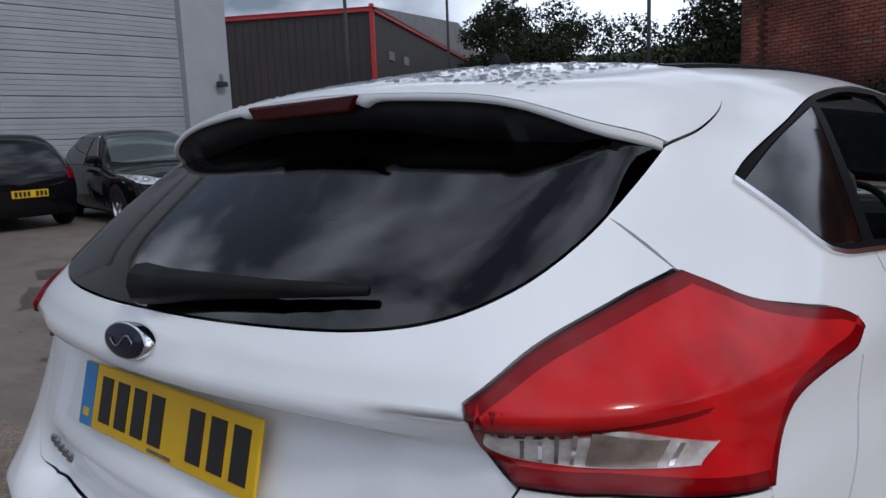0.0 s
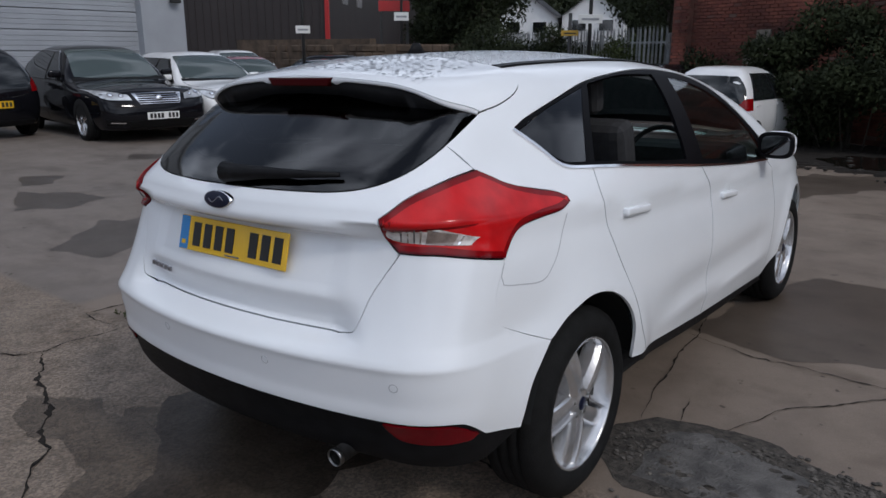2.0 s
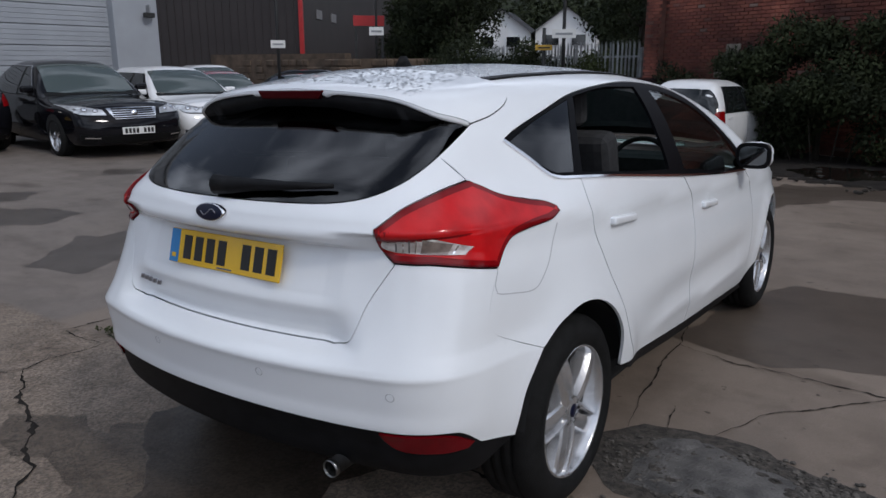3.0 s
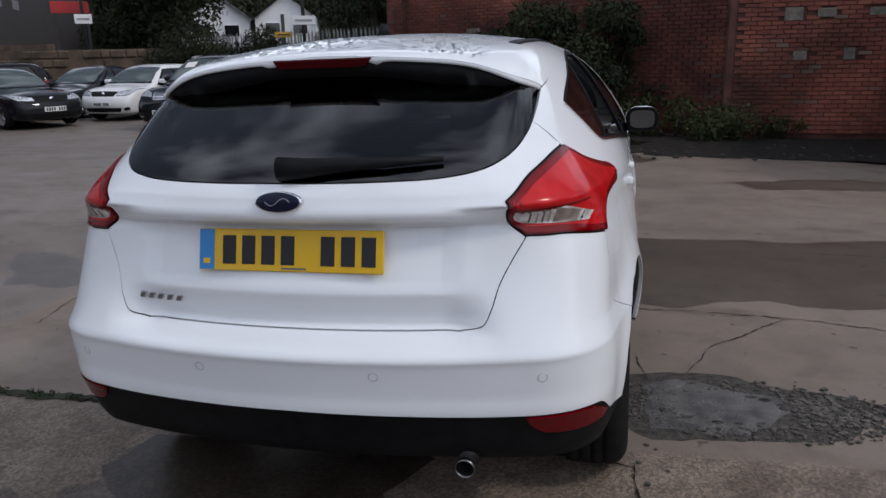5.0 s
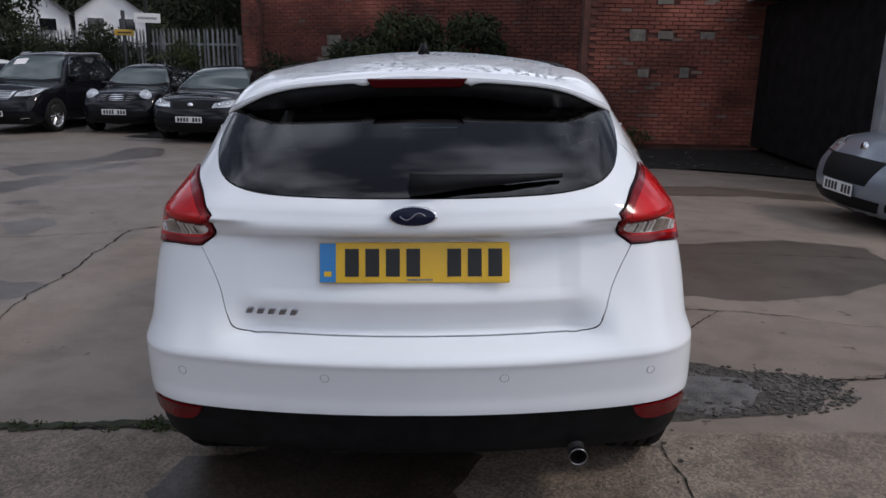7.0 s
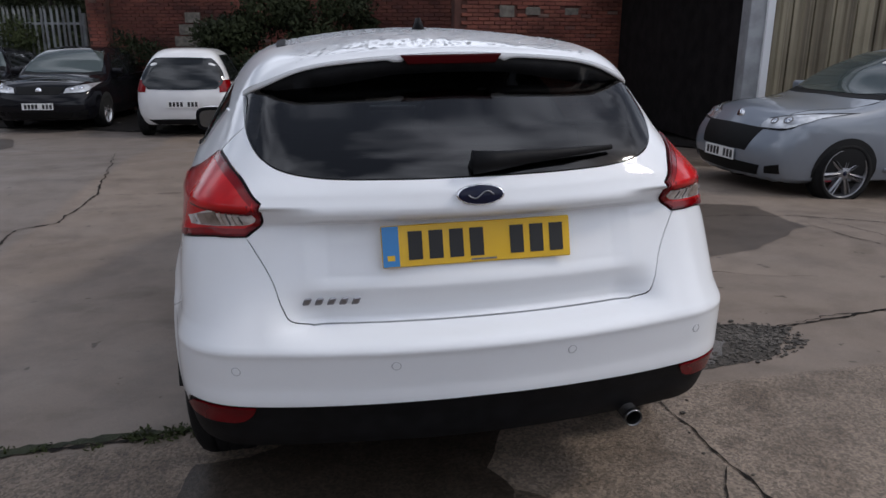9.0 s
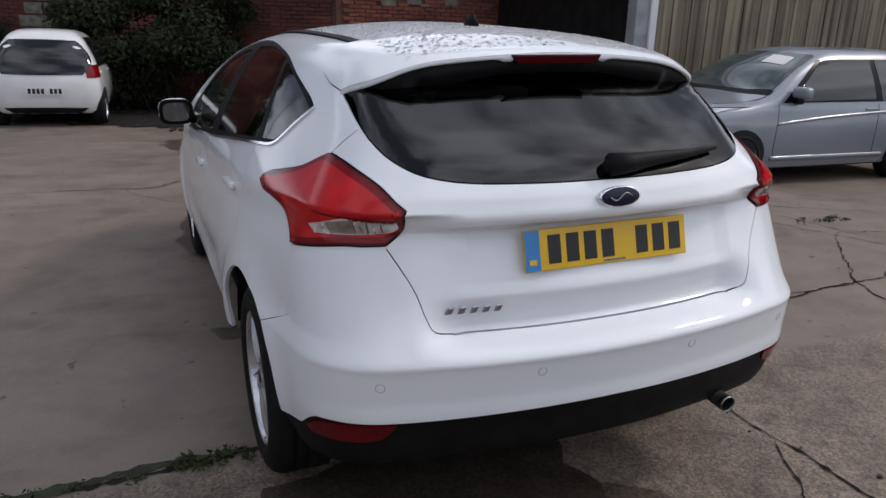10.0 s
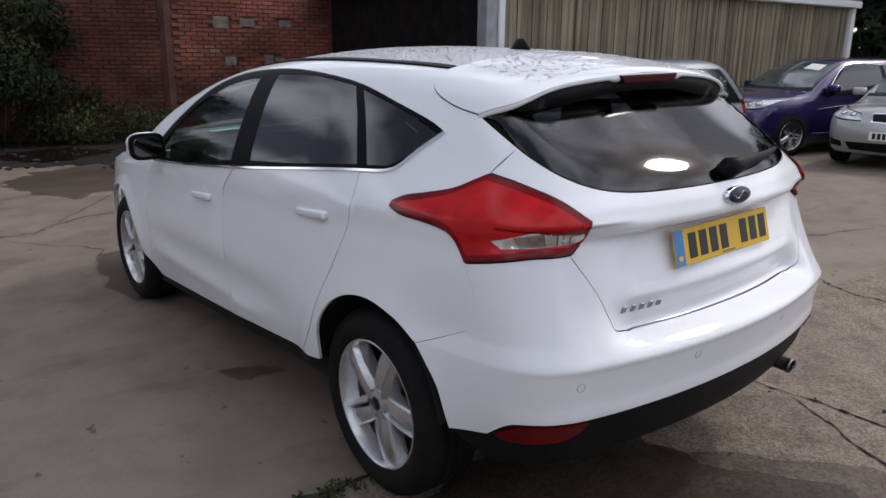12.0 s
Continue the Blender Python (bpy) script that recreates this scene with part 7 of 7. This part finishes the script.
for i in range(4):
    bm.faces.new((lo[i], lo[i + 1], hi[i + 1], hi[i]))
bmesh.ops.solidify(bm, geom=bm.faces[:], thickness=0.003)
pale_me = bpy.data.meshes.new("pale")
bm.to_mesh(pale_me)
bm.free()
pale_me.materials.append(GALV)
FA, FB = Vector((-5.2, 16.35, 0)), Vector((-14.0, 20.9, 0))
fd = FB - FA
fm = Matrix.Translation(FA) @ pose(0, 0, 0, 0, 0, math.degrees(math.atan2(fd.y, fd.x)))
n_pale = int(fd.length / 0.155)
for i in range(n_pale):
    p = new("pale", pale_me)
    p.parent = fence
    p.matrix_local = fm @ Matrix.Translation((0.08 + 0.155 * i, 0.03, 0)) @ pose(0, 0, 0, 0, rng.uniform(-1, 1), 180)
for z in (0.35, 1.65):
    part("rail", box_bm((0, -0.03, z), (fd.length, 0.01, z + 0.05), 0, 1, fm), GALV, fence)
for i in range(4):
    part("post", box_bm((2.75 * i, -0.10, -0.1), (2.75 * i + 0.09, -0.03, 1.9), 0.005, 1, fm), GALV, fence)

# signs on dark poles
def pole_sign(x, y, z, w, h, turn, mat, tall, label):
    s = thing("pole_sign", Matrix.Translation((x, y, 0)) @ pose(0, 0, 0, 0, 0, turn), label, "sign")
    mesh_of("pole", *tube([(0, 0.03, -0.2), (0, 0.03, tall * 0.5), (0, 0.03, tall)], 0.05, 8), POLE, s)
    brd = part("board", box_bm((-w / 2, -0.035, z - h / 2), (w / 2, -0.02, z + h / 2), 0.004, 1), mat, s)
    part("writing_bar", box_bm((-w * 0.36, -0.042, z - h * 0.14), (w * 0.36, -0.0365, z + h * 0.10), 0, 1), INK if mat is SIGN_YELLOW else GALV, brd)


pole_sign(-17.3, 20.4, 2.72, 0.55, 0.31, 40, SIGN_WHITE, 7.5, "small white sign on a tall dark pole")
pole_sign(-15.2, 13.45, 2.06, 0.42, 0.22, 50, SIGN_WHITE, 5.5, "small white sign on a dark pole in the far row")
pole_sign(-7.9, 17.45, 2.32, 0.66, 0.24, 27, SIGN_WHITE, 6.5, "long white sign on a dark pole behind the fence")
pole_sign(-8.55, 17.5, 1.95, 0.48, 0.15, 27, SIGN_YELLOW, 2.5, "small yellow sign on the fence line")


# white cottages up the hill
def cottage(x, y, z, w, d, h, turn, label):
    c = thing("cottage", Matrix.Translation((x, y, z)) @ pose(0, 0, 0, 0, 0, turn), label, "house")
    bm = bmesh.new()
    p = [(-w / 2, 0, -3), (w / 2, 0, -3), (w / 2, 0, h), (0, 0, h + w * 0.36), (-w / 2, 0, h)]
    a, b = [bm.verts.new(q) for q in p], [bm.verts.new((q[0], d, q[2])) for q in p]
    bm.faces.new(a[::-1])
    bm.faces.new(b)
    for i in range(5):
        j = (i + 1) % 5
        if i not in (2, 3):
            bm.faces.new((a[i], a[j], b[j], b[i]))
    part("wall", bm, RENDER_WHITE, c)
    for s in (1, -1):
        bm = bmesh.new()
        q = [(s * (w / 2 + 0.25), -0.25, h - 0.2), (0, -0.25, h + w * 0.36 + 0.06), (0, d + 0.2, h + w * 0.36 + 0.06), (s * (w / 2 + 0.25), d + 0.2, h - 0.2)]
        bm.faces.new([bm.verts.new(v) for v in q])
        bmesh.ops.solidify(bm, geom=bm.faces[:], thickness=0.1)
        part("roof", bm, SLATE, c)
    for wx in (-w * 0.22, w * 0.22):
        win = part("window", box_bm((wx - 0.45, -0.05, h * 0.45), (wx + 0.45, 0.05, h * 0.85), 0.01, 1), RENDER_WHITE, c)
        part("pane", box_bm((wx - 0.38, -0.07, h * 0.47), (wx + 0.38, -0.045, h * 0.83)), DARK_GLASS, win)


cottage(-21.0, 35.7, 1.7, 3.5, 6, 1.6, 22, "white rendered cottage with a slate roof on the hill")
cottage(-17.6, 37.2, 1.8, 3.4, 6, 1.6, 22, "white rendered cottage gable beside another")


# ---- plants ----
LEAF = material("dark green leaves", (0.028, 0.036, 0.014), 0.8, vary=0.6, scale=1.5, second=(0.011, 0.015, 0.007), spec=0.2)
LEAF_PALE = material("pale weed leaves", (0.06, 0.072, 0.026), 0.75, vary=0.5, scale=2.0, second=(0.028, 0.038, 0.014), spec=0.2)
BARK = material("bark", (0.05, 0.04, 0.03), 0.9, vary=0.4, scale=10, bump=0.6, bump_scale=30)


def leaves(blobs, count, size, mat, name, parent, seed):
    """Small folded leaves strewn through soft-edged clumps (x, y, z, rx, ry, rz)."""
    r = np.random.default_rng(seed)
    b = np.array(blobs, float)
    w = np.prod(b[:, 3:], 1) ** (2 / 3)
    pick = r.choice(len(b), count, p=w / w.sum())
    d = r.normal(size=(count, 3))
    d /= np.linalg.norm(d, axis=1, keepdims=True)
    rad = r.uniform(0.35, 1.0, count) ** 0.6 * r.uniform(0.8, 1.12, count)
    c = b[pick, :3] + d * rad[:, None] * b[pick, 3:]
    u = r.normal(size=(count, 3))
    u /= np.linalg.norm(u, axis=1, keepdims=True)
    v = np.cross(u, d + 0.3 * r.normal(size=(count, 3)))
    v /= np.maximum(np.linalg.norm(v, axis=1, keepdims=True), 1e-6)
    s = size * r.uniform(0.5, 1.3, count)[:, None]
    nrm = np.cross(u, v)
    p = np.stack([c - u * s, c + v * s * 0.45 + nrm * s * 0.15, c + u * s, c - v * s * 0.45 + nrm * s * 0.15], 1).reshape(-1, 3)
    f = [(4 * i, 4 * i + 1, 4 * i + 2, 4 * i + 3) for i in range(count)]
    return mesh_of(name, p, f, mat, parent, smooth=False)


def tree(x, y, z, tall, spread, count, size, seed, label, mat=None, name="tree"):
    r = random.Random(seed)
    t = thing(name, Matrix.Translation((x, y, z)), label, "tree")
    lean = (r.uniform(-0.06, 0.06) * tall, r.uniform(-0.06, 0.06) * tall)
    top = tall * 0.8
    mesh_of("trunk", *tube([(0, 0, -0.3), (lean[0] * 0.4, lean[1] * 0.4, top * 0.4), (lean[0], lean[1], top)], lambda q: 0.035 * tall * (1 - 0.8 * q), 8), BARK, t)
    blobs = []
    for i in range(9):
        a, h = r.uniform(0, 2 * math.pi), r.uniform(0.38, 0.95)
        reach = spread * (1.1 - abs(h - 0.55)) * r.uniform(0.4, 0.9)
        tip = (lean[0] * h + reach * math.cos(a), lean[1] * h + reach * math.sin(a), tall * h)
        mesh_of("limb", *tube([(lean[0] * h * 0.8, lean[1] * h * 0.8, tall * h * 0.75), (tip[0] * 0.6, tip[1] * 0.6, tall * h * 0.9), tip], lambda q: 0.012 * tall * (1 - 0.85 * q), 6), BARK, t)
        for k in range(3):
            k2 = r.uniform(0.22, 0.42) * spread
            blobs.append((tip[0] + r.uniform(-0.3, 0.3) * spread, tip[1] + r.uniform(-0.3, 0.3) * spread, tip[2] + r.uniform(-0.12, 0.12) * tall, k2, k2, k2 * r.uniform(0.5, 0.8)))
    leaves(blobs, count, size, mat or LEAF, "crown", t, seed)
    return t


def bush(x, y, w, d, h, count, size, seed, label, mat=None, name="bush"):
    r = random.Random(seed)
    t = thing(name, Matrix.Translation((x, y, rise(x, y))), label, "bush")
    blobs = []
    for i in range(14):
        bx, by = r.uniform(-0.5, 0.5) * w, r.uniform(-0.4, 0.4) * d
        hh = h * (1 - 1.2 * (bx / w) ** 2) * r.uniform(0.35, 0.9)
        k = r.uniform(0.16, 0.3) * min(w, 2.2)
        blobs.append((bx, by, max(0.15, hh - k * 0.4), k, min(k, d / 2), k * r.uniform(0.6, 1.0)))
        mesh_of("stem", *tube([(bx * 0.5, by * 0.5, -0.05), (bx * 0.8, by * 0.8, hh * 0.5), (bx, by, hh)], lambda q: 0.018 * (1 - 0.7 * q), 5), BARK, t)
    leaves(blobs, count, size, mat or LEAF, "foliage", t, seed)
    return t


bush(-0.3, 12.7, 3.6, 1.6, 3.0, 16000, 0.055, 1, "large dark green bush against the brick wall")
bush(-3.6, 14.9, 1.5, 0.8, 2.4, 2600, 0.05, 2, "leafy bush growing up the brick wall")
bush(1.6, 12.2, 1.8, 0.8, 0.85, 2200, 0.045, 3, "low green weeds along the foot of the wall", LEAF_PALE, "weeds")
bush(2.8, 11.6, 1.4, 0.6, 0.70, 1700, 0.045, 4, "low pale weeds at the foot of the wall", LEAF_PALE, "weeds")
bush(-7.1, 17.3, 2.4, 1.0, 2.3, 4200, 0.055, 6, "pale climbing bush spilling over the palisade fence", LEAF_PALE)
bush(-10.0, 18.2, 4.0, 1.5, 1.9, 6000, 0.06, 7, "overgrown dark bush along the fence")
bush(3.6, 12.0, 0.9, 0.3, 0.5, 500, 0.04, 8, "small weeds in the wall foot", LEAF_PALE, "weeds")
def hedge_row(path, h, count, size, seed, label):
    """Leaves massed along a line, with an uneven top."""
    r = random.Random(seed)
    t = thing("hedge", Matrix.Translation((path[0][0], path[0][1], 0)), label, "hedge")
    blobs = []
    for (ax, ay), (bx, by) in zip(path, path[1:]):
        n = max(2, int(math.hypot(bx - ax, by - ay) / 0.6))
        for i in range(n):
            px, py = ax + (bx - ax) * i / n - path[0][0], ay + (by - ay) * i / n - path[0][1]
            top, z = h * r.uniform(0.75, 1.1), 0.2
            while z < top:
                k = r.uniform(0.45, 0.8)
                blobs.append((px + r.uniform(-0.4, 0.4), py + r.uniform(-0.4, 0.4), z, k, k, k * 0.8))
                z += 0.55
            if i % 3 == 0:
                mesh_of("stem", *tube([(px, py, -0.3), (px + r.uniform(-0.2, 0.2), py, top * 0.5), (px + r.uniform(-0.4, 0.4), py, top * 0.9)], lambda q: 0.05 * (1 - 0.7 * q), 6), BARK, t)
    leaves(blobs, count, size, LEAF, "foliage", t, seed)


hedge_row([(-2.0, 13.7), (-0.5, 12.9), (0.9, 12.3)], 1.5, 12000, 0.05, 164, "dense dark bush spreading along the brick wall")


def tuft(x, y, w, d, seed, label):
    t = thing("weeds", Matrix.Translation((x, y, rise(x, y))), label, "weeds")
    r = random.Random(seed)
    leaves([(r.uniform(-w, w) / 2, r.uniform(-d, d) / 2, 0.012, 0.035, 0.03, 0.016) for _ in range(16)], 300, 0.011, LEAF_PALE, "foliage", t, seed)


tuft(-0.98, 0.07, 0.34, 0.08, 9, "small tuft of moss and weeds by the rear tyre")
tuft(-1.65, 0.07, 1.1, 0.06, 12, "moss and small weeds in a joint of the concrete")
tuft(3.9, 1.85, 0.5, 0.12, 10, "tuft of grass in a joint of the concrete")
for x, y, h in ((-8.9, 17.9, 2.4), (-10.9, 18.9, 2.2), (-13.0, 20.0, 2.2)):
    bush(x, y, 2.6, 0.9, h, 5000, 0.055, int(200 - 9 * x), "dark bush grown through the palisade fence")
TREES = [(-20.0, 27.0, 7.0, 2.4, 4600, 0.11), (-17.5, 26.5, 7.0, 2.4, 4600, 0.11), (-15.9, 23.6, 6.0, 1.7, 5200, 0.09), (-7.6, 22.5, 5.6, 1.9, 4600, 0.08), (-6.4, 23.5, 4.6, 1.5, 3200, 0.08), (-5.0, 20.5, 7.5, 2.6, 5200, 0.11), (-2.0, 20, 7.5, 3.2, 5200, 0.11)]
for i, (x, y, h, s, c, z) in enumerate(TREES):
    tree(x, y, 0, h, s, c, z, 30 + i, "leafy dark green tree behind the yard wall")
rng = random.Random(77)
hill_x, hill_y = [-120 + 6 * i for i in range(41)], [41, 44, 50, 60, 75, 100, 140, 200]
hv = [(x, y, -0.3 + 12.0 * smooth01((y - 41) / 50) + 0.6 * math.sin(x * 0.21 + y * 0.1) * (y > 42)) for y in hill_y for x in hill_x]
hf = [(j * 41 + i, j * 41 + i + 1, (j + 1) * 41 + i + 1, (j + 1) * 41 + i) for j in range(7) for i in range(40)]
tagged(mesh_of("hillside", hv, hf, LEAF), "dark wooded hillside beyond the yard", "hill", kind="structure")
woods = tagged(new("far_woods"), "dark woods covering the hillside", "woods", kind="stuff")
wr = random.Random(8)
leaves([(wr.uniform(-70, 50), yy, 12.0 * smooth01((yy - 41) / 50) + 1.6, 3.4, 2.5, wr.uniform(1.8, 3.2)) for yy in [wr.uniform(44, 80) for _ in range(110)]], 60000, 0.30, LEAF, "woods_foliage", woods, 8)
for i in range(16):
    a = radians(60 - 7.2 * i)
    d = rng.uniform(34, 40)
    if math.degrees(a) > 17:
        continue
    tree(-d * math.sin(a), d * math.cos(a), 0.0, rng.uniform(4.5, 6.5), rng.uniform(2.8, 4.0), 2600, 0.20, 90 + i, "distant dark green tree on the hillside", name="far_tree")
hedge_row([(16.6, 10.5), (17.0, 6.0), (18.6, 1.5), (20.5, -3.0)], 5.4, 34000, 0.20, 160, "tall dense dark trees beyond the shed and cars")
hedge_row([(-20.5, 25.5), (-17.5, 23.6), (-15.0, 22.9)], 4.6, 16000, 0.10, 161, "tall dense dark hedge beside the warehouse")
hedge_row([(-14.8, 22.6), (-10.0, 20.2), (-5.8, 18.0)], 1.9, 26000, 0.06, 162, "dark overgrown hedge behind the palisade fence")
hedge_row([(-14.4, 20.6), (-11.5, 19.0), (-9.3, 17.9)], 2.0, 22000, 0.06, 165, "dark brambles grown over the palisade fence")
tree(17.8, 7.2, 0, 6.5, 3.2, 7000, 0.12, 61, "dark tree behind the end of the shed")
tree(16.6, 9.0, 0, 8.0, 3.2, 8000, 0.12, 63, "tall dark tree behind the shed roof")
tree(20.5, 2.0, 0, 7.5, 3.4, 6000, 0.13, 64, "tall dark tree beyond the parked cars")
tree(18.5, 4.5, 0, 6.0, 3.0, 4200, 0.12, 62, "dark tree beyond the parked cars")

# unseen wall and trees added behind the camera for glass and paint to mirror
tagged(part("wall_south", box_bm((-30, -26, -0.5), (30, -25.6, 2.2)), BRICK), "unseen low brick wall added behind the yard for reflections", "wall", kind="structure")
for i in range(9):
    tree(-26 + 6.4 * i, -30 - rng.uniform(0, 6), 0, rng.uniform(5, 8), 3.4, 1500, 0.22, 140 + i, "unseen tree added beyond the south wall for reflections", name="far_tree")

# bricks of the wall that can be told apart
for spot in near:
    b = new("brick", one)
    b.parent = wall
    b.location = spot
